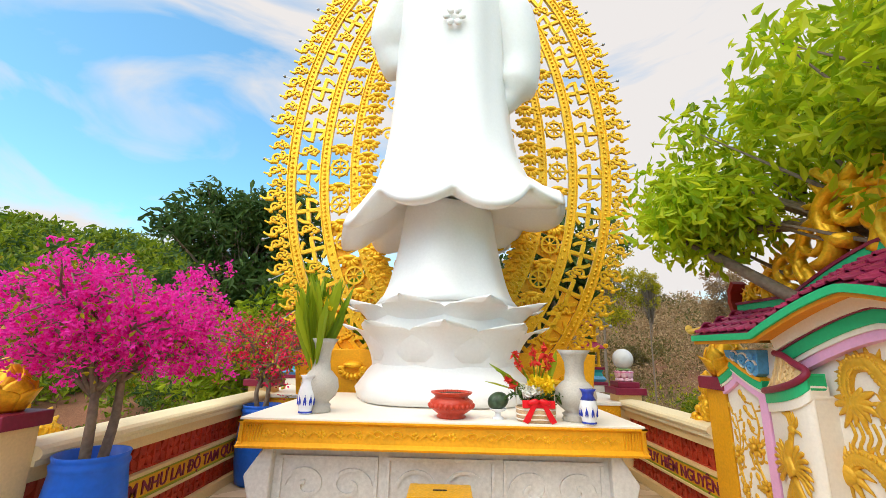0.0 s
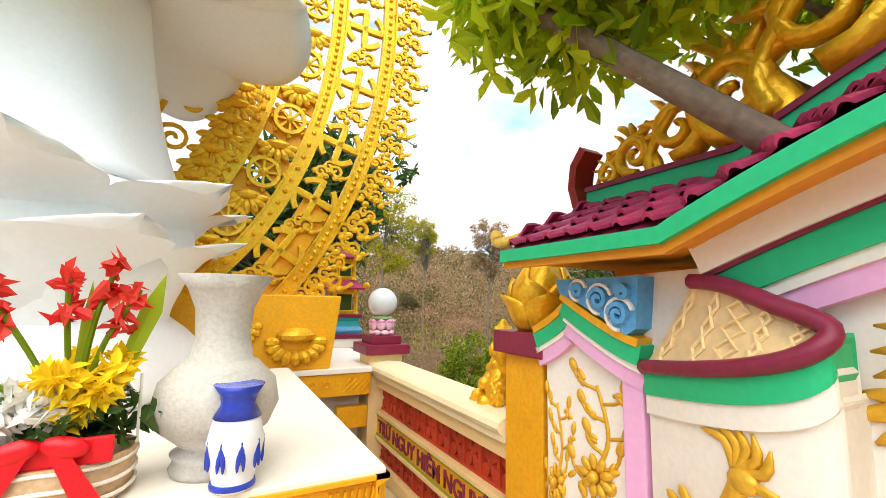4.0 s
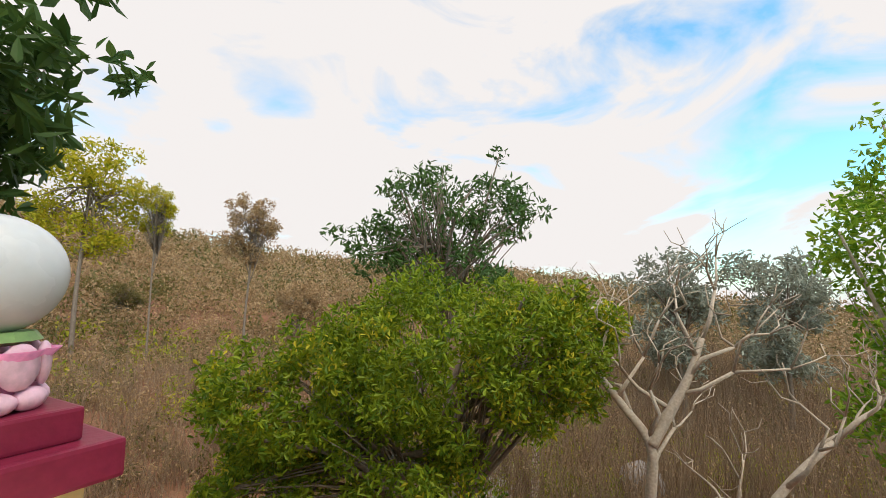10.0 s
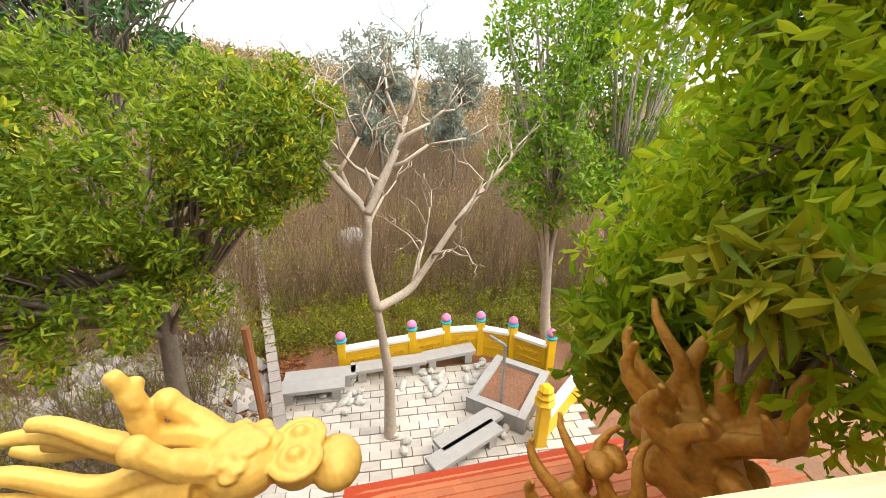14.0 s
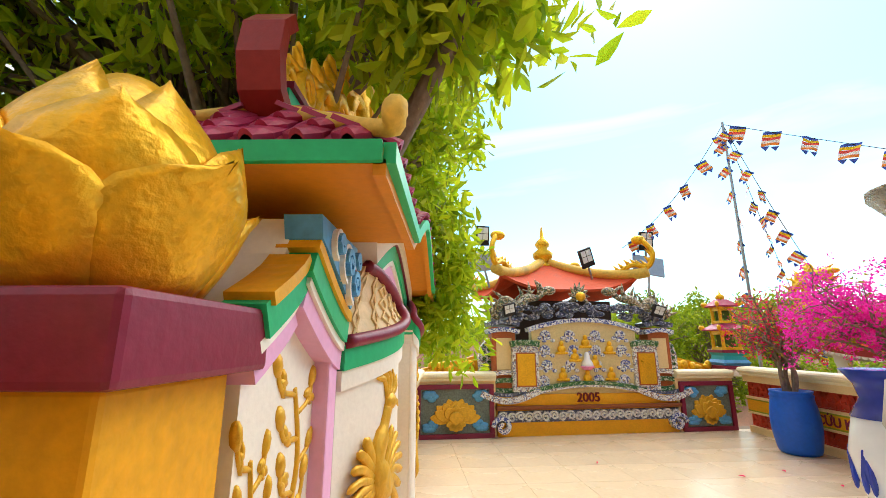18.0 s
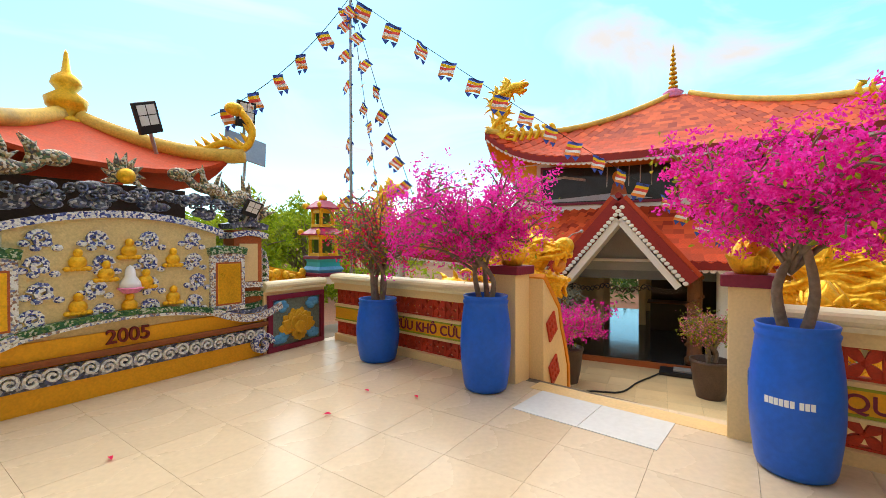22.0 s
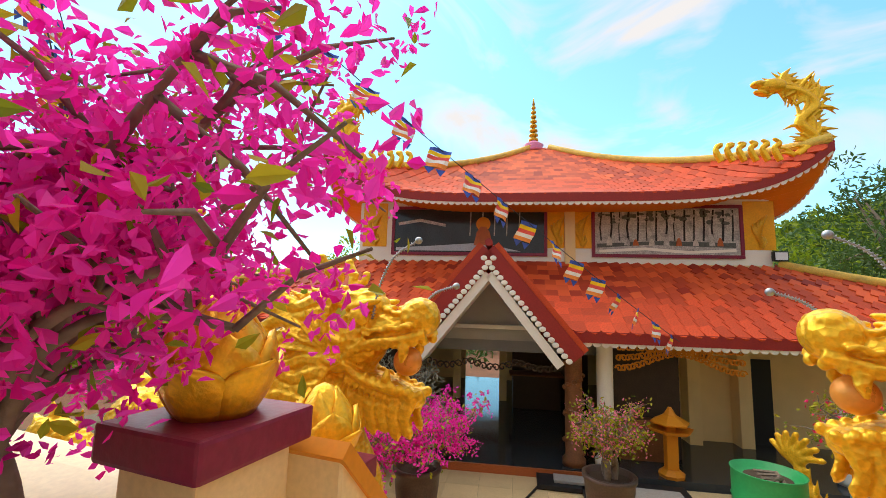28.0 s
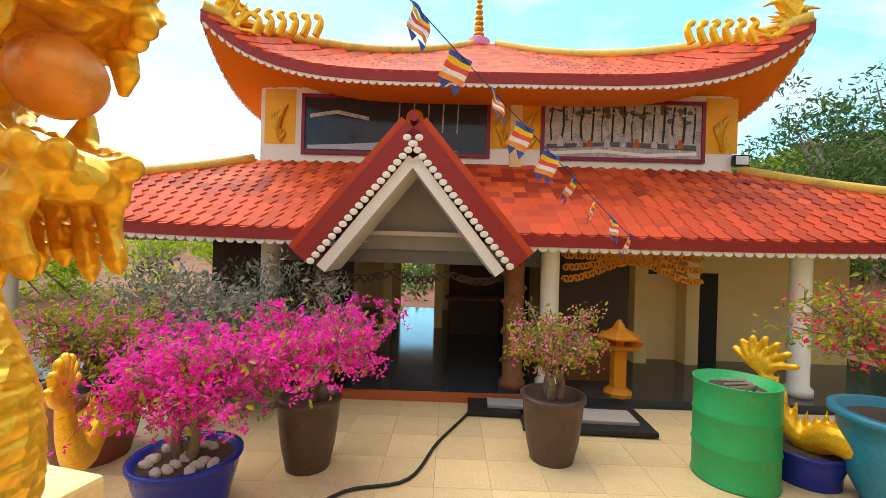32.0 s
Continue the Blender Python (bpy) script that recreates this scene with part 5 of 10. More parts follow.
def dragon_tail(base, turn, s):
    """The tail end of a dragon lying on the court, with flame tips. One shape."""
    b = bmesh.new()
    pts = catmull([(0, 0, 0.1), (0.3, 0, 0.5), (0.75, 0, 0.55), (1.05, 0, 0.42), (1.35, 0, 0.75), (1.5, 0, 1.1)], 6)
    join_bm(b, tube(pts, [0.25 - 0.2 * i / len(pts) for i in range(len(pts))], 12))
    for i in range(2, len(pts) - 3, 2):
        join_bm(b, tube([pts[i] + Vector((0, 0, 0.12)), pts[i] + Vector((-0.03, 0, 0.34))], [0.07, 0.01], 6, None, True, 0.5))
    for k in range(7):
        a = math.radians(30 + 22 * k)
        e = pts[-1] + Vector((0.42 * math.cos(a), 0, 0.42 * math.sin(a)))
        join_bm(b, tube(catmull([pts[-2], pts[-1].lerp(e, 0.5) + Vector((0.06, 0, 0)), e], 4), [0.06] * 4 + [0.045] * 4 + [0.012], 7))
    o = obj("dragon_tail", b, GOLD, None, "", True)
    m = o.modifiers.new("merge", "REMESH")
    m.mode, m.voxel_size, m.use_smooth_shade = "VOXEL", 0.02, True
    o.matrix_basis = pose(*base, 0, 0, turn)
    tagged(o, "gold dragon tail with flame tips on the court", "dragon statue", "gate dragons")


dragon_tail(tuple(tp0 for tp0 in (-10.2, 0.25, COURT_Z)), 215, 1)
dragon_tail((-9.3, -8.2, COURT_Z), 40, 1)


# ---- the painted screen wall on the east side ----
SCR_Y, SCR_L = -2.35, 1.68      # middle and half length, without its end posts
SCR_X = XE + 0.02


def put(ob, m):
    ob.matrix_basis = m @ ob.matrix_basis
    return ob


def relief(shape, parent, m, material=GOLDR, name="gold_relief"):
    """Raised plaster figures: 'dragon', 'plant' or 'phoenix', in the plane of x and z, facing -y."""
    b = bmesh.new()
    rg = random.Random(len(shape) * 7)
    if shape == "dragon":
        # tail tuft at the left, a scaled body that arches to the head at the right
        pts = catmull([(-0.40, 0, 0.02), (-0.42, 0, 0.16), (-0.36, 0, 0.30), (-0.20, 0, 0.33), (-0.10, 0, 0.22), (0.02, 0, 0.12), (0.18, 0, 0.16), (0.30, 0, 0.30), (0.46, 0, 0.34), (0.58, 0, 0.24)], 6)
        n = len(pts)
        rad = [0.028 + 0.05 * math.sin(math.pi * min(1, 0.1 + i / n * 0.75)) for i in range(n)]
        join_bm(b, tube(pts, rad, 8))
        for i in range(2, n - 2):
            p = Vector(pts[i])
            d = (Vector(pts[i + 1]) - p).normalized()
            s = Vector((-d.z, 0, d.x))
            if i % 2:
                join_bm(b, tube([p + s * rad[i] * 0.7, p + s * (rad[i] + 0.05) - d * 0.03], [0.026, 0.004], 5))
            for k in (-0.6, 0.0, 0.6):
                join_bm(b, ball(p + s * rad[i] * k + Vector((0, -rad[i] * 0.75, 0)), (0.018, 0.014, 0.018), None, 6, 4))
        for k in range(11):
            a = math.radians(165 + 25 * k)
            c = Vector((-0.40, -0.01, 0.02))
            q = Vector((math.cos(a), 0, math.sin(a)))
            e = c + q * (0.16 + 0.05 * (k % 2))
            join_bm(b, tube(catmull([c, c.lerp(e, 0.5) + Vector((0.02, 0, 0.02)), e], 3), [0.04, 0.04, 0.038, 0.032, 0.024, 0.016, 0.006], 6))
        for k in range(5):
            x = -0.46 + 0.06 * k
            join_bm(b, tube(catmull([(x, 0, -0.1), (x + 0.03, 0, -0.2), (x - 0.01, 0, -0.28), (x + 0.04, 0, -0.36)], 3), [0.016] * 8 + [0.012, 0.006], 5))
        join_bm(b, ball((0.60, -0.03, 0.2), (0.12, 0.06, 0.085), None, 10, 7))
        join_bm(b, ball((0.70, -0.03, 0.15), (0.09, 0.05, 0.04), None, 10, 7))
        join_bm(b, ball((0.66, -0.03, 0.08), (0.08, 0.04, 0.03), None, 10, 7, (0, 25, 0)))
        for k in range(9):
            a = math.radians(60 + 30 * k)
            c = Vector((0.56, -0.01, 0.2))
            e = c + Vector((0.2 * math.cos(a), 0, 0.2 * math.sin(a)))
            join_bm(b, tube([c, c.lerp(e, 0.6) + Vector((0.02, 0, 0.03)), e], [0.05, 0.032, 0.006], 6))
        for x, z in ((-0.16, 0.12), (0.12, 0.04)):
            join_bm(b, tube(catmull([(x + 0.06, 0, z + 0.06), (x, 0, z), (x + 0.05, 0, z - 0.08)], 3), 0.035, 6))
            for k in range(5):
                a = math.radians(190 + 42 * k)
                join_bm(b, tube([(x + 0.05, -0.01, z - 0.08), (x + 0.05 + 0.06 * math.cos(a), -0.01, z - 0.08 + 0.06 * math.sin(a)), (x + 0.05 + 0.1 * math.cos(a + 0.4), 0, z - 0.08 + 0.1 * math.sin(a + 0.4))], [0.026, 0.02, 0.005], 6))
        join_bm(b, ball((-0.14, -0.02, 0.0), (0.075, 0.05, 0.075), None, 12, 8))
        for k in range(8):
            a = math.radians(30 + 38 * k)
            join_bm(b, tube([(-0.14 + 0.07 * math.cos(a), 0, 0.07 * math.sin(a)), (-0.14 + 0.14 * math.cos(a + 0.3), 0, 0.14 * math.sin(a + 0.3))], [0.03, 0.005], 5))
    elif shape == "phoenix":
        join_bm(b, tube(catmull([(-0.02, 0, -0.14), (0.05, 0, -0.02), (-0.02, 0, 0.10), (-0.06, 0, 0.18)], 4), [0.075] * 4 + [0.05] * 4 + [0.032] * 5, 8))
        join_bm(b, ball((-0.08, -0.01, 0.2), (0.05, 0.035, 0.035), None, 10, 7))
        join_bm(b, tube([(-0.11, -0.01, 0.2), (-0.17, 0, 0.19), (-0.19, 0, 0.165)], [0.02, 0.012, 0.004], 6))
        for k in range(5):
            a = math.radians(70 + 24 * k)
            join_bm(b, tube(catmull([(-0.05, 0, 0.22), (-0.05 + 0.09 * math.cos(a), 0, 0.22 + 0.08 * math.sin(a)), (-0.05 + 0.15 * math.cos(a - 0.5), 0, 0.22 + 0.13 * math.sin(a - 0.5))], 3), [0.016] * 5 + [0.01, 0.004], 5))
        for s in (-1, 1):
            for k in range(7):
                a = math.radians(90 - s * (28 + 17 * k))
                c = Vector((0.02 + s * 0.03, 0, -0.1))
                e = c + Vector((0.24 * math.cos(a), 0, 0.22 * math.sin(a)))
                join_bm(b, tube(catmull([c, c.lerp(e, 0.55) + Vector((0, -0.005, 0.025)), e], 3), [0.03] * 3 + [0.025] * 3 + [0.006], 6, None, True, 0.7))
        for k in range(6):
            x = -0.12 + 0.05 * k
            join_bm(b, tube(catmull([(0, 0, -0.16), (x * 0.8, 0, -0.3), (x * 1.5, 0, -0.42), (x * 1.4 + 0.04, 0, -0.52)], 3), [0.035] * 4 + [0.028] * 4 + [0.018, 0.006], 6))
    else:
        stem = catmull([(0.04, 0, -0.55), (-0.05, 0, -0.3), (0.05, 0, -0.02), (-0.03, 0, 0.22), (0.02, 0, 0.42)], 7)
        join_bm(b, tube(stem, [0.016 - 0.008 * i / len(stem) for i in range(len(stem))], 6))
        for i in range(1, len(stem), 2):
            p = Vector(stem[i])
            s = 1 if (i // 2) % 2 else -1
            e = p + Vector((s * (0.08 + 0.06 * rg.random()), 0, 0.05 + 0.09 * rg.random()))
            m_ = p.lerp(e, 0.5) + Vector((s * 0.03, 0, -0.02))
            join_bm(b, tube(catmull([p, m_, e], 3), 0.008, 5))
            join_bm(b, ball(e, (0.022, 0.014, 0.034), None, 8, 5, (0, s * 25, 0)))
            for q in range(3):
                join_bm(b, ball(m_ + Vector((rg.uniform(-.03, .03), 0, rg.uniform(-.03, .03))), (0.032, 0.01, 0.013), None, 6, 4, (0, rg.uniform(-70, 70), 0)))
        for c, r_ in (((0.03, -0.01, 0.06), 0.055), ((-0.04, -0.01, -0.24), 0.045)):
            for k in range(9):
                a = 2 * math.pi * k / 9
                join_bm(b, ball((c[0] + r_ * math.cos(a), c[1], c[2] + r_ * math.sin(a)), (r_ * 0.62, 0.014, r_ * 0.34), None, 8, 5, (0, -math.degrees(a), 0)))
            join_bm(b, ball((c[0], c[1] - 0.012, c[2]), r_ * 0.45, None, 8, 6))
    o = part(name, b, material, parent, "raised gold painted plaster figure", True)
    o.matrix_basis = m
    return o


KINK, FLAT = 0.80, 1.835         # where the flat end of the eave turns into the arch, and its height


def eave(x):
    a = abs(x)
    return FLAT if a >= KINK else FLAT + 0.26 * (1 - (a / KINK) ** 1.35)


def ribbon(pts, drop, back=0.12):
    """A band hanging from a space curve, running back into the wall."""
    b = bmesh.new()
    rows = [[b.verts.new(q) for q in (p, (p[0], p[1], p[2] - drop), (p[0], max(p[1], min(0.03, p[1] + back)), p[2] - drop), (p[0], max(p[1], min(0.03, p[1] + back)), p[2]))] for p in pts]
    for r0, r1 in zip(rows, rows[1:]):
        for k in range(4):
            b.faces.new((r0[k], r0[(k + 1) % 4], r1[(k + 1) % 4], r1[k]))
    b.faces.new(rows[0])
    b.faces.new(rows[-1][::-1])
    bmesh.ops.recalc_face_normals(b, faces=b.faces[:])
    return b


def screen_wall():
    th = thing("screen_wall", (SCR_X, SCR_Y, 0), "pink and cream painted screen wall with gold reliefs", "screen wall")
    L = 1.60
    F = pose(0, 0, 0, 0, 0, -90)     # local x runs north to south along the wall face, -y faces the terrace

    def add(nm, bm, mt, label="", smooth=False):
        return put(part(nm, bm, mt, th, label, smooth), F)

    mid = [KINK * (-1 + i / 14) for i in range(29)]
    body = [(-L, 0.0), (-L, 1.50), (-1.43, 1.66), (-1.40, 1.76)] + [(x, eave(x) - 0.05) for x in mid] + [(1.40, 1.76), (1.43, 1.66), (L, 1.50), (L, 0.0)]
    add("wall", prism(body, 0.30, "y", 0.0), WALLW, "pale cream plaster wall")
    add("cream_cove", strip([(x, eave(x) - 0.035) for x in mid], 0.10, 0.15, "y", -0.12), WALLW)
    for off, w, d, mt, nm in ((0.098, 0.034, 0.105, MAROON, "maroon_stripe"), (0.155, 0.085, 0.09, GREEN, "green_stripe"), (0.214, 0.034, 0.075, WALLW, "white_stripe"), (0.262, 0.064, 0.06, PINK, "pink_stripe")):
        add(nm, strip([(x * (1 - off * 0.25), eave(x) - off + 0.02) for x in mid], w, d + 0.03, "y", -d), mt)
    for s in (-1, 1):
        def path(pts):
            """Points given as distance from the middle, depth and height, for either side."""
            return [(s * a, d, z) for a, d, z in pts]

        add("pink_pilaster", box(min(s * 1.05, s * 1.14), -0.048, 0.17, max(s * 1.05, s * 1.14), 0.03, 1.42, 0.008), PINK)
        # stripes at the head of the side panel: highest at the corner, falling to the pilaster and to the post
        for dz, w, d, mt, nm in ((0.045, 0.03, 0.085, OCHRE, "gold_stripe"), (0.0, 0.075, 0.075, GREEN, "green_stripe"), (-0.052, 0.026, 0.065, WALLW, "white_stripe"), (-0.095, 0.06, 0.055, PINK, "pink_stripe")):
            q = [(s * (1.04 + 0.38 * t), 1.475 + dz + 0.17 * t ** 1.3) for t in np.linspace(0, 1, 9)]
            add(nm, strip(q if s > 0 else q[::-1], w, d + 0.03, "y", -d), mt)
            q = [(s * (1.425 + 0.20 * t), 1.60 + dz - 0.12 * t ** 0.8) for t in np.linspace(0, 1, 6)]
            add(nm, strip(q if s > 0 else q[::-1], w, d + 0.02, "y", -d + 0.02), mt)
        # blue cloud bracket between the stripes and the soffit
        br = bmesh.new()
        prism([(s * 1.44, 1.76), (s * 1.42, 1.70), (s * 1.30, 1.655), (s * 1.20, 1.61), (s * 1.08, 1.545), (s * 1.04, 1.57), (s * 1.03, 1.66), (s * 1.02, 1.76)], 0.10, "y", -0.09, br)
        for cx, cz, r_ in ((1.10, 1.62, 0.045), (1.19, 1.675, 0.045), (1.30, 1.71, 0.03), (1.08, 1.70, 0.03)):
            strip(spiral(s * cx, cz, r_, 1.5, s), 0.018, 0.03, "y", -0.115, br)
        add("blue_cloud", br, BLUEP, "painted blue cloud bracket")
        wb = bmesh.new()
        for cx, cz, r_ in ((1.10, 1.62, 0.06), (1.19, 1.675, 0.058), (1.30, 1.71, 0.042)):
            strip([(s * cx + r_ * math.cos(q), cz + r_ * math.sin(q)) for q in np.linspace(0.3, 4.6, 12)], 0.012, 0.02, "y", -0.105, wb)
        add("cloud_edge", wb, WALLW)
        # scroll bay: the bands curl round a small projecting bay
        curl = catmull(path([(0.83, -0.09, 1.735), (0.72, -0.12, 1.72), (0.58, -0.155, 1.665), (0.465, -0.17, 1.61), (0.50, -0.21, 1.55), (0.62, -0.205, 1.505), (0.80, -0.155, 1.47), (1.03, -0.07, 1.44)]), 5)
        add("maroon_roll", tube(curl, 0.025, 8), MAROON, "maroon painted scroll edge", True)
        k0 = 16
        up, low = curl[:k0], curl[k0 + 4:]
        fp = bmesh.new()
        N = 12
        g = []
        for i in range(N):
            a_ = Vector(up[int(i * (len(up) - 1) / (N - 1))])
            b_ = Vector(low[len(low) - 1 - int(i * (len(low) - 1) / (N - 1))])
            g.append([fp.verts.new(a_.lerp(b_, t) + Vector((0, 0.008 + 0.02 * math.sin(math.pi * t), 0))) for t in np.linspace(0, 1, 5)])
        for i in range(N - 1):
            for k in range(4):
                fp.faces.new((g[i][k], g[i][k + 1], g[i + 1][k + 1], g[i + 1][k]))
        grid = [[tuple(v_.co) for v_ in row] for row in g]
        o = add("fret_panel", fp, mat("pale_gold_fret", (0.72, 0.52, 0.26), 0.5, 0, 0.12, 9, 0.3, 30), "pale gold panel with a key pattern")
        solid(o, 0.02)
        fr = bmesh.new()
        for i in range(1, N - 2, 2):
            for q in (0, 1):
                tube([Vector(grid[i + (k + q) % 2][k]) + Vector((0, -0.004, 0)) for k in range(5)], 0.007, 5, fr)
        add("key_pattern", fr, CREAM)
        front = [Vector(p) for p in curl[k0 - 1:]]
        add("green_fascia", ribbon([(p.x, p.y + 0.004, p.z - 0.01) for p in front], 0.085), GREEN)
        add("white_fascia", ribbon([(p.x, p.y + 0.012, p.z - 0.09) for p in front], 0.07), WALLW)
        add("bay", ribbon([(p.x, p.y + 0.028, p.z - 0.155) for p in front], 1.10, 0.3), WALLW, "curved cream bay")
        relief("phoenix", th, F @ Matrix.Translation((s * 0.74, -0.15, 1.02)) @ pose(0, 0, 0, 0, 0, s * 14) @ Matrix.Diagonal((s * 0.92, 0.6, 0.92, 1)))
        relief("plant", th, F @ Matrix.Translation((s * 1.28, 0.0, 0.90)) @ Matrix.Diagonal((s * 1.05, 1, 1.0, 1)))
        relief("plant", th, F @ Matrix.Translation((s * 1.52, 0.0, 0.80)) @ Matrix.Diagonal((s * 0.55, 1, 0.95, 1)))
    relief("dragon", th, F @ Matrix.Translation((0.0, 0.0, 1.40)) @ Matrix.Diagonal((0.86, 0.6, 0.86, 1)))
    relief("dragon", th, F @ Matrix.Translation((0.02, 0.0, 0.80)) @ Matrix.Diagonal((-0.86, 0.6, 0.86, 1)))
    add("foot_stripe", box(-L, -0.05, 0.0, L, 0.03, 0.12, 0.01), GREEN)
    add("foot_ledge", box(-L, -0.09, 0.12, L, 0.03, 0.17, 0.01), PINK)
    # roof: soffit, green and orange eaves boards, tiles hipped at the ends, ridge with gold scrolls
    E, YF, YB, YR = L - 0.02, -0.28, 0.50, 0.10
    ex = [-E, -1.3, -1.05] + mid + [1.05, 1.3, E]
    for s, y0 in ((1, YF), (-1, YB)):
        add("green_eaves_board", strip([(x, eave(x) + 0.027) for x in ex], 0.052, 0.03, "y", y0 - 0.015), GREEN)
        add("orange_fascia", strip([(x, eave(x) - 0.008) for x in ex], 0.04, 0.03, "y", y0 + s * 0.02 - 0.012), ORANGE)
    for s in (-1, 1):
        add("green_eaves_board", box(min(s * (E - 0.012), s * (E + 0.018)), YF + 0.016, FLAT + 0.002, max(s * (E - 0.012), s * (E + 0.018)), YB - 0.016, FLAT + 0.053), GREEN)
    sb = bmesh.new()
    for x0, x1 in zip(ex, ex[1:]):
        v = [sb.verts.new(p) for p in ((x0, YF + 0.015, eave(x0)), (x1, YF + 0.015, eave(x1)), (x1, YB, eave(x1)), (x0, YB, eave(x0)))]
        w = [sb.verts.new((q.co.x, q.co.y, q.co.z + 0.04)) for q in v]
        sb.faces.new(v[::-1])
        sb.faces.new(w)
        for k in range(4):
            sb.faces.new((v[k], v[(k + 1) % 4], w[(k + 1) % 4], w[k]))
    add("soffit", sb, ORANGE, "orange painted soffit")
    # dark bed under the tiles
    RX = E - 0.22
    bed = bmesh.new()
    rows = []
    for x in ex:
        xr = max(-RX, min(RX, x))
        rows.append([bed.verts.new(p) for p in ((x, YF, eave(x) + 0.05), (xr, YR, eave(x) + 0.265), (x, YB, eave(x) + 0.05))])
    for r0, r1 in zip(rows, rows[1:]):
        bed.faces.new((r0[0], r1[0], r1[1], r0[1]))
        bed.faces.new((r0[1], r1[1], r1[2], r0[2]))
        bed.faces.new((r0[0], r0[2], r1[2], r1[0]))
    bed.faces.new(rows[0])
    bed.faces.new(rows[-1][::-1])
    bmesh.ops.recalc_face_normals(bed, faces=bed.faces[:])
    add("tile_bed", bed, TILER)
    tile = bmesh.new()
    T, S = 5, 5
    vs = [[tile.verts.new((0.056 * (-1 + 2 * j / (S - 1)) * (1 if i < T - 2 else (0.86 if i == T - 2 else 0.3)), -0.17 * i / (T - 1), 0.016 * (1 - (-1 + 2 * j / (S - 1)) ** 2) + 0.016 * (i / (T - 1)) ** 2)) for j in range(S)] for i in range(T)]
    for i in range(T - 1):
        for j in range(S - 1):
            tile.faces.new((vs[i][j], vs[i][j + 1], vs[i + 1][j + 1], vs[i + 1][j]))
    ret = bmesh.ops.extrude_face_region(tile, geom=tile.faces[:])
    bmesh.ops.translate(tile, verts=[g_ for g_ in ret["geom"] if isinstance(g_, bmesh.types.BMVert)], vec=(0, 0, -0.014))
    bmesh.ops.recalc_face_normals(tile, faces=tile.faces[:])
    tme = mesh_of("roof_tile", tile, TILER)
    for s, run in ((1, YR - YF), (-1, YB - YR)):
        pitch = math.degrees(math.atan2(0.225, run))
        for r in range(4):
            f = r / 4.0
            half = E - (E - RX) * (f + 0.12)
            cnt = int(2 * half / 0.108)
            for i in range(cnt):
                x = -half + (i + 0.5 + (0.0 if r % 2 else 0.0)) * 2 * half / cnt
                slope = math.atan2(eave(x + 0.03) - eave(x - 0.03), 0.06)
                o = new("roof_tile", tme)
                o.parent = th
                y = (YF if s > 0 else YB) + s * (run * f + 0.145)
                o.matrix_basis = F @ Matrix.Translation((x, y, eave(x) + 0.05 + 0.215 * (f + 0.145 / run) + 0.012)) @ pose(0, 0, 0, 0, -math.degrees(slope), 0) @ pose(0, 0, 0, 0, 0, 0 if s > 0 else 180) @ pose(0, 0, 0, pitch - 5, 0, 0)
    for s in (-1, 1):
        for r in range(3):
            f = r / 4.0
            y0, y1 = YF + (YR - YF) * (f + 0.1), YB - (YB - YR) * (f + 0.1)
            cnt = int((y1 - y0) / 0.11)
            for i in range(cnt):
                o = new("roof_tile", tme)
                o.parent = th
                o.matrix_basis = F @ Matrix.Translation((s * (E - 0.22 * f - 0.12), y0 + (i + 0.5) * (y1 - y0) / cnt, FLAT + 0.05 + 0.215 * (f + 0.5) + 0.01)) @ pose(0, 0, 0, 0, 0, 90 * s) @ pose(0, 0, 0, 42, 0, 0)
        # cream hip ribs ending in a curl at the eave corner
        for y0 in (YF, YB):
            hip = catmull([(s * RX, YR, FLAT + 0.275), (s * (RX + 0.12), YR + (y0 - YR) * 0.55, FLAT + 0.165), (s * (E - 0.01), y0 * 0.97, FLAT + 0.095), (s * (E + 0.025), y0 * 1.04, FLAT + 0.11), (s * (E + 0.02), y0 * 1.05, FLAT + 0.15)], 4)
            add("hip_rib", tube(hip, [0.022] * 8 + [0.024, 0.026, 0.028, 0.03, 0.032, 0.032, 0.03, 0.026, 0.018], 8), RIDGE, "cream hip rib with a curled end", True)
    ridge = [(max(-RX - 0.02, min(RX + 0.02, x * 0.93)), eave(x) + 0.295) for x in ex]
    add("ridge", strip(ridge, 0.075, 0.10, "y", YR - 0.05), GREEN, "green ridge edged with maroon")
    add("ridge_edge", strip([(x, z + 0.047) for x, z in ridge], 0.022, 0.125, "y", YR - 0.0625), MAROON)
    for s in (-1, 1):
        x, z = ridge[-1 if s > 0 else 0]
        add("ridge_horn", strip([(x, z - 0.05), (x + s * 0.06, z - 0.01), (x + s * 0.085, z + 0.08), (x + s * 0.07, z + 0.18), (x + s * 0.01, z + 0.25)][::s], 0.045, 0.12, "y", YR - 0.06), DARKRED, "maroon curled ridge end")
        # openwork of gold scrolls, taller towards the middle
        a = 1.30
        k = 0
        while a > 0.04:
            zz = eave(s * a / 0.93) + 0.35
            h = 0.13 + 0.66 * (1 - a / 1.35) ** 0.8
            sc = bmesh.new()
            hand = 1 if k % 2 else -1
            q = spiral(0, h * 0.5, h * 0.34, 1.5, s * hand, 20, -1.6)
            tube([(u_, 0, v_) for u_, v_ in q], [0.13 * h * (1 - 0.6 * i / 19) + 0.006 for i in range(20)], 7, sc, True, 0.6)
            tube(catmull([(-s * hand * h * 0.25, 0, 0.0), (-s * hand * h * 0.32, 0, h * 0.3), (s * hand * h * 0.05, 0, h * 0.8), (s * hand * h * 0.3, 0, h * 1.05)], 4), [0.12 * h] * 4 + [0.1 * h] * 4 + [0.07 * h] * 4 + [0.008], 7, sc, True, 0.55)
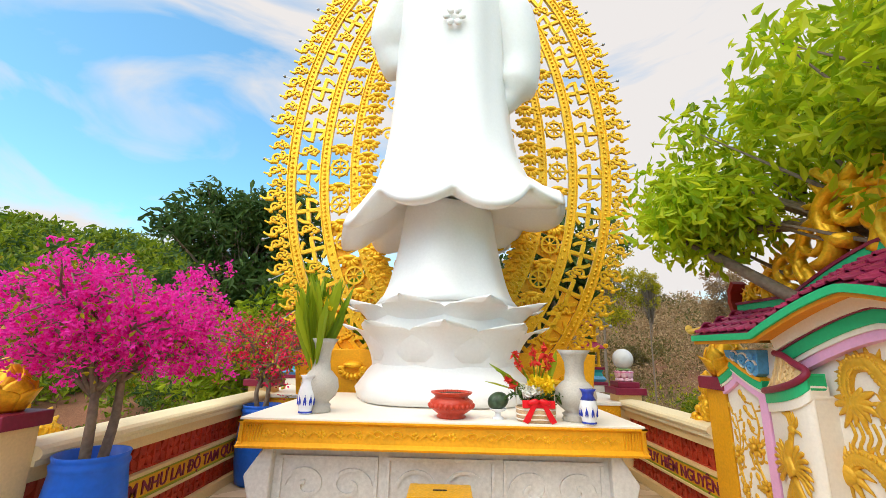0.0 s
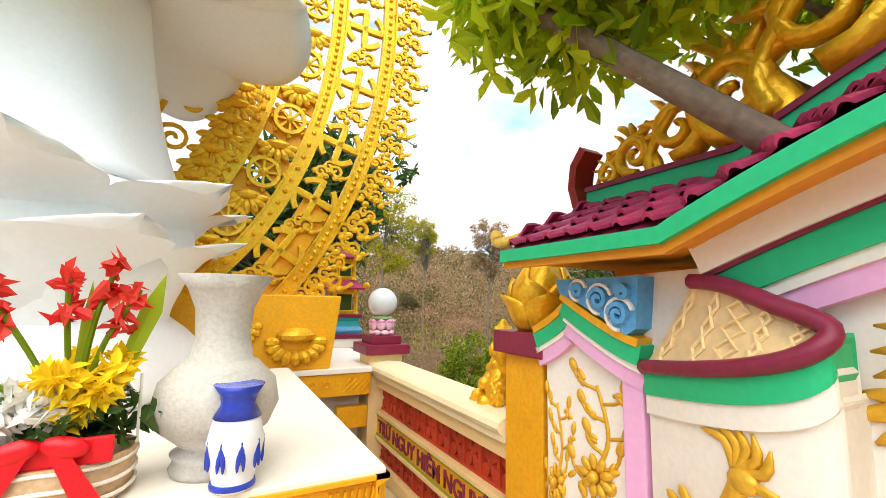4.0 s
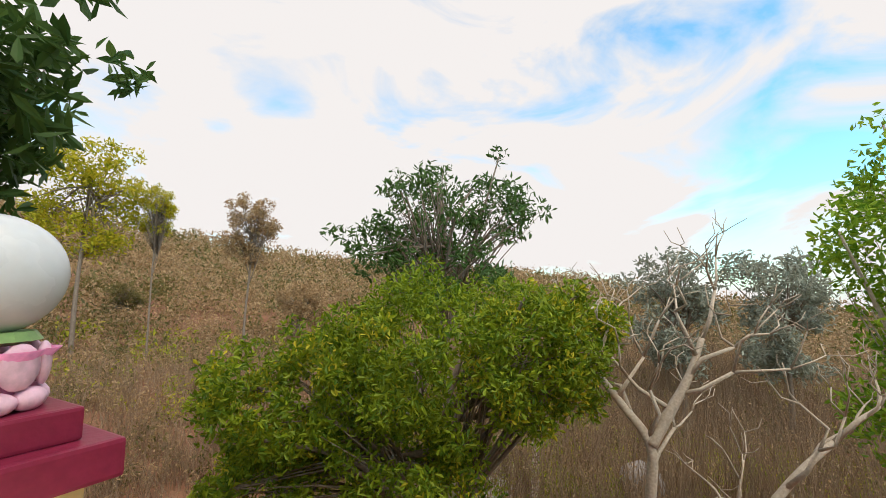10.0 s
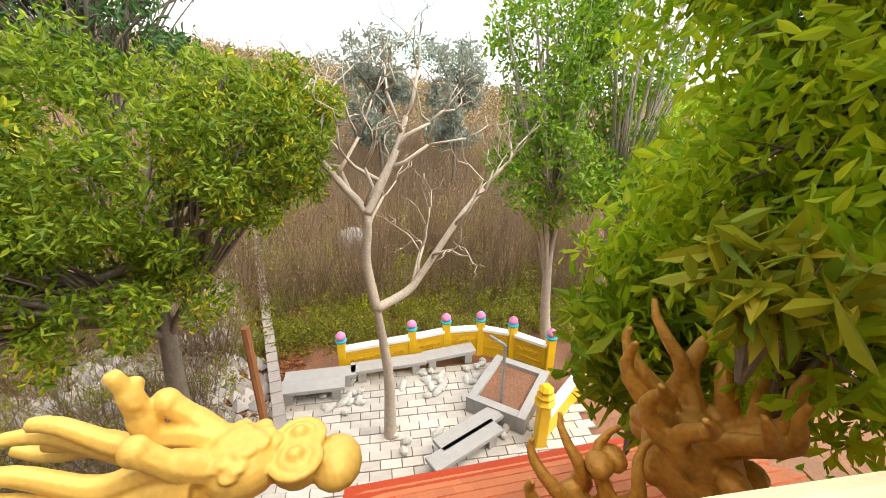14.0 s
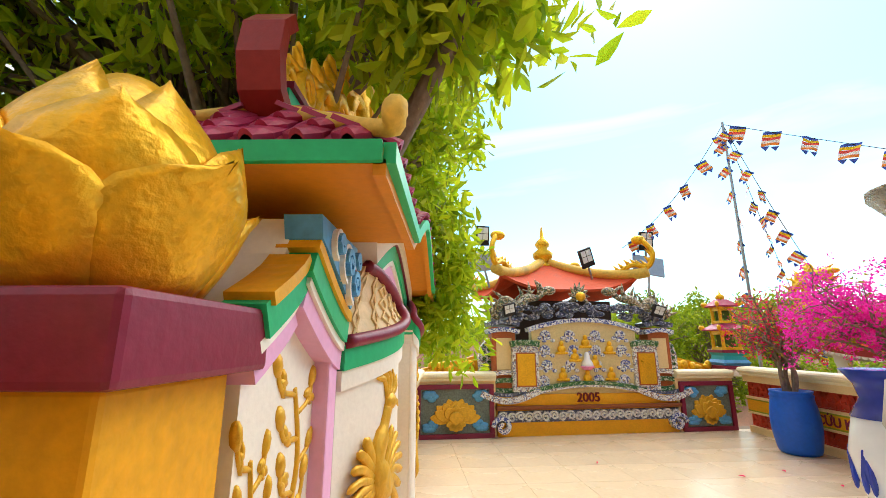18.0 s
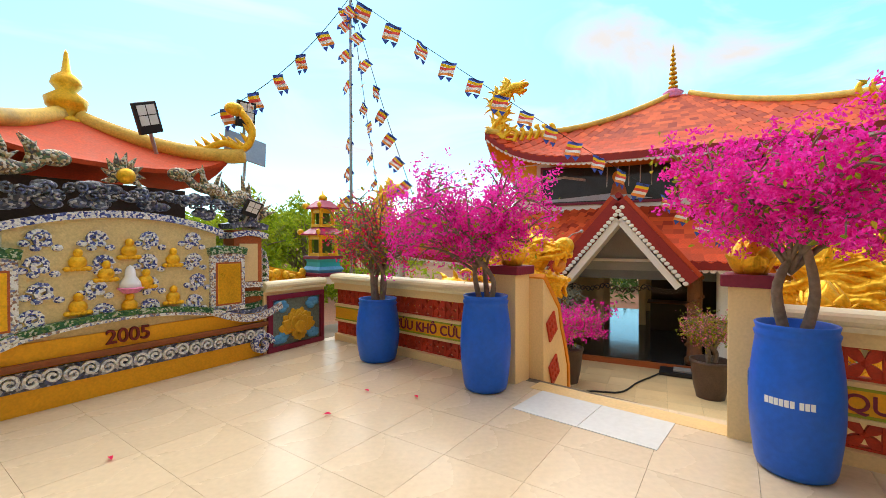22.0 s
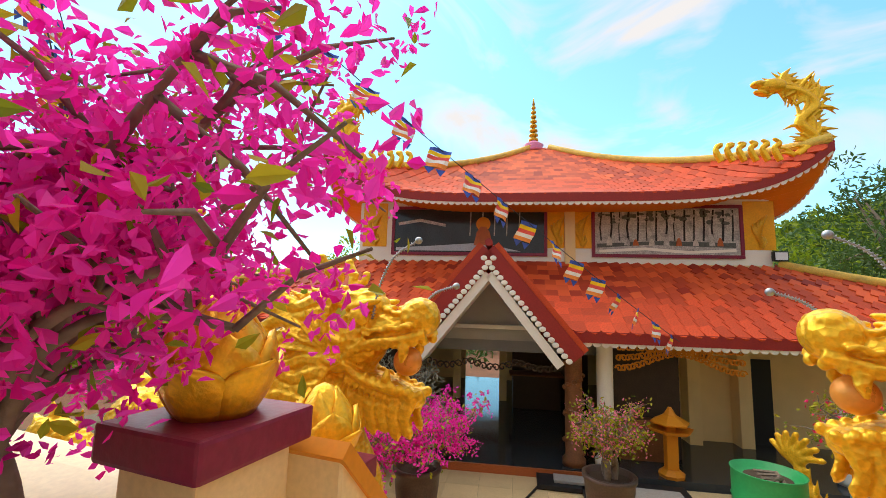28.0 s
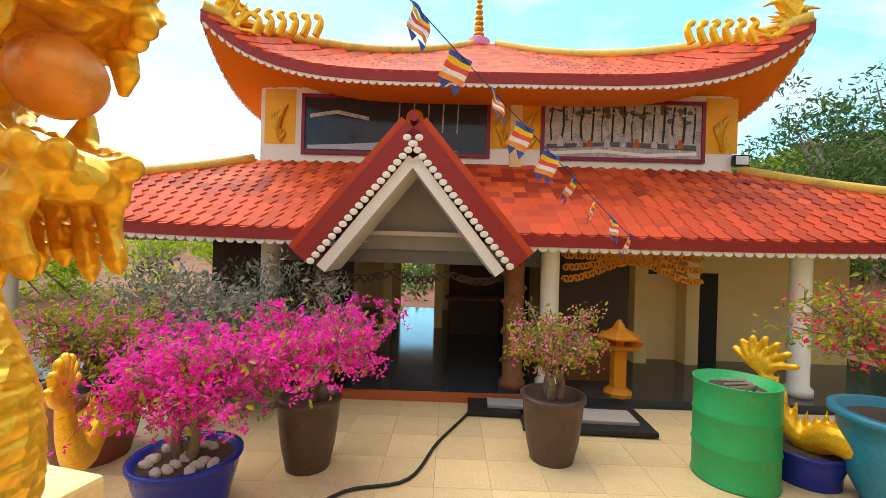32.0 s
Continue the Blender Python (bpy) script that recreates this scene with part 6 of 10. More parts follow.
            for j in range(5):
                an = math.radians(25 + 35 * j)
                c0 = Vector((s * hand * h * 0.05, 0, h * 0.55))
                e0 = c0 + Vector((h * 0.52 * math.cos(an), 0, h * 0.48 * math.sin(an)))
                tube([c0.lerp(e0, 0.45), c0.lerp(e0, 0.75) + Vector((0.01, 0, 0)), e0], [0.10 * h, 0.075 * h, 0.008], 6, sc, True, 0.5)
            put(part("ridge_scroll", sc, GOLD, th, "gold leaf scroll on the ridge", True), F @ Matrix.Translation((s * a, YR, zz - 0.03)))
            a -= 0.09 + 0.45 * h * 0.75
            k += 1
    sun_disc = lathe([(0.0, -0.03), (0.13, -0.03), (0.16, 0.0), (0.13, 0.03), (0.0, 0.03)], 20)
    sun_disc.transform(Matrix.Translation((0, 0, 0)) @ pose(0, 0, 0, 90, 0, 0))
    put(part("ridge_disc", sun_disc, GOLD, th, "gold disc in the middle of the ridge", True), F @ Matrix.Translation((0, YR, eave(0) + 0.55)))
    return th


screen_wall()


def lotus_post(y, label):
    th = thing("lotus_post", (XE + 0.175, y, 0), label, "post", "lotus posts")
    part("shaft", box(-0.15, -0.15, -0.3, 0.15, 0.15, 1.385, 0.01), OCHRE, th)
    part("cap", box(-0.20, -0.20, 1.385, 0.20, 0.20, 1.505, 0.012), MAROON, th, "maroon painted slab")
    o = part("lotus_bud", lotus_bud(0.185, 0.41), GOLD, th, "gold lotus bud", True)
    o.matrix_basis = Matrix.Translation((0, 0, 1.50))
    solid(o, 0.008)


lotus_post(-0.56, "ochre post with maroon cap and gold lotus")
lotus_post(-4.14, "ochre post with maroon cap beside the screen wall")


def gold_pile():
    """Gold carving that climbs the parapet against the post: a bud, a flower head, scaly bulbs and leaves. One shape."""
    b = bmesh.new()
    rg = random.Random(3)

    def blob(c, r, rot=None):
        join_bm(b, ball(c, r, None, 14, 10, rot))

    def studs(c, r, n, q):
        for k in range(n):
            z = 1 - 2 * (k + 0.5) / n
            a = k * 2.4
            p = (c[0] + r[0] * math.sqrt(1 - z * z) * math.cos(a), c[1] + r[1] * math.sqrt(1 - z * z) * math.sin(a), c[2] + r[2] * z)
            join_bm(b, ball(p, q, None, 6, 5))

    for i in range(7):
        t = i / 6
        blob((0.02 * math.sin(i * 2), -0.06 + 0.20 * (1 - t), 0.98 + 0.42 * t), (0.085 - 0.03 * t, 0.10 - 0.045 * t, 0.075))
    lb = lotus_bud(0.062, 0.14, 2, 4)
    lb.transform(Matrix.Translation((-0.01, -0.02, 1.385)))
    join_bm(b, lb)
    blob((-0.05, 0.03, 1.345), (0.042, 0.04, 0.04))
    studs((-0.05, 0.03, 1.345), (0.042, 0.04, 0.04), 26, 0.011)
    blob((-0.04, 0.0, 1.12), (0.06, 0.06, 0.085))
    studs((-0.04, 0.0, 1.12), (0.062, 0.062, 0.088), 60, 0.012)
    for y_, z_, w_ in ((0.10, 1.24, 0.05), (0.18, 1.14, 0.06), (0.26, 1.06, 0.065), (0.06, 1.26, 0.045), (0.33, 1.02, 0.06), (0.14, 1.03, 0.07), (0.26, 0.98, 0.07)):
        for s in (-1, 1):
            blob((s * w_ * 0.7 - 0.01, y_ + rg.uniform(-.02, .02), z_), (w_ * 0.8, w_ * 0.9, w_ * 0.62), (20 * s, 15, 0))
        blob((0, y_ + 0.03, z_ + 0.02), (w_ * 0.6, w_, w_ * 0.75), (-35, 0, 0))
    o = obj("gold_carving", b, GOLD, None, "", True)
    m = o.modifiers.new("merge", "REMESH")
    m.mode, m.voxel_size, m.use_smooth_shade = "VOXEL", 0.008, True
    o.matrix_basis = pose(XE + 0.165, -0.20, -0.06) @ Matrix.Diagonal((0.9, 0.75, 1.06, 1))
    tagged(o, "gold lotus and bud carving on the parapet", "carving")


gold_pile()


# ---- the dated mosaic screen at the south end, with its panels ----
SM = Matrix.Translation((XW, YS_W, 0)) @ pose(0, 0, 0, 0, 0, SOUTH)     # x east along the south wall; +y faces the terrace
SLEN = (XE - XW) / math.cos(radians(SOUTH))


def south_panel(x0, x1, label):
    th = thing("panelled_wall", tuple(SM @ Vector(((x0 + x1) / 2, -0.12, 0))), label, "wall panel", "lotus panels", "", SOUTH)
    w = (x1 - x0) / 2
    part("wall", box(-w, -0.10, -0.3, w, 0.08, 0.86), CREAM, th)
    o = coping(2 * w, th)
    o.matrix_basis = Matrix.Translation((-w, 0, -0.06)) @ Matrix.Diagonal((1, 0.8, 1, 1))
    fr = bmesh.new()
    for a in ((-w + 0.04, 0.0, w - 0.04, 0.07), (-w + 0.04, 0.72, w - 0.04, 0.79), (-w + 0.04, 0.07, -w + 0.11, 0.72), (w - 0.11, 0.07, w - 0.04, 0.72)):
        box(a[0], 0.08, a[1], a[2], 0.13, a[3], 0.006, fr)
    part("frame", fr, MAROON, th, "maroon painted frame")
    part("field", box(-w + 0.11, 0.08, 0.07, w - 0.11, 0.095, 0.72), mat("panel_field", (0.16, 0.20, 0.17), 0.5, 0, 0.4, 6, 0.3, 40), th)
    lo = bmesh.new()
    sc = w / 0.56

    def petal(a, r0, length, wd, y0, d):
        ca, sa = math.cos(a), math.sin(a)
        out = []
        for u, v in ((0, 0), (0.55, 0.22), (0.95, 0.5), (0.8, 0.74), (0.35, 0.92), (0, 1.0), (-0.35, 0.92), (-0.8, 0.74), (-0.95, 0.5), (-0.55, 0.22)):
            p = r0 + length * v
            out.append((sc * (p * ca - wd * u * sa), 0.24 + 1.0 * (p * sa + wd * u * ca)))
        prism(out, d, "y", y0, lo, 0.008)

    for k in range(6):
        petal(math.radians(12 + 31.2 * k), 0.04, 0.31, 0.085, 0.092, 0.03)
    for k in range(5):
        petal(math.radians(30 + 30 * k), 0.02, 0.30, 0.09, 0.10, 0.045)
    for k in range(3):
        petal(math.radians(60 + 30 * k), 0.0, 0.25, 0.095, 0.115, 0.05)
    petal(math.radians(90), -0.04, 0.2, 0.11, 0.125, 0.06)
    for k in range(5):
        petal(math.radians(200 + 35 * k), 0.0, 0.14, 0.06, 0.12, 0.05)
    part("lotus_relief", lo, GOLDR, th, "large raised gold lotus")
    for sx in (-1, 1):
        for z in (0.14, 0.66):
            cl = bmesh.new()
            rg = random.Random(int(sx + z * 10))
            for k in range(7):
                ball((sx * (w - 0.2 - 0.04 * (k % 4)), 0.105, z + 0.045 * (k // 3) * (1 if z < 0.4 else -1)), (0.07, 0.02, 0.045), cl, 8, 6)
            part("blue_cloud", cl, BLUEP, th, "", True)
    return th


south_panel(0.10, 1.16, "framed panel with gold lotus and blue clouds")
south_panel(SLEN - 1.14, SLEN + 0.16, "framed panel with a large gold lotus")


def monument():
    x0, x1 = 1.18, SLEN - 1.16
    w = (x1 - x0) / 2
    th = thing("mosaic_screen", tuple(SM @ Vector(((x0 + x1) / 2, -0.15, 0))), "shaped mosaic screen dated 2005 on an ochre base", "monument", "", "", SOUTH)
    part("base", box(-w, -0.25, -0.3, w, 0.12, 0.62, 0.01), OCHRE, th, "ochre painted plinth")
    part("base_lip", box(-w - 0.03, -0.25, 0.40, w + 0.03, 0.20, 0.455, 0.012), mat("brown_lip", (0.24, 0.07, 0.02), 0.5, 0, 0.2, 8, 0.2, 40), th)
    # scroll frieze of mosaic clouds
    fr = bmesh.new()
    n = 22
    for k in range(n):
        x = -w + 0.08 + (2 * w - 0.16) * k / (n - 1)
        strip(spiral(x, 0.285 + 0.02 * (k % 2), 0.075, 1.5, 1 if k % 2 else -1, 16), 0.026, 0.06, "y", 0.12, fr)
    part("cloud_frieze", fr, MOSW, th, "grey and blue mosaic scroll frieze")
    part("frieze_ground", box(-w, 0.12, 0.21, w, 0.145, 0.38, 0.004), MOSD, th)
    for s in (-1, 1):
        part("foot_scroll", strip(spiral(s * (w - 0.06), 0.16, 0.15, 1.3, s), 0.06, 0.1, "y", 0.12), MOSB, th)
    # the shaped wall: a middle arch and curling side wings
    def arc(xa, xb, za, zb, bulge, n=14):
        return [(xa + (xb - xa) * t, za + (zb - za) * t + bulge * 4 * t * (1 - t)) for t in np.linspace(0, 1, n)]

    mid = [(-0.92, 0.62)] + arc(-0.92, 0.92, 1.62, 1.62, 0.16) + [(0.92, 0.62)]
    part("middle_field", prism(mid, 0.14, "y", -0.05), mat("cream_mosaic", (0.70, 0.55, 0.26), 0.45, 0, 0.12, 30, 0.3, 60), th, "cream ground with gold and blue figures")
    part("top_band", strip(arc(-0.98, 0.98, 1.63, 1.63, 0.17), 0.07, 0.2, "y", -0.06), MOSB, th, "blue and white mosaic band")
    part("lower_band", strip(arc(-1.0, 1.0, 0.66, 0.66, 0.13), 0.06, 0.2, "y", -0.04), MOSGR, th, "green mosaic band")
    part("lower_band_edge", strip(arc(-1.0, 1.0, 0.61, 0.61, 0.13), 0.03, 0.21, "y", -0.04), MOSG, th)
    words("date", "2005", 0.20, mat("brown_digits", (0.16, 0.015, 0.012), 0.5), th, Matrix.Translation((0.02, 0.135, 0.56)) @ pose(0, 0, 0, 90, 0, 180), 0.012)
    rg = random.Random(9)
    for k in range(16):
        x, z = -0.68 + 0.45 * (k % 4) + 0.08 * rg.random(), 0.82 + 0.24 * (k // 4)
        cl = bmesh.new()
        strip(spiral(x, z, 0.085, 1.4, 1 if k % 2 else -1, 14), 0.042, 0.035, "y", 0.09, cl)
        for q in range(4):
            ball((x - 0.12 + 0.075 * q, 0.10, z - 0.08 + 0.04 * (q % 2)), (0.045, 0.024, 0.032), cl, 8, 5)
        part("mosaic_cloud", cl, MOSB, th)
    for k, (x, z) in enumerate(((0, 1.42), (-0.42, 1.32), (0.42, 1.32), (0, 0.86), (-0.42, 0.90), (0.42, 0.90), (-0.15, 1.1), (0.2, 1.2))):
        g = bmesh.new()
        ball((x, 0.11, z), (0.075, 0.045, 0.07), g, 10, 7)
        ball((x, 0.12, z + 0.09), (0.04, 0.035, 0.045), g, 10, 7)
        for q in range(5):
            ball((x - 0.08 + 0.04 * q, 0.115, z - 0.06), (0.035, 0.03, 0.025), g, 8, 5)
        part("gold_figure", g, GOLD, th, "", True)
    g = lathe([(0.10, 0), (0.09, 0.06), (0.05, 0.12), (0.045, 0.18), (0.03, 0.22), (0.0, 0.24)], 14, None, (0, 0.13, 1.04))
    part("white_figure", g, WHITE, th, "small white seated figure", True)
    part("figure_lotus", lathe([(0.06, 0), (0.12, 0.05), (0.10, 0.06)], 14, None, (0, 0.13, 0.99)), PINKL, th)
    for s in (-1, 1):
        # inner gold panel, set forward and turned
        part("panel_frame", box(s * 1.05 - 0.22, -0.1, 0.66, s * 1.05 + 0.22, 0.14, 1.38, 0.01), MOSG, th, "grey mosaic frame")
        part("panel_edge", box(s * 1.05 - 0.165, 0.14, 0.74, s * 1.05 + 0.165, 0.15, 1.27, 0.004), BRICKM, th)
        part("gold_panel", box(s * 1.05 - 0.145, 0.15, 0.76, s * 1.05 + 0.145, 0.16, 1.25, 0.004), GOLD, th, "embossed gold panel")
        part("panel_cap", strip(arc(s * 1.05 - 0.24, s * 1.05 + 0.24, 1.40, 1.40, 0.03, 8), 0.09, 0.26, "y", -0.1), MOSGR, th)
        # outer tower
        part("tower", box(s * 1.38 - 0.2, -0.2, 0.55, s * 1.38 + 0.2, 0.04, 1.68, 0.01), BRICKM, th, "brick and grey mosaic tower")
        part("tower_panel", box(s * 1.38 - 0.13, 0.04, 1.0, s * 1.38 + 0.13, 0.055, 1.5, 0.004), CREAM, th)
        for z, mt in ((1.60, MOSB), (1.72, MOSD), (0.92, MOSG), (0.80, MOSGR)):
            part("tower_band", strip(arc(s * 1.38 - 0.26, s * 1.38 + 0.26, z, z, 0.04, 8), 0.07, 0.3, "y", -0.2), mt, th)
        wing = [(s * 1.55, 0.5), (s * 1.76, 0.5), (s * 1.78, 1.2), (s * 1.74, 1.36), (s * 1.62, 1.5), (s * 1.55, 1.5)]
        part("wing", prism(wing if s > 0 else wing[::-1], 0.1, "y", -0.18), MOSG, th)
        hx = bmesh.new()
        for k in range(8):
            for j in range(2):
                cx, cz = s * (1.605 + 0.085 * j), 0.62 + 0.1 * k + 0.05 * j
                lathe([(0.036, 0), (0.036, 0.02)], 6, hx, (cx, -cz, -0.08))
        hx.transform(pose(0, 0, 0, 90, 0, 0) @ Matrix.Diagonal((1, 1, -1, 1)))
        for v in hx.verts:
            v.co = Vector((v.co.x, -0.075 + abs(v.co.y) % 0.02, -v.co.z if v.co.z < 0 else v.co.z))
        part("hexagon_inlay", hx, MOSGR, th, "green hexagon inlay")
        for k, (z, w_) in enumerate(((0.60, 0.09), (0.68, 0.05), (0.745, 0.07))):
            q = catmull([(s * 1.80, 0, z + 0.05), (s * 1.5, 0, z - 0.06), (s * 1.2, 0, z - 0.05), (s * 0.84, 0, z + 0.08)], 6)
            q = [(p.x, p.z) for p in q]
            part("swirl_band", strip(q if s < 0 else q[::-1], w_, 0.3 - 0.05 * k, "y", -0.12), (MOSG, MOSD, MOSGR)[k], th)
    # cloud bank and two facing dragons of mosaic on top
    cl = bmesh.new()
    for k in range(60):
        x = -1.5 + 3.0 * rg.random()
        z = 1.72 + 0.16 * (1 - (x / 1.6) ** 2) + 0.2 * rg.random()
        ball((x, -0.05 + 0.1 * rg.random(), z), (0.07 + 0.05 * rg.random(), 0.06, 0.05), cl, 8, 6)
    for k in range(34):
        x = -1.45 + 2.9 * (k + 0.5) / 34
        strip(spiral(x, 1.78 + 0.16 * (1 - (x / 1.6) ** 2) + 0.14 * rg.random(), 0.06, 1.4, 1 if k % 2 else -1, 12), 0.02, 0.04, "y", 0.08, cl)
    part("cloud_bank", cl, MOSD, th, "dark slate mosaic clouds", True)
    for s in (-1, 1):
        dr = bmesh.new()
        pts = catmull([(s * 1.5, 0, 1.8), (s * 1.35, 0, 2.12), (s * 1.12, 0, 2.0), (s * 0.95, 0, 2.16), (s * 0.75, 0, 2.18), (s * 0.6, 0, 2.3)], 6)
        tube(pts, [0.05 + 0.05 * math.sin(math.pi * min(1, i / 24)) for i in range(len(pts))], 8, dr)
        ball((s * 0.55, 0, 2.3), (0.13, 0.08, 0.08), dr, 10, 8)
        for k in range(14):
            p = pts[2 + 2 * k] if 2 + 2 * k < len(pts) else pts[-1]
            a = rg.random() * 3.0
            tube([p, p + Vector((0.1 * math.cos(a), 0, 0.14 * math.sin(a) + 0.04)), p + Vector((0.2 * math.cos(a) + 0.02, 0.02, 0.22 * math.sin(a) + 0.06))], [0.04, 0.025, 0.005], 6, dr)
        for k in range(7):
            a = math.radians(20 + 22 * k)
            tube([(s * 1.55, 0, 1.85), (s * (1.55 + 0.15 * math.cos(a)), 0, 1.85 + 0.2 * math.sin(a)), (s * (1.55 + 0.3 * math.cos(a)), 0, 1.85 + 0.3 * math.sin(a))], [0.05, 0.03, 0.006], 6, dr)
        part("mosaic_dragon", dr, MOSBR, th, "brown and grey mosaic dragon", True)
    fl = bmesh.new()
    for k in range(9):
        a = math.radians(-20 + 27.5 * k)
        tube([(0, 0, 2.2), (0.13 * math.cos(a), 0, 2.2 + 0.15 * math.sin(a)), (0.20 * math.cos(a + 0.15), 0, 2.2 + 0.26 * math.sin(a + 0.1))], [0.05, 0.035, 0.006], 6, fl)
    part("flame", fl, MOSBR, th)
    part("gold_ball", ball((0, 0.06, 2.2), 0.085, None, 16, 10), GOLD, th, "gold ball in flames", True)
    return th


monument()


def pavilion():
    """The small tiled shrine behind the mosaic screen."""
    c = SM @ Vector((SLEN / 2, -1.75, 0))
    th = thing("shrine_roof", tuple(c), "small shrine with a red tiled hip roof behind the screen", "shrine", "", "", SOUTH)
    # Solid block; the shade inside the open shrine is put into its colour.
    part("wall", box(-0.95, -0.9, -1.5, 0.95, 0.9, 2.2), WOODSHADE, th, "solid dark shrine body coloured as its inner shade")
    rf = bmesh.new()
    R, zt, ze = 1.30, 3.0, 2.32
    N = 10
    for k in range(4):
        rows = []
        for i in range(N + 1):
            t = i / N
            r = R * (1 - t) + 0.12 * t
            z = ze + (zt - ze) * (t ** 1.25)
            row = []
            for j in range(13):
                u = -1 + j / 6
                up = 0.26 * abs(u) ** 3 * (1 - t) ** 2
                p = Vector((u * r, r, z + up))
                row.append(rf.verts.new(pose(0, 0, 0, 0, 0, 90 * k) @ p))
            rows.append(row)
        for i in range(N):
            for j in range(12):
                rf.faces.new((rows[i][j], rows[i][j + 1], rows[i + 1][j + 1], rows[i + 1][j]))
    solid(part("roof_deck", rf, TEMPTILE, th, "red clay tiled roof"), 0.05)
    for k in range(4):
        a = math.pi / 4 + k * math.pi / 2
        pts = []
        for t in np.linspace(0, 1, 14):
            r = (R + 0.15) * (1 - t) + 0.1 * t
            pts.append((r * math.sqrt(2) * math.cos(a), r * math.sqrt(2) * math.sin(a), ze + (zt - ze) * t ** 1.25 + 0.3 * (1 - t) ** 2 + 0.08))
        part("hip_ridge", tube(pts, [0.10] * 14, 8), RIDGE, th, "yellow hip ridge", True)
        e = Vector(pts[0])
        dr = bmesh.new()
        out = Vector((math.cos(a), math.sin(a), 0))
        sp = catmull([e - out * 0.5 + Vector((0, 0, 0.05)), e - out * 0.25 + Vector((0, 0, 0.16)), e + Vector((0, 0, 0.1)), e + out * 0.1 + Vector((0, 0, 0.35)), e - out * 0.05 + Vector((0, 0, 0.6))], 5)
        tube(sp, [0.05] * 12 + [0.05] * (len(sp) - 12), 8, dr)
        for q in range(10):
            p = sp[2 * q]
            tube([p, p + Vector((0, 0, 0.14)) - out * 0.12], [0.05, 0.006], 6, dr)
        ball(e - out * 0.12 + Vector((0, 0, 0.62)), (0.14, 0.1, 0.09), dr, 10, 8)
        part("corner_dragon", dr, GOLD, th, "gold corner dragon", True)
    part("finial", lathe([(0.2, 0), (0.22, 0.05), (0.1, 0.12), (0.2, 0.22), (0.22, 0.32), (0.1, 0.42), (0.16, 0.5), (0.14, 0.58), (0.05, 0.66), (0.02, 0.9), (0.0, 0.95)], 18, None, (0, 0, zt - 0.02)), GOLD, th, "gold gourd finial", True)
    # gold coping wall with carving on each side of the shrine
    for s in (-1, 1):
        wl = thing("carved_gable", tuple(SM @ Vector((SLEN / 2 + s * 2.15, -0.55, 0))), "gold carved end wall beyond the south panel", "carving", "carved gables", "", SOUTH)
        part("wall", prism([(-0.55, -0.5), (0.55, -0.5), (0.55, 1.0 + 0.25 * (s < 0)), (0.0, 1.12), (-0.55, 1.0 + 0.25 * (s > 0))], 0.15, "y", -0.1), OCHRE, wl)
        g = bmesh.new()
        rg = random.Random(4 + s)
        for k in range(26):
            ball((-0.45 + 0.9 * rg.random(), 0.06, 0.72 + 0.36 * rg.random()), (0.05 + 0.05 * rg.random(), 0.05, 0.04 + 0.04 * rg.random()), g, 8, 6)
        part("carved_clouds", g, GOLD, wl, "", True)


pavilion()


def floodlight(m, name="floodlight", panel=True):
    th = thing(name, tuple(m.translation), "black solar floodlight tilted on a metal bracket", "floodlight", "solar floodlights")
    th.matrix_basis = m
    part("housing", box(-0.13, -0.03, 0.0, 0.13, 0.03, 0.36, 0.012), BLACK, th)
    for j in range(2):
        for k in range(2):
            part("lens", box(-0.10 + 0.105 * j, 0.031, 0.10 + 0.12 * k, -0.005 + 0.105 * j, 0.036, 0.21 + 0.12 * k, 0.004), LAMPG, th, "clear led lens")
    part("bracket", tube([(0, -0.02, -0.25), (0, -0.02, 0.02)], 0.022, 8), METAL, th)
    return th


def solar_panel(m):
    th = thing("solar_panel", tuple(m.translation), "grey backed solar panel on a bracket", "solar panel", "solar panels")
    th.matrix_basis = m
    part("panel", box(-0.3, -0.012, -0.19, 0.3, 0.012, 0.19, 0.004), METAL, th)
    part("junction_box", box(0.17, 0.012, -0.06, 0.23, 0.035, 0.02, 0.003), BLACK, th)
    part("arm", tube([(0, 0.0, -0.19), (0, -0.02, -0.5)], 0.02, 6), METAL, th)


for sx in (-1, 1):
    q = SM @ Vector((SLEN / 2 + sx * 1.62, -0.55, 0))
    floodlight(Matrix.Translation((q.x, q.y, 3.16)) @ pose(0, 0, 0, -8, 0, SOUTH + sx * 8))
    solar_panel(Matrix.Translation((q.x, q.y + 0.02, 2.86)) @ pose(0, 0, 0, 14, sx * 10, SOUTH + sx * 6))
    q = SM @ Vector((SLEN / 2 + sx * 1.3, 0.0, 0))
    floodlight(Matrix.Translation((q.x, q.y, 1.86)) @ pose(0, 0, 0, -25, sx * 14, SOUTH) @ Matrix.Diagonal((0.8, 0.8, 0.6, 1)))
q = SM @ Vector((SLEN / 2 - 0.45, -0.6, 0))
floodlight(Matrix.Translation((q.x, q.y, 2.82)) @ pose(0, 0, 0, -15, 22, SOUTH))
stupa(XW - 0.1, YS_W - 0.35, 0.85, "stupa_lantern", 1)


# ---- the temple: local x along its front, -y towards the terrace ----
def tp(x, v, z):
    return TEMPLE @ Vector((x, -v, z))


def tput(ob):
    ob.matrix_basis = TEMPLE @ ob.matrix_basis
    return ob


TC = 4.1                        # middle of the front
temple = new("temple")
temple.matrix_basis = TEMPLE
tagged(temple, "two-tiered temple with curved red tiled roofs and open hall", "temple")


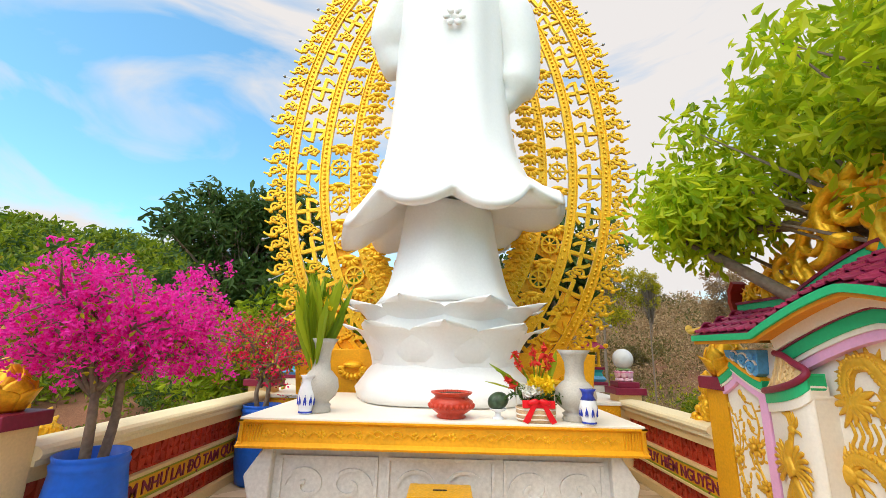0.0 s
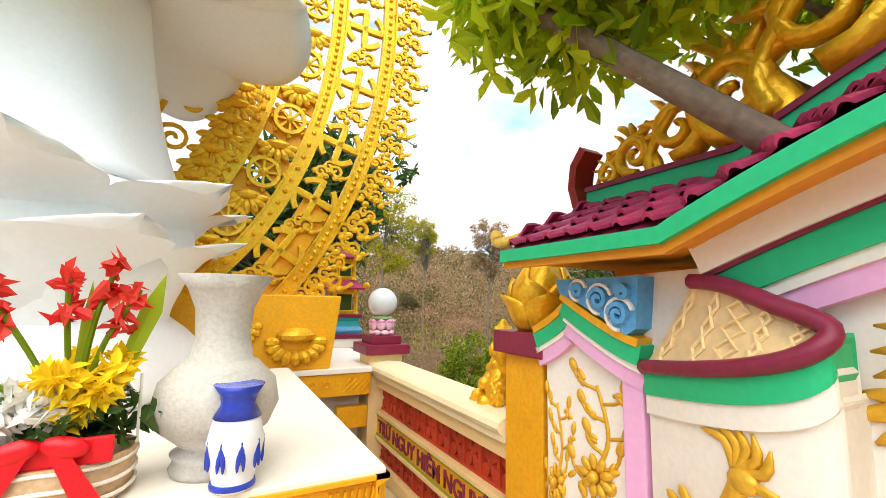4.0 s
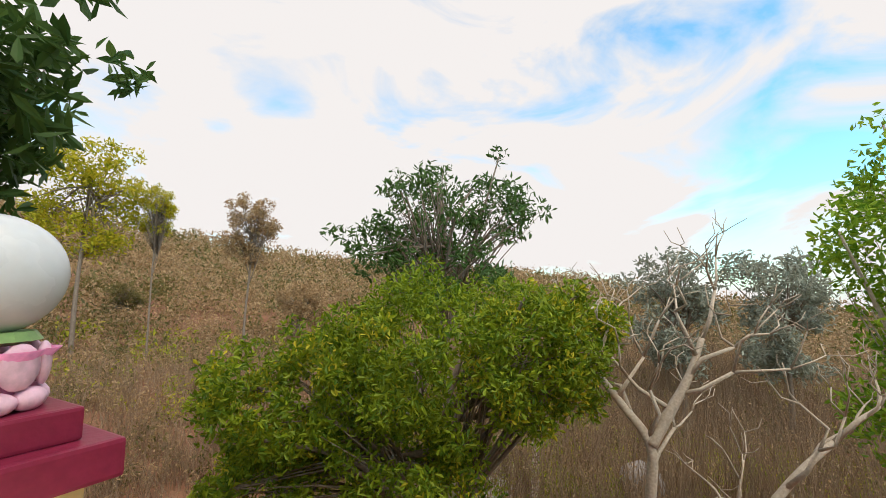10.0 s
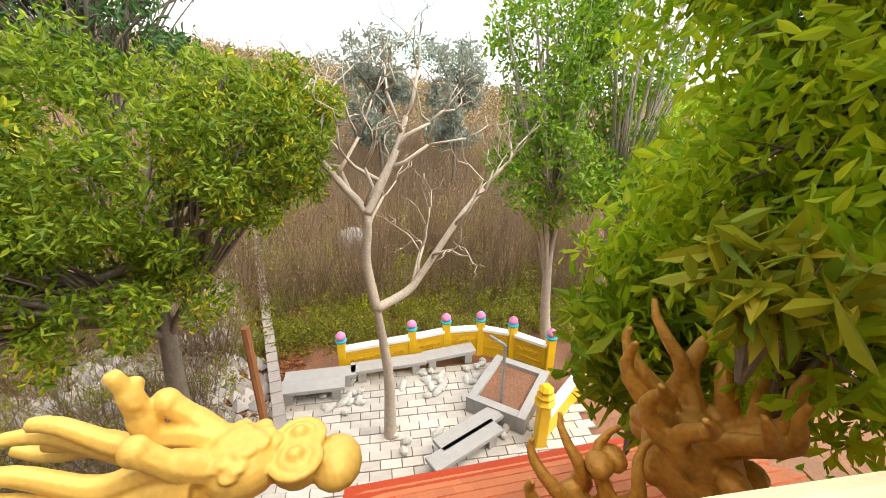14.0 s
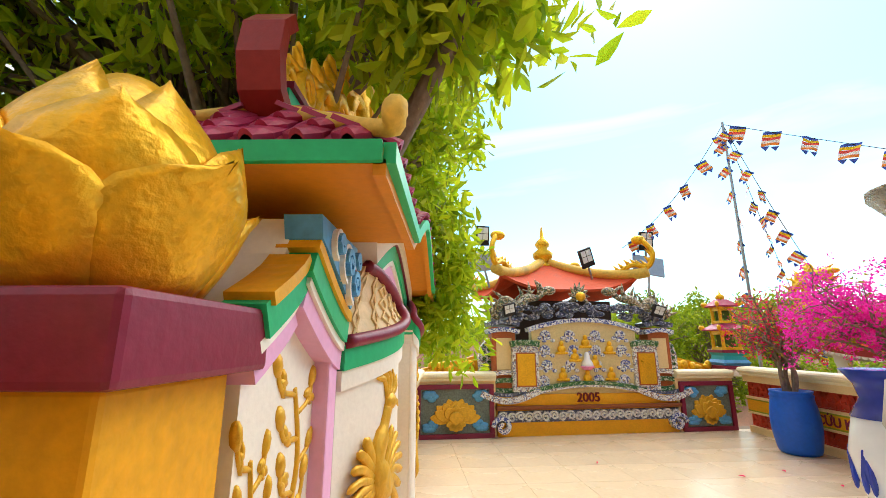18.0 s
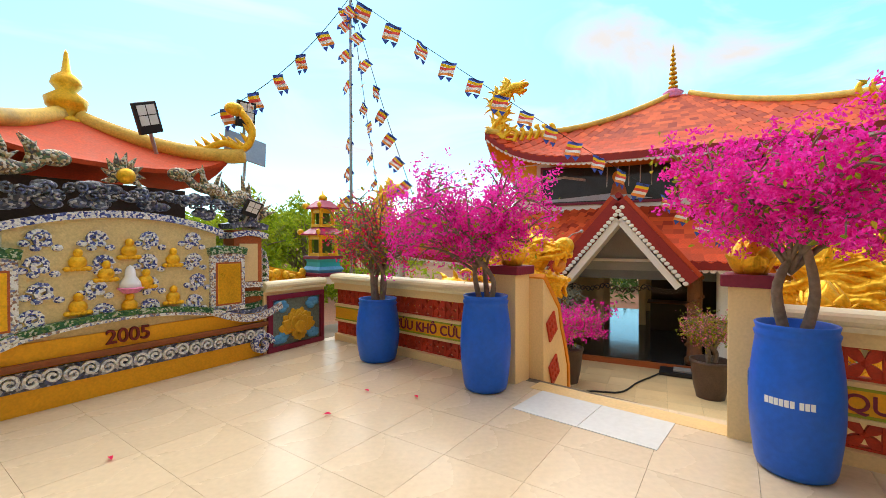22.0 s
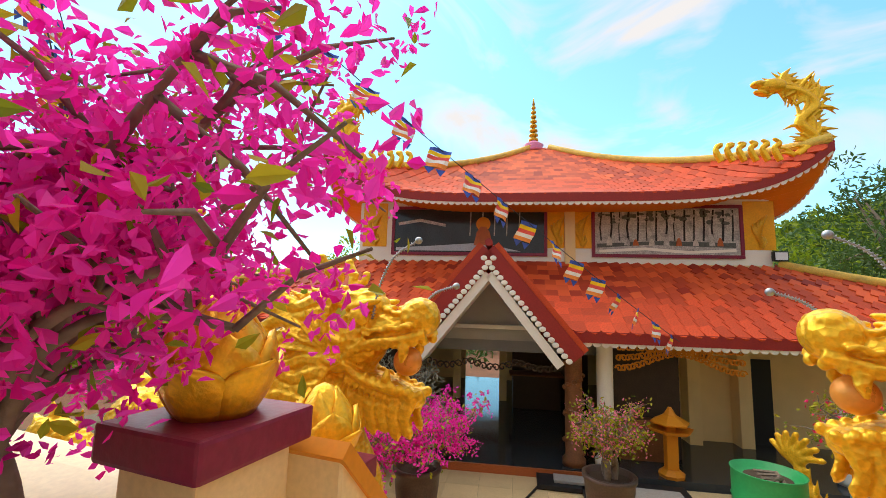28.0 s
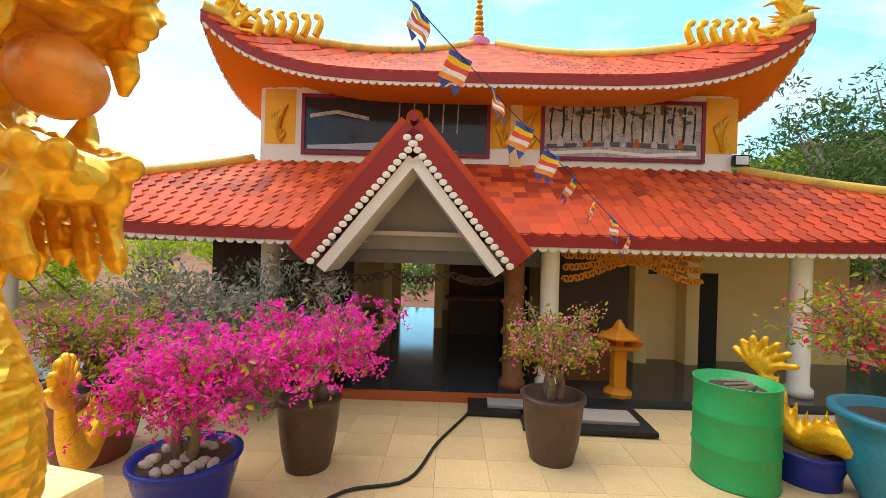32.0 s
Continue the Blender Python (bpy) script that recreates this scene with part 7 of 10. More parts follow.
def roof_tile_mesh(w=0.26, l=0.34):
    b = bmesh.new()
    pts = [(-w / 2, 0), (-w / 2, -l * 0.72), (-w * 0.25, -l * 0.94), (0, -l), (w * 0.25, -l * 0.94), (w / 2, -l * 0.72), (w / 2, 0)]
    prism(pts, 0.034, "z", 0, b)
    return mesh_of("clay_tile", b, TEMPTILE)


CLAY = roof_tile_mesh()


def curved_roof(name, half_x, v_front, v_back, ze, top_half, vt_front, vt_back, zt, lift, parent, sag=1.2, tiles=True, cut=None):
    """A hipped roof with lifted corners: four curved slopes, fascia with a scalloped trim, soffit and hip ridges."""
    th = part(name, bmesh.new(), TEMPTILE, parent, "red clay tiled hip roof")
    cx = TC
    slopes = {
        "front": ((-half_x, -v_front), (half_x, -v_front), (top_half, -vt_front), (-top_half, -vt_front)),
        "right": ((half_x, -v_front), (half_x, -v_back), (top_half, -vt_back), (top_half, -vt_front)),
        "back": ((half_x, -v_back), (-half_x, -v_back), (-top_half, -vt_back), (top_half, -vt_back)),
        "left": ((-half_x, -v_back), (-half_x, -v_front), (-top_half, -vt_front), (-top_half, -vt_back)),
    }

    def at(c, u, t):
        a, b_, c2, d = [Vector(q) for q in c]
        p = a.lerp(b_, u).lerp(d.lerp(c2, u), t)
        z = ze + (zt - ze) * t ** sag + lift * abs(2 * u - 1) ** 5.0 * (1 - t) ** 2.0
        return Vector((cx + p.x, p.y, z))

    for nm, c in slopes.items():
        b = bmesh.new()
        N, M = 12, 96
        rows = [[b.verts.new(at(c, j / M, i / N)) for j in range(M + 1)] for i in range(N + 1)]
        for i in range(N):
            for j in range(M):
                if cut and cut((rows[i][j].co + rows[i + 1][j + 1].co) / 2):
                    continue
                b.faces.new((rows[i][j], rows[i][j + 1], rows[i + 1][j + 1], rows[i + 1][j]))
        solid(part("slope", b, TEMPTILE, th), 0.06)
        # fascia, scallops and soffit
        e = [at(c, j / 40, 0) for j in range(41)]
        fb, sb, wb = bmesh.new(), bmesh.new(), bmesh.new()
        mid = Vector((cx, -(v_front + v_back) / 2, ze))
        for j in range(40):
            p, q = e[j], e[j + 1]
            if cut and cut((p + q) / 2):
                continue
            out = (q - p).cross(Vector((0, 0, 1))).normalized() * 0.012
            o2 = out * 3
            for bm_, z0, z1, o_ in ((fb, 0.05, -0.16, out), (wb, -0.16, -0.20, out * 0.5)):
                v = [bm_.verts.new(x) for x in (p + o_ + Vector((0, 0, z0)), q + o_ + Vector((0, 0, z0)), q + o_ + Vector((0, 0, z1)), p + o_ + Vector((0, 0, z1)))]
                bm_.faces.new(v)
        solid(part("fascia", fb, DARKRED, th, "dark red fascia board"), 0.03)
        sc = bmesh.new()
        length = sum((e[j + 1] - e[j]).length for j in range(40))
        ns = int(length / 0.16)
        for k in range(ns):
            p = at(c, (k + 0.5) / ns, 0)
            if cut and cut(p):
                continue
            d = (at(c, min(1, (k + 0.9) / ns), 0) - at(c, max(0, (k + 0.1) / ns), 0)).normalized()
            nn = d.cross(Vector((0, 0, 1))).normalized() * 0.016
            v = [sc.verts.new(p + nn + d * x + Vector((0, 0, z))) for x, z in ((-0.08, -0.15), (-0.07, -0.20), (-0.03, -0.235), (0.03, -0.235), (0.07, -0.20), (0.08, -0.15))]
            sc.faces.new(v)
        solid(part("scalloped_trim", sc, WALLW, th, "weathered white scalloped trim"), 0.02)
        so = bmesh.new()
        for j in range(40):
            p, q = e[j], e[j + 1]
            if cut and cut((p + q) / 2):
                continue
            k = 0.62
            pi = Vector((cx + (p.x - cx) * k, mid.y + (p.y - mid.y) * k, ze - 0.10))
            qi = Vector((cx + (q.x - cx) * k, mid.y + (q.y - mid.y) * k, ze - 0.10))
            v = [so.verts.new(x) for x in (p - Vector((0, 0, 0.14)), q - Vector((0, 0, 0.14)), qi, pi)]
            so.faces.new(v)
        solid(part("soffit", so, ORANGE if lift > 0.6 else WALLW, th), 0.03)
        hp = [at(c, 0, t) + Vector((0, 0, 0.1)) for t in np.linspace(0, 1, 16)]
        part("hip_ridge", tube(hp, [0.13] * 16, 8, None, True, 0.9), RIDGE, th, "weathered yellow painted hip ridge", True)
        if tiles and nm in ("front", "right", "left"):
            cnt = 0
            rows_n = int(((at(c, 0.5, 1) - at(c, 0.5, 0)).length) / 0.24)
            joined = bmesh.new()
            for i in range(rows_n):
                t = i / rows_n
                wlen = (at(c, 1, t) - at(c, 0, t)).length
                m = int(wlen / 0.262)
                for k in range(m):
                    u = (k + 0.5 + 0.5 * (i % 2) * (1 if k < m - 1 else 0)) / m
                    p = at(c, u, t)
                    if cut and cut(at(c, u, min(1, t + 0.06))):
                        continue
                    up = (at(c, u, min(1, t + 0.05)) - p).normalized()
                    al = (at(c, min(1, u + 0.02), t) - at(c, max(0, u - 0.02), t)).normalized()
                    nn = al.cross(up).normalized()
                    al = up.cross(nn)
                    mm = Matrix((al, up, nn)).transposed().to_4x4()
                    mm.translation = p + up * 0.30 + nn * 0.055
                    mm = mm @ pose(0, 0, 0, 6.5, 0, 0)
                    if nm == "front" and cnt < 300 and tiles == 2:
                        o = new("clay_tile", CLAY)
                        o.parent = th
                        o.matrix_basis = mm
                        cnt += 1
                    else:
                        tmp = bmesh.new()
                        tmp.from_mesh(CLAY)
                        tmp.transform(mm)
                        TILE_ACC.append(([tuple(v_.co) for v_ in tmp.verts], [[v_.index for v_ in f_.verts] for f_ in tmp.faces]))
                        tmp.free()
            vs, fs = [], []
            for cv, cf in TILE_ACC:
                k0 = len(vs)
                vs += cv
                fs += [[i_ + k0 for i_ in f_] for f_ in cf]
            TILE_ACC.clear()
            if vs:
                me = bpy.data.meshes.new("clay_tiles")
                me.from_pydata(vs, [], fs)
                me.materials.append(TEMPTILE_I)
                o = new("clay_tiles", me)
                o.parent = th
                o["kind"] = "stuff"
            joined.free()
    return th, at, slopes


TILE_ACC = []
TEMPTILE_I = leaf_mat("clay_tile_islands", (0.30, 0.025, 0.010), (0.78, 0.12, 0.028), 0.6, 0.0)
up_roof, up_at, up_sl = curved_roof("upper_roof", 5.75, 1.25, -8.2, 4.08, 0.35, -3.6, -4.0, 6.95, 1.1, temple, 1.25, 2)
lo_roof, lo_at, lo_sl = curved_roof("lower_roof", 9.6, 2.55, -10.5, 1.02, 5.25, 0.02, -7.4, 2.55, 0.55, temple, 1.0, 2, lambda p: p.y < -0.4 and abs(p.x - 2.62) < 1.5 and p.z < 2.45 - abs(p.x - 2.62) * 1.19)
# upper storey walls with two long painted panels
part("upper_wall", box(TC - 5.15, 0.0, 2.3, TC + 5.15, 7.4, 4.25), WALLW, temple, "white and ochre upper wall")
part("wall_band", box(TC - 5.18, -0.03, 2.30, TC + 5.18, 0.0, 2.62, 0.004), CREAM, temple)
for xa, xb, mt, lb in ((-0.05, 3.92, CLEARD, "long dark painted panel with a low horizon"), (5.18, 8.55, PAINTG, "grey painted landscape panel with trees")):
    pn = part("painted_panel", box(xa, -0.035, 2.86, xb, -0.005, 4.02), mt, temple, lb)
    fr = bmesh.new()
    for a in ((xa - 0.08, 2.78, xb + 0.08, 2.86), (xa - 0.08, 4.02, xb + 0.08, 4.10), (xa - 0.08, 2.86, xa, 4.02), (xb, 2.86, xb + 0.08, 4.02)):
        box(a[0], -0.07, a[1], a[2], -0.003, a[3], 0.01, fr)
    part("frame", fr, MAROON, pn, "maroon frame")
    rg = random.Random(int(xa * 10))
    if xa < 1:
        part("painted_water", prism([(xa + 0.05, 2.9), (xb - 0.6, 2.9), (xb - 1.6, 3.12), (xa + 0.9, 3.02), (xa + 0.05, 2.98)], 0.006, "y", -0.041), mat("pale_water", (0.42, 0.45, 0.5), 0.4, 0, 0.2, 3, 0, 30), pn)
        part("painted_cloud", strip([(xa + 0.1, 3.62), (xa + 0.7, 3.72), (xa + 1.4, 3.58)], 0.08, 0.006, "y", -0.041), PAINTG, pn)
        part("painted_halo", prism([(2.35 + 0.19 * math.cos(q), 3.62 + 0.19 * math.sin(q)) for q in np.linspace(0, 2 * math.pi, 20)[:-1]], 0.006, "y", -0.042), ORANGE, pn)
        part("painted_robe", prism([(2.1, 3.05), (2.6, 3.05), (2.52, 3.4), (2.42, 3.55), (2.28, 3.55), (2.18, 3.4)], 0.006, "y", -0.047), BRICKM, pn)
        for k in range(5):
            part("painted_trunk", strip([(2.0 + 0.32 * k, 3.3), (2.02 + 0.32 * k, 4.0)], 0.03, 0.006, "y", -0.04), PAINTG, pn)
    else:
        for k in range(15):
            x = xa + 0.15 + 3.05 * k / 14
            part("painted_trunk", strip([(x, 3.2), (x + 0.05 * rg.uniform(-1, 1), 3.55), (x + 0.03, 3.98)], 0.02 + 0.03 * rg.random(), 0.006, "y", -0.041), BLACK, pn)
            cr = bmesh.new()
            for q in range(6):
                ball((x + rg.gauss(0, 0.09), -0.036, 3.82 + rg.gauss(0, 0.09)), (0.05 + 0.06 * rg.random(), 0.006, 0.03 + 0.04 * rg.random()), cr, 7, 5)
            part("painted_crown", cr, (PAINTG, PAINTD)[k % 2], pn)
        for k in range(9):
            x, h = xa + 0.4 + 2.6 * k / 8 + rg.uniform(-0.08, 0.08), rg.uniform(0.14, 0.3)
            part("painted_figure", prism([(x - 0.07, 3.08), (x + 0.07, 3.08), (x + 0.06, 3.08 + h * 0.5), (x + 0.02, 3.08 + h), (x - 0.02, 3.08 + h), (x - 0.06, 3.08 + h * 0.5)], 0.006, "y", -0.043), (LIGHTP, PAINTG, BRICKM)[k % 3], pn)
        part("painted_bank", prism([(xa + 0.05, 3.02), (xa + 1.3, 3.10), (xb - 0.1, 3.04), (xb - 0.1, 3.16), (xa + 1.6, 3.2), (xa + 0.05, 3.12)], 0.004, "y", -0.039), PAINTD, pn)
        part("painted_stream", strip([(xa + 0.1, 2.93), (xa + 1.2, 3.0), (xa + 2.2, 2.92), (xb - 0.1, 2.98)], 0.07, 0.006, "y", -0.041), WALLW, pn)
for x in (-0.62, 4.28, 4.85, 9.0):
    g = bmesh.new()
    for k in range(9):
        a = math.radians(20 + 17 * k)
        tube([(x, -0.03, 3.05 + 0.06 * k), (x + 0.14 * math.cos(a * 2), -0.03, 3.2 + 0.07 * k), (x + 0.2 * math.cos(a * 2 + 0.4), -0.03, 3.34 + 0.065 * k)], [0.06, 0.045, 0.008], 6, g)
    part("wall_flame_relief", g, GOLDR, temple, "gold flame relief", True)
    part("ochre_upper", box(x - 0.34, -0.012, 3.0, x + 0.34, 0.0, 4.2), OCHRE, temple)
for x in (4.56,):
    part("pilaster", box(x - 0.13, -0.10, 2.4, x + 0.13, 0.0, 4.2, 0.01), CREAM, temple)
# roof ornaments
fin = part("finial", lathe([(0.34, 0), (0.4, 0.08), (0.3, 0.16), (0.36, 0.26), (0.2, 0.36), (0.12, 0.42)], 20, None, (TC - 0.2, 3.8, 6.95)), PINKL, temple, "pink lotus base of the spire", True)
sp = bmesh.new()
for k in range(8):
    r = 0.17 - 0.013 * k
    lathe([(r * 0.45, 0), (r, 0.03), (r, 0.09), (r * 0.45, 0.12), (r * 0.4, 0.17)], 14, sp, (TC - 0.2, 3.8, 7.36 + 0.175 * k))
lathe([(0.05, 0), (0.03, 0.15), (0.0, 0.3)], 10, sp, (TC - 0.2, 3.8, 8.75))
part("spire", sp, GOLDR, temple, "ringed bronze spire", True)


def roof_dragon(s, parent, p0, size, name="roof_dragon"):
    """A gold openwork dragon rearing on a roof corner, looking inward along x. One shape."""
    b = bmesh.new()
    path = [(0, 0, 0), (-0.35, 0, 0.35), (-0.1, 0, 0.7), (-0.4, 0, 1.05), (-0.15, 0, 1.35), (0.25, 0, 1.45)]
    pts = catmull([(s * -x * 1.0, y, z) for x, y, z in path], 6)
    n = len(pts)
    join_bm(b, tube(pts, [0.10 - 0.04 * abs(i / n - 0.4) for i in range(n)], 10))
    rg = random.Random(11)
    for i in range(0, n, 1):
        p = pts[i]
        for k in range(3):
            a = rg.random() * 6.28
            e = p + Vector((0.42 * math.cos(a), rg.uniform(-0.08, 0.08), 0.42 * math.sin(a)))
            mid = p.lerp(e, 0.6) + Vector((0.06, 0, 0.08))
            join_bm(b, tube([p, mid, e + Vector((0.05, 0, 0.06))], [0.045, 0.034, 0.010], 6))
    h = pts[-1]
    join_bm(b, ball(h + Vector((-s * 0.1, 0, 0.05)), (0.28, 0.15, 0.16), None, 10, 8))
    join_bm(b, ball(h + Vector((-s * 0.36, 0, 0.1)), (0.16, 0.12, 0.08), None, 10, 8))
    join_bm(b, ball(h + Vector((-s * 0.32, 0, -0.1)), (0.16, 0.1, 0.05), None, 10, 8, (0, s * 20, 0)))
    for k in range(9):
        a = math.radians(30 + 25 * k)
        e = h + Vector((s * (0.1 + 0.35 * abs(math.sin(a))), 0, 0.4 * math.cos(a) + 0.1))
        join_bm(b, tube([h, h.lerp(e, 0.5) + Vector((0, 0, 0.08)), e], [0.08, 0.06, 0.01], 6))
    for k in range(6):
        x = -s * (0.3 + 0.22 * k)
        join_bm(b, tube(catmull([(x, 0, -0.1), (x - s * 0.1, 0, 0.16), (x + s * 0.02, 0, 0.28), (x - s * 0.12, 0, 0.38 - 0.03 * k)], 4), [0.07] * 4 + [0.06] * 4 + [0.04] * 4 + [0.01], 6))
    b.transform(Matrix.Diagonal((size, size, size, 1)))
    o = obj(name, b, GOLD, None, "", True)
    m = o.modifiers.new("merge", "REMESH")
    m.mode, m.voxel_size, m.use_smooth_shade = "VOXEL", 0.016, True
    o.matrix_basis = TEMPLE @ Matrix.Translation(p0)
    tagged(o, "gold openwork dragon rearing on the roof corner", "roof dragon", "roof dragons")
    return o


for s in (-1, 1):
    roof_dragon(s, temple, up_at(up_sl["front"], 0.035 if s < 0 else 0.965, 0.03) + Vector((0, 0.1, 0.15)), 1.1)
roof_dragon(-1, temple, lo_at(lo_sl["front"], 0.02, 0.05) + Vector((0, 0.1, 0.1)), 1.2)
# the gabled porch
GV, GX = 3.05, 2.62
pp = part("porch", bmesh.new(), DARKRED, temple, "gabled porch with red barge boards")
for s in (-1, 1):
    a, c = Vector((GX, 2.55)), Vector((GX + s * 1.62, 0.62))
    for nm, w, d, y0, mt, off in (("barge_board", 0.27, 0.06, -GV - 0.03, DARKRED, 0.0), ("porch_slope", 0.10, 3.2, -GV, TEMPTILE, 0.19)):
        t = (c - a).normalized()
        nn = Vector((-t.y, t.x)) * (1 if (Vector((-t.y, t.x)).y > 0) else -1)
        p, q = a + nn * off, c + nn * off
        part(nm, strip([(p.x, p.y), (q.x, q.y)], w, d, "y", y0), mt, pp)
    tr = bmesh.new()
    for k in range(21):
        p = a.lerp(c, (k + 0.5) / 21)
        t = (c - a).normalized()
        nn = Vector((-t.y, t.x)) * (-1 if (Vector((-t.y, t.x)).y > 0) else 1)
        q = p + nn * 0.165
        ball((q.x, -GV - 0.03, q.y), (0.062, 0.018, 0.05), tr, 8, 6)
    part("porch_trim", tr, WALLW, pp, "white scalloped trim")
    a2, c2 = Vector((GX, 2.10)), Vector((GX + s * 1.32, 0.45))
    part("gable_soffit", strip([(a2.x, a2.y), (c2.x, c2.y)], 0.16, 0.9, "y", -GV + 0.03), WALLW, pp)
part("gable_ridge", tube([(GX, -GV - 0.06, 2.70), (GX, 0.1, 2.70)], 0.075, 8), DARKRED, pp)
# Added grey panel keeps the gable from going black, in place of its ceiling.
part("gable_back", prism([(GX - 1.25, 0.75), (GX + 1.25, 0.75), (GX, 2.2)], 0.06, "y", -1.5), mat("grey_gable_fill", (0.42, 0.42, 0.40), 0.6, 0, 0.15, 4, 0.1, 40), pp)
part("hall_lintel", box(GX - 2.6, -1.40, 0.50, GX + 2.4, -1.25, 0.95), mat("faded_blue_beam", (0.26, 0.27, 0.27), 0.6, 0, 0.15, 4, 0.1, 40), temple)
# columns, walls and floor of the hall
part("hall_floor", box(TC - 8.6, -2.35, COURT_Z - 0.25, TC + 8.6, 7.2, COURT_Z + 0.13), DARKFLOOR, temple, "dark glossy tiled hall floor")
part("floor_edge", box(TC - 4.9, -2.40, COURT_Z - 0.1, TC + 0.85, -2.35, COURT_Z + 0.15), BRICKM, temple, "red tiled edge of the floor")
for x, mt, r, lb in ((-4.7, WALLW, 0.17, "white round column"), (0.05, WALLW, 0.16, "white round column"), (4.95, WALLW, 0.16, "white round column"), (9.25, WALLW, 0.16, "white round column"),
                     (4.32, WOOD, 0.17, "brown column with a carved dragon"), (1.05, WOOD, 0.15, "brown carved column")):
    v = 1.85 if mt is WALLW else 1.95
    cb = lathe([(r * 1.35, 0), (r * 1.35, 0.12), (r, 0.18), (r, 2.35), (r * 1.2, 2.42), (r * 1.2, 2.75)], 18, None, (x, -v, COURT_Z + 0.13))
    if mt is WOOD:
        for k in range(34):
            a = k * 0.75
            ball((x + r * math.cos(a), -v + r * math.sin(a), COURT_Z + 0.35 + 0.06 * k), (0.06, 0.06, 0.05), cb, 6, 5)
    part("column", cb, mt, temple, lb, True)
part("back_wall_right", box(5.6, 0.3, COURT_Z, TC + 8.0, 0.5, 2.3), CREAM, temple, "cream rear wall of the porch")
# Black plates on the solid wall paint the shade inside the vents.
for x in (6.6, 7.5):
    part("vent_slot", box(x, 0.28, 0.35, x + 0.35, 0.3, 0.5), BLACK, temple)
# Black plate on the wall; the doorway's shade is only its colour.
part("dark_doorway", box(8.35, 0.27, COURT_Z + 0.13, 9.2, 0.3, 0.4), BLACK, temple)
for x in (7.2, 8.3):
    part("wall_pier", box(x, -0.1, COURT_Z, x + 0.28, 0.3, 1.0, 0.01), CREAM, temple)
part("rear_wall", box(TC - 8.0, 6.8, COURT_Z, 1.35, 7.0, 2.2), CREAM, temple)
part("rear_wall", box(2.75, 6.8, COURT_Z, TC + 8.0, 7.0, 2.2), CREAM, temple)
part("hall_ceiling", box(TC - 8.0, -1.7, 1.0, TC + 8.0, 7.0, 1.08), WALLW, temple)
# Near-black inner walls: the dimness of the hall is painted into them.
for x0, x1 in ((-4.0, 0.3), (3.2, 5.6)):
    part("inner_wall", box(x0, 3.4, COURT_Z, x1, 3.55, 1.0), WOODSHADE, temple, "inner wall darkened for the unlit hall")
for x in (1.4, 2.9):
    part("inner_pillar", box(x - 0.12, 3.1, COURT_Z, x + 0.12, 3.35, 1.0, 0.01), CREAM, temple)
val = bmesh.new()
for k in range(24):
    x = 1.2 + 3.0 * k / 23
    strip(spiral(x, 0.34 - 0.12 * abs(math.sin(k * 0.41)), 0.09, 1.2, 1 if k % 2 else -1, 12), 0.03, 0.04, "y", -1.95, val)
part("carved_valance", val, WOODSHADE, temple, "dark carved timber valance")
val = bmesh.new()
for k in range(26):
    t = k / 25
    x = 5.25 + 2.3 * t
    h = 0.35 * abs(math.cos(math.pi * t)) ** 2 + 0.10
    for j in range(3):
        strip(spiral(x, 0.72 - h * j / 2.2, 0.08, 1.2, 1 if (k + j) % 2 else -1, 10), 0.03, 0.04, "y", -1.80, val)
part("carved_arch", val, ORANGE, temple, "orange carved timber arch")
# Dark sheet behind the arch, painted shade in place of a real opening.
part("dark_opening", box(5.2, -1.2, COURT_Z + 0.13, 6.6, -1.1, 0.75), WOODSHADE, temple)
part("altar_cabinet", box(5.3, -1.45, COURT_Z + 0.13, 6.4, -1.2, -0.75, 0.01), WOOD, temple)
incense = thing("hall_altar", tuple(tp(3.9, -2.6, COURT_Z + 0.13)), "dark carved wooden altar inside the hall", "altar table", "", "", 102.33)
part("body", box(-0.7, -0.35, 0, 0.7, 0.35, 0.95, 0.02), WOODSHADE, incense)
part("top", box(-0.8, -0.4, 0.95, 0.8, 0.4, 1.0, 0.01), WOOD, incense)
lamp_st = thing("wall_floodlight", tuple(tp(9.35, 0.06, 2.72)), "small black floodlight on the temple wall", "floodlight", "", "", 102.33)
part("housing", box(-0.16, -0.1, 0, 0.16, 0.0, 0.24, 0.01), BLACK, lamp_st)
part("lens", box(-0.13, -0.112, 0.03, 0.13, -0.1, 0.21), LAMPG, lamp_st)


# ---- barrels, pots and bougainvilleas ----
def barrel(x, y, h, r, label, rz=0.0):
    th = thing("plastic_barrel", (x, y, 0), label, "barrel", "blue plastic barrels", "", rz)
    k = r / 0.29
    prof = [(0.20 * k, 0), (0.235 * k, 0.02), (0.25 * k, 0.06)]
    for t in np.linspace(0, 1, 14):
        prof.append(((0.25 + 0.04 * math.sin(math.pi * t)) * k, 0.06 + (h - 0.16) * t))
    prof += [(0.255 * k, h - 0.085), (0.262 * k, h - 0.06), (0.245 * k, h - 0.045), (0.25 * k, h - 0.03), (0.258 * k, h - 0.005), (0.25 * k, h), (0.235 * k, h - 0.005), (0.23 * k, h - 0.1), (0.0, h - 0.11)]
    part("body", lathe(prof, 40), BARREL, th, "", True)
    part("soil", lathe([(0.225 * k, h - 0.105), (0.12 * k, h - 0.085), (0, h - 0.08)], 20), EARTH, th)
    return th


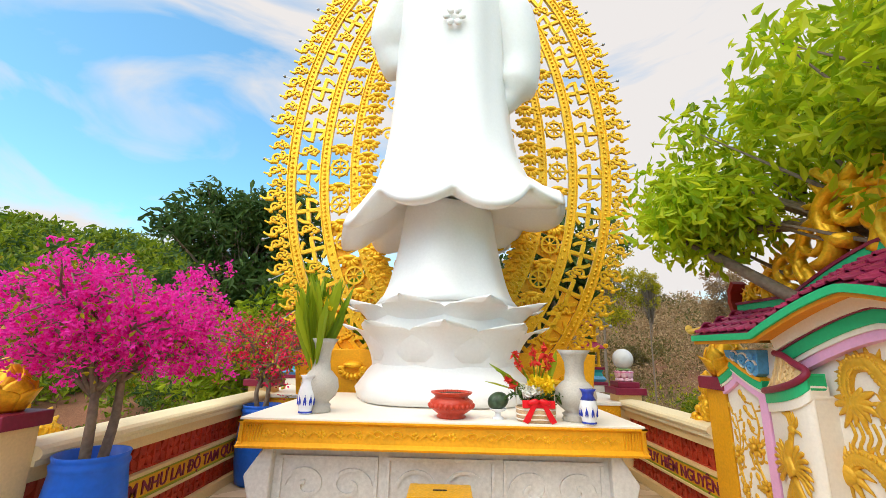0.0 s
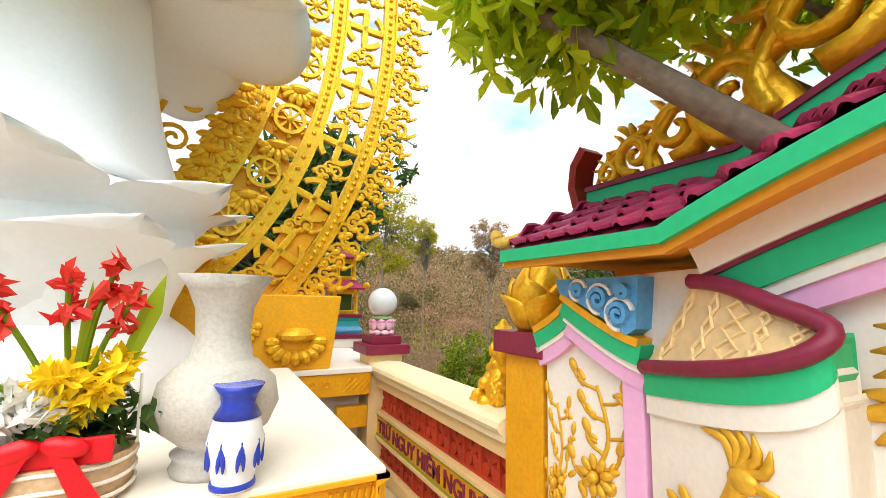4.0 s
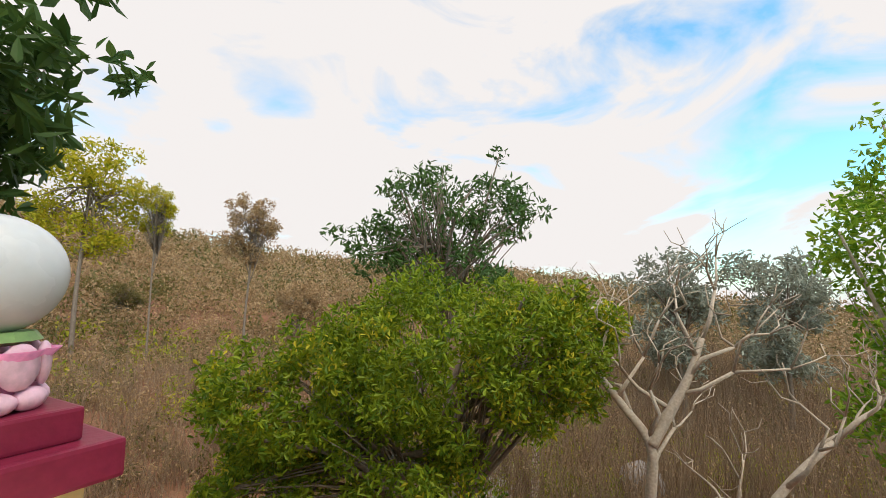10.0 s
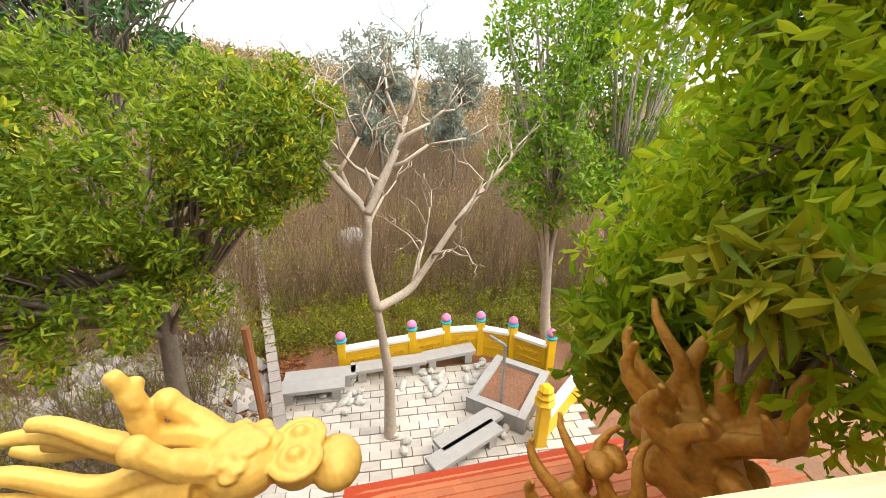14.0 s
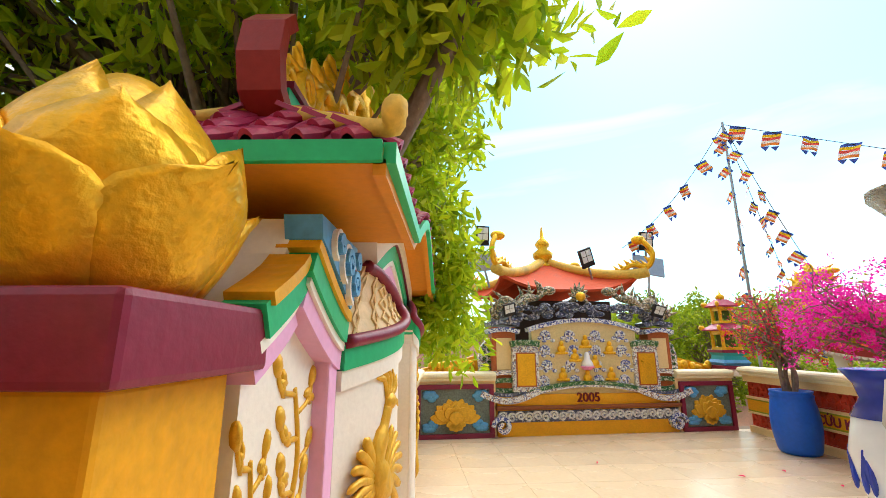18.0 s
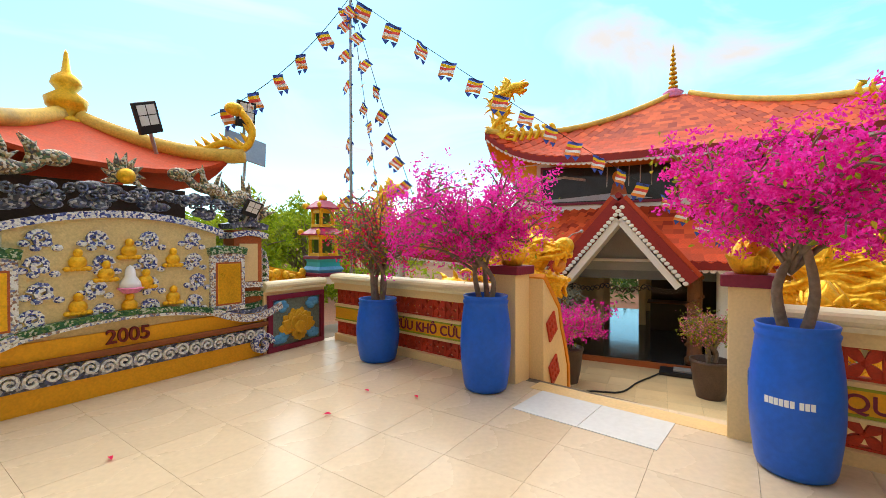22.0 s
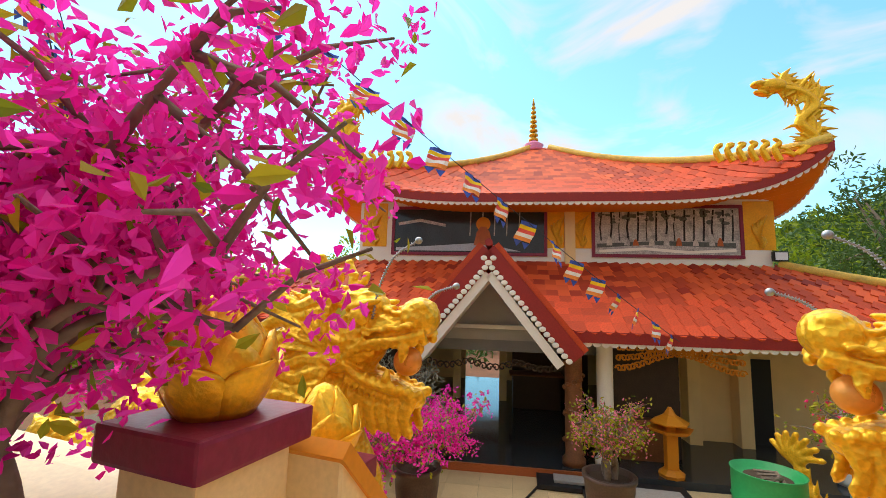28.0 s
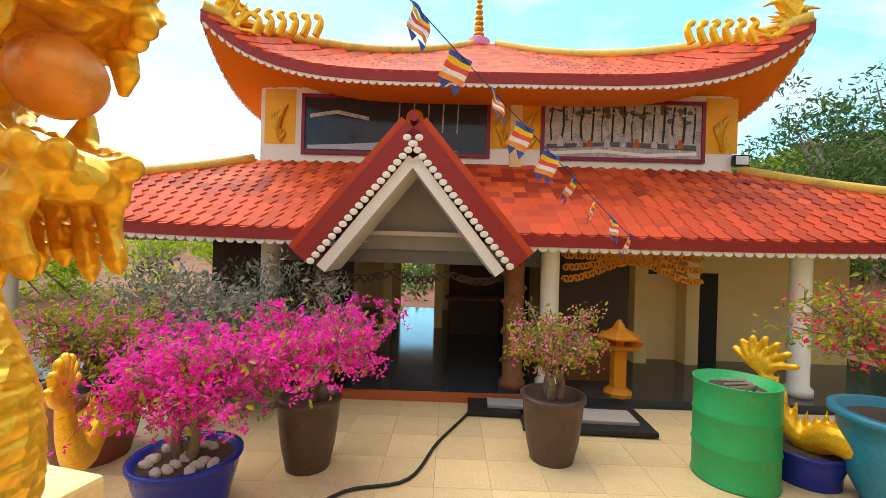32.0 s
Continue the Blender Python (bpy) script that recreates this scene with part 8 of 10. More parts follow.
def bush(name, base, rng_seed, height, spread, petals, leaves, label, category="bougainvillea", psize=0.075, trunk=0.055, nbr=9, squash=0.75, bare=0.0, petal_mat=None, lean=(0, 0), stems=2, group="bougainvilleas", low=0.38):
    """A pruned bougainvillea: bent stems, forking branches, papery bracts in clusters and a few leaves."""
    rng = np.random.default_rng(rng_seed)
    rg = random.Random(rng_seed)
    th = thing(name, base, label, category, group)
    wood = bmesh.new()
    tips = []
    crown0 = height * low
    for s in range(stems):
        a = 2 * math.pi * s / stems + rg.random()
        top = Vector((0.07 * math.cos(a) + lean[0] * 0.3, 0.07 * math.sin(a) + lean[1] * 0.3, crown0 * (0.85 + 0.3 * rg.random())))
        mid = Vector((0.10 * math.cos(a + 1), 0.10 * math.sin(a + 1), crown0 * 0.5))
        st = catmull([(0.04 * math.cos(a), 0.04 * math.sin(a), -0.12), mid, top], 5)
        tube(st, [trunk * (1.2 - 0.5 * i / len(st)) for i in range(len(st))], 7, wood)
        for b in range(nbr):
            q = a + 2 * math.pi * b / nbr + rg.random() * 0.7
            r = spread * (0.55 + 0.45 * rg.random())
            zt = crown0 + (height - crown0) * (0.15 + 0.85 * rg.random())
            e = Vector((r * math.cos(q) + lean[0], r * math.sin(q) + lean[1], zt))
            m = top.lerp(e, 0.5) + Vector((0, 0, 0.10 * height * rg.random()))
            br = catmull([top - Vector((0, 0, 0.1 * rg.random())), m, e], 5)
            tube(br, [trunk * (0.5 - 0.4 * i / len(br)) + 0.003 for i in range(len(br))], 5, wood)
            for k in range(4, len(br), 2):
                for _ in range(2):
                    d = Vector((rg.gauss(0, 1), rg.gauss(0, 1), rg.gauss(0.35, 0.7))).normalized() * spread * 0.35 * (0.5 + rg.random())
                    d.z = min(d.z, height + 0.06 - br[k].z)
                    tw = br[k] + d
                    tube([br[k], br[k].lerp(tw, 0.5) + Vector((0, 0, 0.03)), tw], [0.009, 0.006, 0.003], 4, wood)
                    tips.append(tw)
                    tips.append(br[k].lerp(tw, 0.6))
            tips.append(e)
    part("wood", wood, BARK, th, "grey-brown bent woody stems", True)
    tips = np.array([tuple(t) for t in tips])
    if len(tips) and petals:
        pick = tips[rng.random(len(tips)) > bare]
        pick = np.repeat(pick, 3, 0) + rng.normal(size=(3 * len(pick), 3)) * spread * 0.085
        per = max(1, petals // max(1, len(pick)))
        co, fa = leaf_cloud(rng, pick, per, psize * 0.74, spread * 0.075, 0, 1.05)
        leaf_obj("blossom", co, fa, petal_mat or BOUG, th, "papery bracts in clusters")
    if len(tips) and leaves:
        per = max(1, leaves // len(tips))
        co, fa = leaf_cloud(rng, tips, per, psize * 0.9, spread * 0.22, 0.2, 1.2)
        leaf_obj("leaves", co, fa, LEAFY, th)
    return th


barrel(-4.06, -5.92, 0.80, 0.275, "short blue plastic barrel by the parapet", 30)
barrel(-4.06, -4.24, 0.97, 0.26, "tall blue plastic barrel beside the gate post", 70)
b3 = barrel(-4.07, -1.80, 0.97, 0.25, "tall blue plastic barrel with faded print", 0)
barrel(-4.08, 0.95, 0.95, 0.28, "blue plastic barrel beside the altar", 10)
for k in range(9):
    a_ = math.radians(-34 + 6.2 * k + (4 if k > 5 else 0))
    part("print_bar", box(-0.002, -0.011, -0.022, 0.002, 0.011, 0.022), LAMPG, b3, "faded white print").matrix_basis = pose(0.2505 * math.cos(a_), 0.2505 * math.sin(a_), 0.50, 0, 0, math.degrees(a_))
part("label_patch", box(-0.06, -0.250, 0.52, 0.04, -0.243, 0.62), mat("faded_blue_label", (0.10, 0.22, 0.55), 0.5), b3)
bush("bougainvillea", (-4.06, -5.92, 0.72), 2, 1.35, 0.72, 2600, 900, "red bougainvillea with bare woody stems in a barrel", "bougainvillea", 0.05, 0.03, 9, 0.8, 0.35, BOUGR, (0, 0), 4)
bush("bougainvillea", (-4.06, -4.24, 0.88), 5, 1.25, 0.74, 19000, 1700, "full magenta bougainvillea in a blue barrel", "bougainvillea", 0.041, 0.028, 12, 0.8, 0.05, BOUG, (0.12, -0.22), 3, "bougainvilleas", 0.34)
bush("bougainvillea", (-4.07, -1.80, 0.88), 8, 1.36, 0.68, 21000, 1700, "tall magenta bougainvillea in a blue barrel", "bougainvillea", 0.041, 0.032, 13, 0.8, 0.05, BOUG, (0.0, 0.05), 2, "bougainvilleas", 0.42)
bush("bougainvillea", (-4.08, 0.95, 0.86), 12, 1.2, 0.70, 3000, 1300, "red bougainvillea beside the altar", "bougainvillea", 0.055, 0.03, 9, 0.8, 0.3, BOUGR, (0.0, 0.0), 3)


def pot(name, p, r, h, material, label, rim=1.08, foot=0.72, stones=False):
    th = thing(name, p, label, "plant pot", "plant pots")
    part("body", lathe([(r * foot, 0), (r * foot, 0.02), (r * 0.86, h * 0.3), (r * 0.97, h * 0.7), (r, h * 0.9), (r * rim, h * 0.93), (r * rim, h), (r * 0.92, h), (r * 0.88, h * 0.9), (0, h * 0.9)], 32), material, th, "", True)
    part("soil", lathe([(r * 0.88, h * 0.905), (r * 0.4, h * 0.93), (0, h * 0.935)], 18), EARTH, th)
    if stones:
        rg = random.Random(1)
        for k in range(16):
            a, q = rg.random() * 6.28, r * 0.75 * math.sqrt(rg.random())
            part("stone", ball((q * math.cos(a), q * math.sin(a), h * 0.95), (0.07, 0.05, 0.04), None, 7, 5, (0, 20 * rg.random(), 180 * rg.random())), STONE, th, "pale stone on the soil")
    return th


# ---- land, woods and trees ----
def land_z(x, y):
    """Height of the ground: a flat shelf west, a drop to the lower court in the east, hills to the north."""
    e = min(1.0, max(0.0, (x - 0.0) / 6.0))
    z = -2.25 - 3.35 * e * e * (3 - 2 * e)
    r = math.hypot(x + 1, y + 1)
    ang = math.degrees(math.atan2(x, y + 1))        # 0 north, 90 east
    def bump(c, w):
        d = abs((ang - c + 180) % 360 - 180) / w
        return math.exp(-d * d)
    far = min(1.0, max(0.0, (r - 9) / 105)) ** 1.15
    z += far * (20 * bump(10, 32) + 22 * bump(-52, 34) + 9 * bump(60, 30) + 7 * bump(-160, 40))
    z += 0.35 * noise.noise((x * 0.12, y * 0.12, 0.3)) * min(1, r / 12) + 2.2 * noise.noise((x * 0.02, y * 0.02, 2.0)) * min(1, max(0, (r - 25) / 60))
    if 5.5 < x < 12.5 and -6.5 < y < 4.2:
        z = min(z, -5.62)
    if x < -4.0 and r < 24 and y < 11:
        z = min(z, COURT_Z - 0.32)
    if r > 150:
        z -= (r - 150) * 0.05
    return z


def warp(n, near, farr):
    t = np.linspace(-1, 1, n)
    return np.sign(t) * (near * np.abs(t) + farr * np.abs(t) ** 4)


gx, gy = warp(171, 45, 700), warp(171, 45, 700)
gv = [(float(x), float(y), land_z(float(x), float(y))) for y in gy for x in gx]
gf = [(j * 171 + i, j * 171 + i + 1, (j + 1) * 171 + i + 1, (j + 1) * 171 + i) for j in range(170) for i in range(170)]
gm = bpy.data.meshes.new("ground")
gm.from_pydata(gv, [], gf)
for p in gm.polygons:
    p.use_smooth = True
gm.materials.append(SOIL)
tagged(new("ground", gm), "dry red-brown hillside with sparse litter", "ground", "", "structure")

# retaining walls under the terrace
tagged(obj("terrace_wall", prism([(XW - 0.2, YS_W - 2.2), (XE + 0.36, YS_E - 2.2), (XE + 0.36, 4.25), (XW - 0.2, 4.25)], 6.5, "z", -6.815), STONE), "rough grey retaining wall under the terrace", "wall", "", "structure")

RNG = np.random.default_rng(77)


def tree(name, base, top, trunk_r, crowns, n_clumps, per, size, spread, leaf, bark, label, limbs=10, droop=0.2, length=1.4, forks=(), shell=0.35, seed=1, extra=None):
    """A tapered trunk with limbs that reach clumps of leaves in a few rounded masses."""
    rng = np.random.default_rng(seed)
    rg = random.Random(seed)
    th = thing(name, base, label, "tree", "trees")
    base, top = Vector(base), Vector(top)
    wood = bmesh.new()
    t0, t1 = Vector((0, 0, -0.3)), top - base
    tr = catmull([t0, t0.lerp(t1, 0.35) + Vector((rg.uniform(-.15, .15), rg.uniform(-.15, .15), 0)), t0.lerp(t1, 0.7) + Vector((rg.uniform(-.15, .15), rg.uniform(-.15, .15), 0)), t1], 5)
    tube(tr, [trunk_r * (1.25 - 0.75 * i / len(tr)) for i in range(len(tr))], 9, wood)
    clumps = []
    for (c, r) in crowns:
        k = int(n_clumps * (r[0] * r[1] * r[2]) ** 0.5 / sum((q[0] * q[1] * q[2]) ** 0.5 for _, q in crowns)) + 1
        d = rnd_dirs(rng, k) * ((shell + (1 - shell) * rng.random(k)) ** 0.6)[:, None]
        d[:, 2] *= 0.9
        jitter = 1 + 0.16 * rng.normal(size=(k, 1))
        clumps.append(np.array(c) - np.array(base) + d * np.array(r) * jitter)
    clumps = np.concatenate(clumps)
    order = list(range(len(clumps)))
    rg.shuffle(order)
    for i in order[:limbs]:
        e = Vector(clumps[i])
        s = tr[rg.randint(len(tr) // 2, len(tr) - 1)]
        m = s.lerp(e, 0.5) + Vector((0, 0, 0.15 * (e - s).length * rg.uniform(-0.2, 0.8)))
        br = catmull([s, m, e], 5)
        tube(br, [trunk_r * 0.45 * (1 - 0.85 * j / len(br)) + 0.006 for j in range(len(br))], 6, wood)
        for j in order[limbs:limbs * 5]:
            f = Vector(clumps[j])
            if (f - e).length < 1.6 and rg.random() < 0.35:
                tube([br[3], br[3].lerp(f, 0.5) + Vector((0, 0, 0.08)), f], [trunk_r * 0.15 + 0.004, trunk_r * 0.1 + 0.003, 0.003], 4, wood)
    for pts, r in forks:
        q = catmull([Vector(p) - base for p in pts], 5)
        tube(q, [r * (1 - 0.75 * i / len(q)) + 0.005 for i in range(len(q))], 7, wood)
    part("trunk", wood, bark, th, "", True)
    if per:
        co, fa = leaf_cloud(rng, clumps, per, size, spread, droop, length)
        leaf_obj("crown", co, fa, leaf, th)
        if extra:
            pick = clumps[rng.random(len(clumps)) < 0.25]
            co, fa = leaf_cloud(rng, pick, max(1, per // 2), size * 0.9, spread * 1.1, droop, length)
            leaf_obj("crown_tint", co, fa, extra, th)
    return th


# rounded citrus-like tree over the slope
tree("fruit_tree", (7.3, 4.2, -5.3), (7.2, 4.2, -0.6), 0.16, [((7.2, 4.1, 0.5), (2.1, 2.3, 1.6)), ((5.6, 5.9, 0.0), (1.3, 1.3, 1.3)), ((7.9, 2.6, 0.6), (1.5, 1.3, 1.3)), ((6.6, 4.9, -1.0), (1.5, 1.9, 0.6)), ((5.4, 6.2, -1.4), (0.9, 0.9, 0.8))],
     470, 100, 0.075, 0.28, LEAFF, BARK, "rounded dark green tree with yellowing leaves", 26, 0.1, 1.5, (), 0.5, 21, LEAFY2)
# taller feathery tree behind it
tree("feathery_tree", (12.0, 6.7, -5.0), (11.9, 6.6, 3.0), 0.13, [((11.8, 6.9, 4.2), (1.9, 1.9, 1.8)), ((12.7, 5.1, 4.0), (1.1, 1.1, 1.6)), ((10.6, 8.3, 3.0), (1.4, 1.4, 1.0)), ((11.9, 6.5, 2.2), (2.2, 2.2, 0.9))],
     170, 34, 0.12, 0.36, LEAFD, BARK, "slender dark feathery tree behind the slope", 34, 0.3, 1.8, (), 0.3, 22)
# bare forked tree in the lower court
def bare_tree(base, forks, label, seed, r0=0.15):
    rg = random.Random(seed)
    th = thing("bare_tree", base, label, "tree", "trees")
    base = Vector(base)
    for k, pts in enumerate(forks):
        wood = bmesh.new()
        q = catmull([Vector(p) - base for p in pts], 6)
        rr = r0 if k == 0 else r0 * 0.62
        tube(q, [rr * (1 - 0.62 * i / len(q)) for i in range(len(q))], 9, wood)

        def grow(p, d, length, r, depth):
            if depth == 0 or r < 0.004:
                return
            e = p + d * length
            m = p.lerp(e, 0.5) + Vector((rg.gauss(0, 1), rg.gauss(0, 1), rg.gauss(0, 1))) * length * 0.12
            tube([p, m, e], [r, r * 0.8, r * 0.6], 5, wood)
            for _ in range(2 if depth > 1 else 3):
                nd = (d + Vector((rg.gauss(0, 0.6), rg.gauss(0, 0.6), rg.gauss(0.12, 0.45)))).normalized()
                grow(e, nd, length * rg.uniform(0.6, 0.9), r * 0.58, depth - 1)

        if k:
            for i in range(len(q) // 3, len(q), 3):
                d = (q[min(i + 1, len(q) - 1)] - q[i - 1]).normalized()
                nd = (d * 0.5 + Vector((rg.gauss(0, 0.7), rg.gauss(0, 0.7), rg.uniform(0.1, 0.8)))).normalized()
                grow(q[i], nd, 0.75, rr * 0.42, 4)
        part("trunk" if k == 0 else "limb", wood, BARKP, th, "", True)


bare_tree((7.75, 0.75, -5.62), [[(7.75, 0.75, -5.9), (7.82, 0.70, -4.2), (7.65, 0.85, -2.35)], [(7.65, 0.85, -2.4), (7.74, 0.98, -1.5), (7.70, 0.93, -0.64), (7.75, 1.3, -0.1), (7.8, 1.72, 0.42), (7.9, 2.1, 0.8)],
                                [(7.65, 0.85, -2.4), (7.85, 0.3, -2.2), (7.95, 0.0, -1.9), (8.2, -0.75, -0.9), (8.5, -1.3, -0.4)], [(7.7, 0.93, -0.6), (7.8, 0.65, -0.1), (7.9, 0.41, 0.35), (8.1, 0.2, 0.9)]],
          "leafless pale forked tree in the lower court", 23)

# two pale-stemmed trees with light crowns
for k, (b, t, c, sd) in enumerate((((10.0, -3.7, -5.6), (10.2, -3.5, -1.6), [((10.4, -3.1, 2.2), (1.6, 1.4, 2.3)), ((9.8, -3.3, -0.3), (1.5, 1.3, 1.2))], 24), ((9.9, -4.6, -5.6), (9.9, -4.9, -2.0), [((10.2, -4.9, 2.6), (1.9, 1.5, 2.6)), ((9.6, -5.2, -0.4), (1.6, 1.4, 1.2))], 25))):
    tree("pale_tree", b, t, 0.13, c, 190, 52, 0.105, 0.38, LEAFM, BARKP, "pale-stemmed tree with light green crown by the lower court", 20, 0.2, 1.3, (), 0.4, sd)
# big broad-leaved tree that leans over the screen wall
tree("broadleaf_tree", (2.7, -3.6, -3.6), (2.3, -3.2, 2.4), 0.22,
     [((2.4, -3.2, 3.9), (1.7, 1.6, 1.4)), ((1.25, -3.1, 3.5), (1.0, 1.2, 0.9)), ((0.55, -1.25, 3.1), (0.45, 0.45, 0.33)), ((0.75, -3.75, 2.1), (0.45, 0.55, 0.8)), ((3.0, -2.1, 1.3), (1.1, 1.0, 1.2)), ((3.3, -3.4, 2.2), (1.4, 1.8, 1.6)),
      ((3.2, -1.8, 0.2), (1.2, 0.9, 0.9)), ((1.9, -4.6, 3.6), (1.6, 1.2, 1.4)), ((1.6, -1.7, 3.6), (0.9, 0.8, 0.7)), ((0.6, -1.45, 2.8), (0.45, 0.45, 0.28)), ((3.9, -1.75, 2.7), (0.9, 0.6, 1.3)), ((3.6, -2.0, 4.0), (0.9, 0.7, 0.9))],
     1000, 62, 0.082, 0.30, LEAFB, BARK, "large broad-leaved green tree leaning over the screen wall", 46, 0.5, 1.55, (), 0.25, 26, LEAF)
# trees behind the aureole
tree("dark_tree", (1.7, 8.6, -3.5), (1.8, 8.5, 3.2), 0.16, [((1.8, 8.4, 4.4), (1.7, 1.7, 1.7)), ((0.2, 8.6, 3.0), (1.6, 1.4, 1.4)), ((-2.0, 9.0, 2.4), (2.0, 1.5, 1.4))], 220, 34, 0.19, 0.45, LEAFD, BARK, "dark broad-leaved tree behind the aureole", 26, 0.4, 2.0, (), 0.3, 27)
tree("dark_tree", (-9.6, 10.4, -2.4), (-9.5, 10.3, 4.0), 0.16, [((-10.2, 10.2, 6.2), (2.2, 1.8, 1.5)), ((-7.8, 10.6, 6.0), (1.6, 1.6, 1.7)), ((-9.0, 10.0, 3.4), (3.4, 1.8, 1.6))], 300, 34, 0.2, 0.5, LEAFD, BARK, "tall dark green tree behind the west parapet", 30, 0.2, 1.8, (), 0.3, 28)
tree("dark_tree", (-5.6, 8.0, -2.4), (-5.5, 8.0, 1.8), 0.12, [((-5.4, 8.0, 2.8), (2.2, 1.6, 1.6)), ((-7.6, 7.6, 1.4), (1.6, 1.6, 1.6))], 240, 34, 0.16, 0.45, LEAF, BARK, "green tree behind the altar", 22, 0.2, 1.6, (), 0.3, 29)
# small bright trees on the skyline and beyond the temple
sky_trees = [((10.7, 28.6), 2.9, LEAFY2, 31), ((13.5, 26.9), 1.4, LEAFY2, 32), ((17.8, 24.5), 2.0, DRYL, 33), ((23.5, 26.0), 2.6, DRYL, 34), ((17.0, 38.0), 1.6, LEAFO, 35),
             ((-26, 8.0), 4.2, LEAFD, 36), ((-30, 13.0), 5.0, LEAFD, 37), ((-24, -17), 3.0, LEAF, 38), ((-16, -22), 3.4, LEAF, 39), ((-9.5, -16.5), 2.0, LEAF, 40), ((22.5, 0.6), 2.6, LEAFG, 41), ((25.0, -3.5), 2.8, LEAFG, 42), ((-6.0, -14.0), 1.7, LEAF, 43)]
for (x, y), h, lf, sd in sky_trees:
    z = land_z(x, y)
    zz = {31: 8.0, 32: 6.9, 33: 6.3, 41: 1.6, 42: 1.4, 40: 1.9, 43: 1.6, 38: 2.0, 39: 1.5, 36: 4.6, 37: 5.6}.get(sd, z + h * 1.25)
    tree("slender_tree", (x, y, z), (x + 0.2, y, zz), 0.09 * h / 2.5, [((x, y, zz + h * 0.25), (h * 0.75, h * 0.75, h * 0.62)), ((x + h * 0.45, y - h * 0.3, zz - h * 0.3), (h * 0.45, h * 0.45, h * 0.4)), ((x - h * 0.4, y + h * 0.3, zz - h * 0.75), (h * 0.42, h * 0.42, h * 0.5)), ((x + h * 0.2, y, zz - h * 1.1), (h * 0.4, h * 0.4, h * 0.4))],
         90, 60, min(0.17, 0.06 * h), 0.2 * h, lf, BARK, "slender tree with open crown on the slope", 22, 0.1, 1.6, (), 0.3, sd)

# scrub, dry brush and stones, uncounted
def scatter(name, label, n, region, leaf, per, size, spread, h, seed, sticks=0, mt=BARKP):
    rng = np.random.default_rng(seed)
    pts = []
    tries = 0
    while len(pts) < n and tries < n * 30:
        tries += 1
        p = region(rng)
        if p is not None:
            pts.append((p[0], p[1], land_z(p[0], p[1])))
    pts = np.array(pts)
    sc = np.clip(np.hypot(pts[:, 0] + 1, pts[:, 1] + 1) / 22, 0.7, 5.0)
    vs, fs, off = [], [], 0
    cl = []
    hs = []
    for p, s in zip(pts, sc):
        for k in range(4):
            cl.append((p[0] + rng.normal() * 0.35 * s, p[1] + rng.normal() * 0.35 * s, p[2] + h * s * (0.25 + 0.75 * rng.random())))
            hs.append(s)
    cl, hs = np.array(cl), np.array(hs)
    c2, h2 = np.repeat(cl, per, 0), np.repeat(hs, per)
    m = len(c2)
    offv = rnd_dirs(rng, m) * (rng.random(m) ** 0.4)[:, None] * (spread * h2)[:, None]
    co, fa = quads(c2 + offv, rnd_dirs(rng, m) + [0, 0, 0.4], rnd_dirs(rng, m), size * h2 * (0.6 + 0.8 * rng.random(m)), 1.5)
    o = leaf_obj(name, co, fa, leaf)
    tagged(o, label, "scrub", "", "stuff")
    if sticks:
        a, b = [], []
        for p, s in zip(pts, sc):
            for k in range(sticks):
                q0 = p + np.array([rng.normal() * 0.3 * s, rng.normal() * 0.3 * s, -0.1])
                lean = np.array([rng.normal() * 0.25, rng.normal() * 0.25, 1.0]) * h * s * (0.9 + 0.9 * rng.random())
                a.append(q0)
                b.append(q0 + lean)
        a, b = np.array(a), np.array(b)
        w = np.array([0.012, 0, 0])[None] * np.ones((len(a), 1))
        w2 = np.array([0, 0.012, 0])[None] * np.ones((len(a), 1))
        co = np.concatenate([np.stack([a - w, a + w, b], 1).reshape(-1, 3), np.stack([a - w2, a + w2, b], 1).reshape(-1, 3)])
        fa = np.arange(len(co)).reshape(-1, 3)
        o = leaf_obj("dry_stems", co, fa, DRYS)
        tagged(o, "thin dry brown stems standing in the scrub", "scrub", "", "stuff")


DRYS = leaf_mat("dry_stem", (0.20, 0.12, 0.07), (0.38, 0.27, 0.17), 0.8, 0.0)


def sector(a0, a1, r0, r1):
    def f(rng):
        a = math.radians(a0 + (a1 - a0) * rng.random())
        r = r0 + (r1 - r0) * rng.random() ** 1.3
        x, y = -1 + r * math.sin(a), -1 + r * math.cos(a)
        if x < -4.2 and y < 7.5 and r < 26:
            return None
        if (5.2 < x < 12.6 and -6.6 < y < 4.4) or (-5 < x < 1.8 and -10 < y < 3.6):
            return None
        return x, y
    return f


scatter("brown_scrub", "dry brown scrub over the hillside", 2600, sector(2, 105, 9, 120), DRYL, 18, 0.10, 0.5, 0.75, 51, 12)
scatter("olive_scrub", "olive green scrub over the hillside", 1300, sector(-5, 110, 8, 120), LEAFO, 20, 0.13, 0.5, 0.6, 52, 3)
scatter("yellow_scrub", "yellow-green bushes low on the slope", 160, sector(20, 120, 9, 40), LEAFY, 26, 0.13, 0.45, 0.6, 53)
scatter("green_wood", "green wooded hillside beyond the temple", 1500, sector(-100, -2, 12, 130), LEAFF, 24, 0.19, 0.6, 0.95, 54, 1)
scatter("dark_wood", "dark green wooded hillside", 700, sector(-110, 0, 12, 130), LEAFD, 22, 0.19, 0.6, 0.9, 55, 2)
scatter("far_wood", "green woods beyond the south wall", 600, sector(120, 250, 16, 130), LEAF, 20, 0.19, 0.6, 0.8, 56)
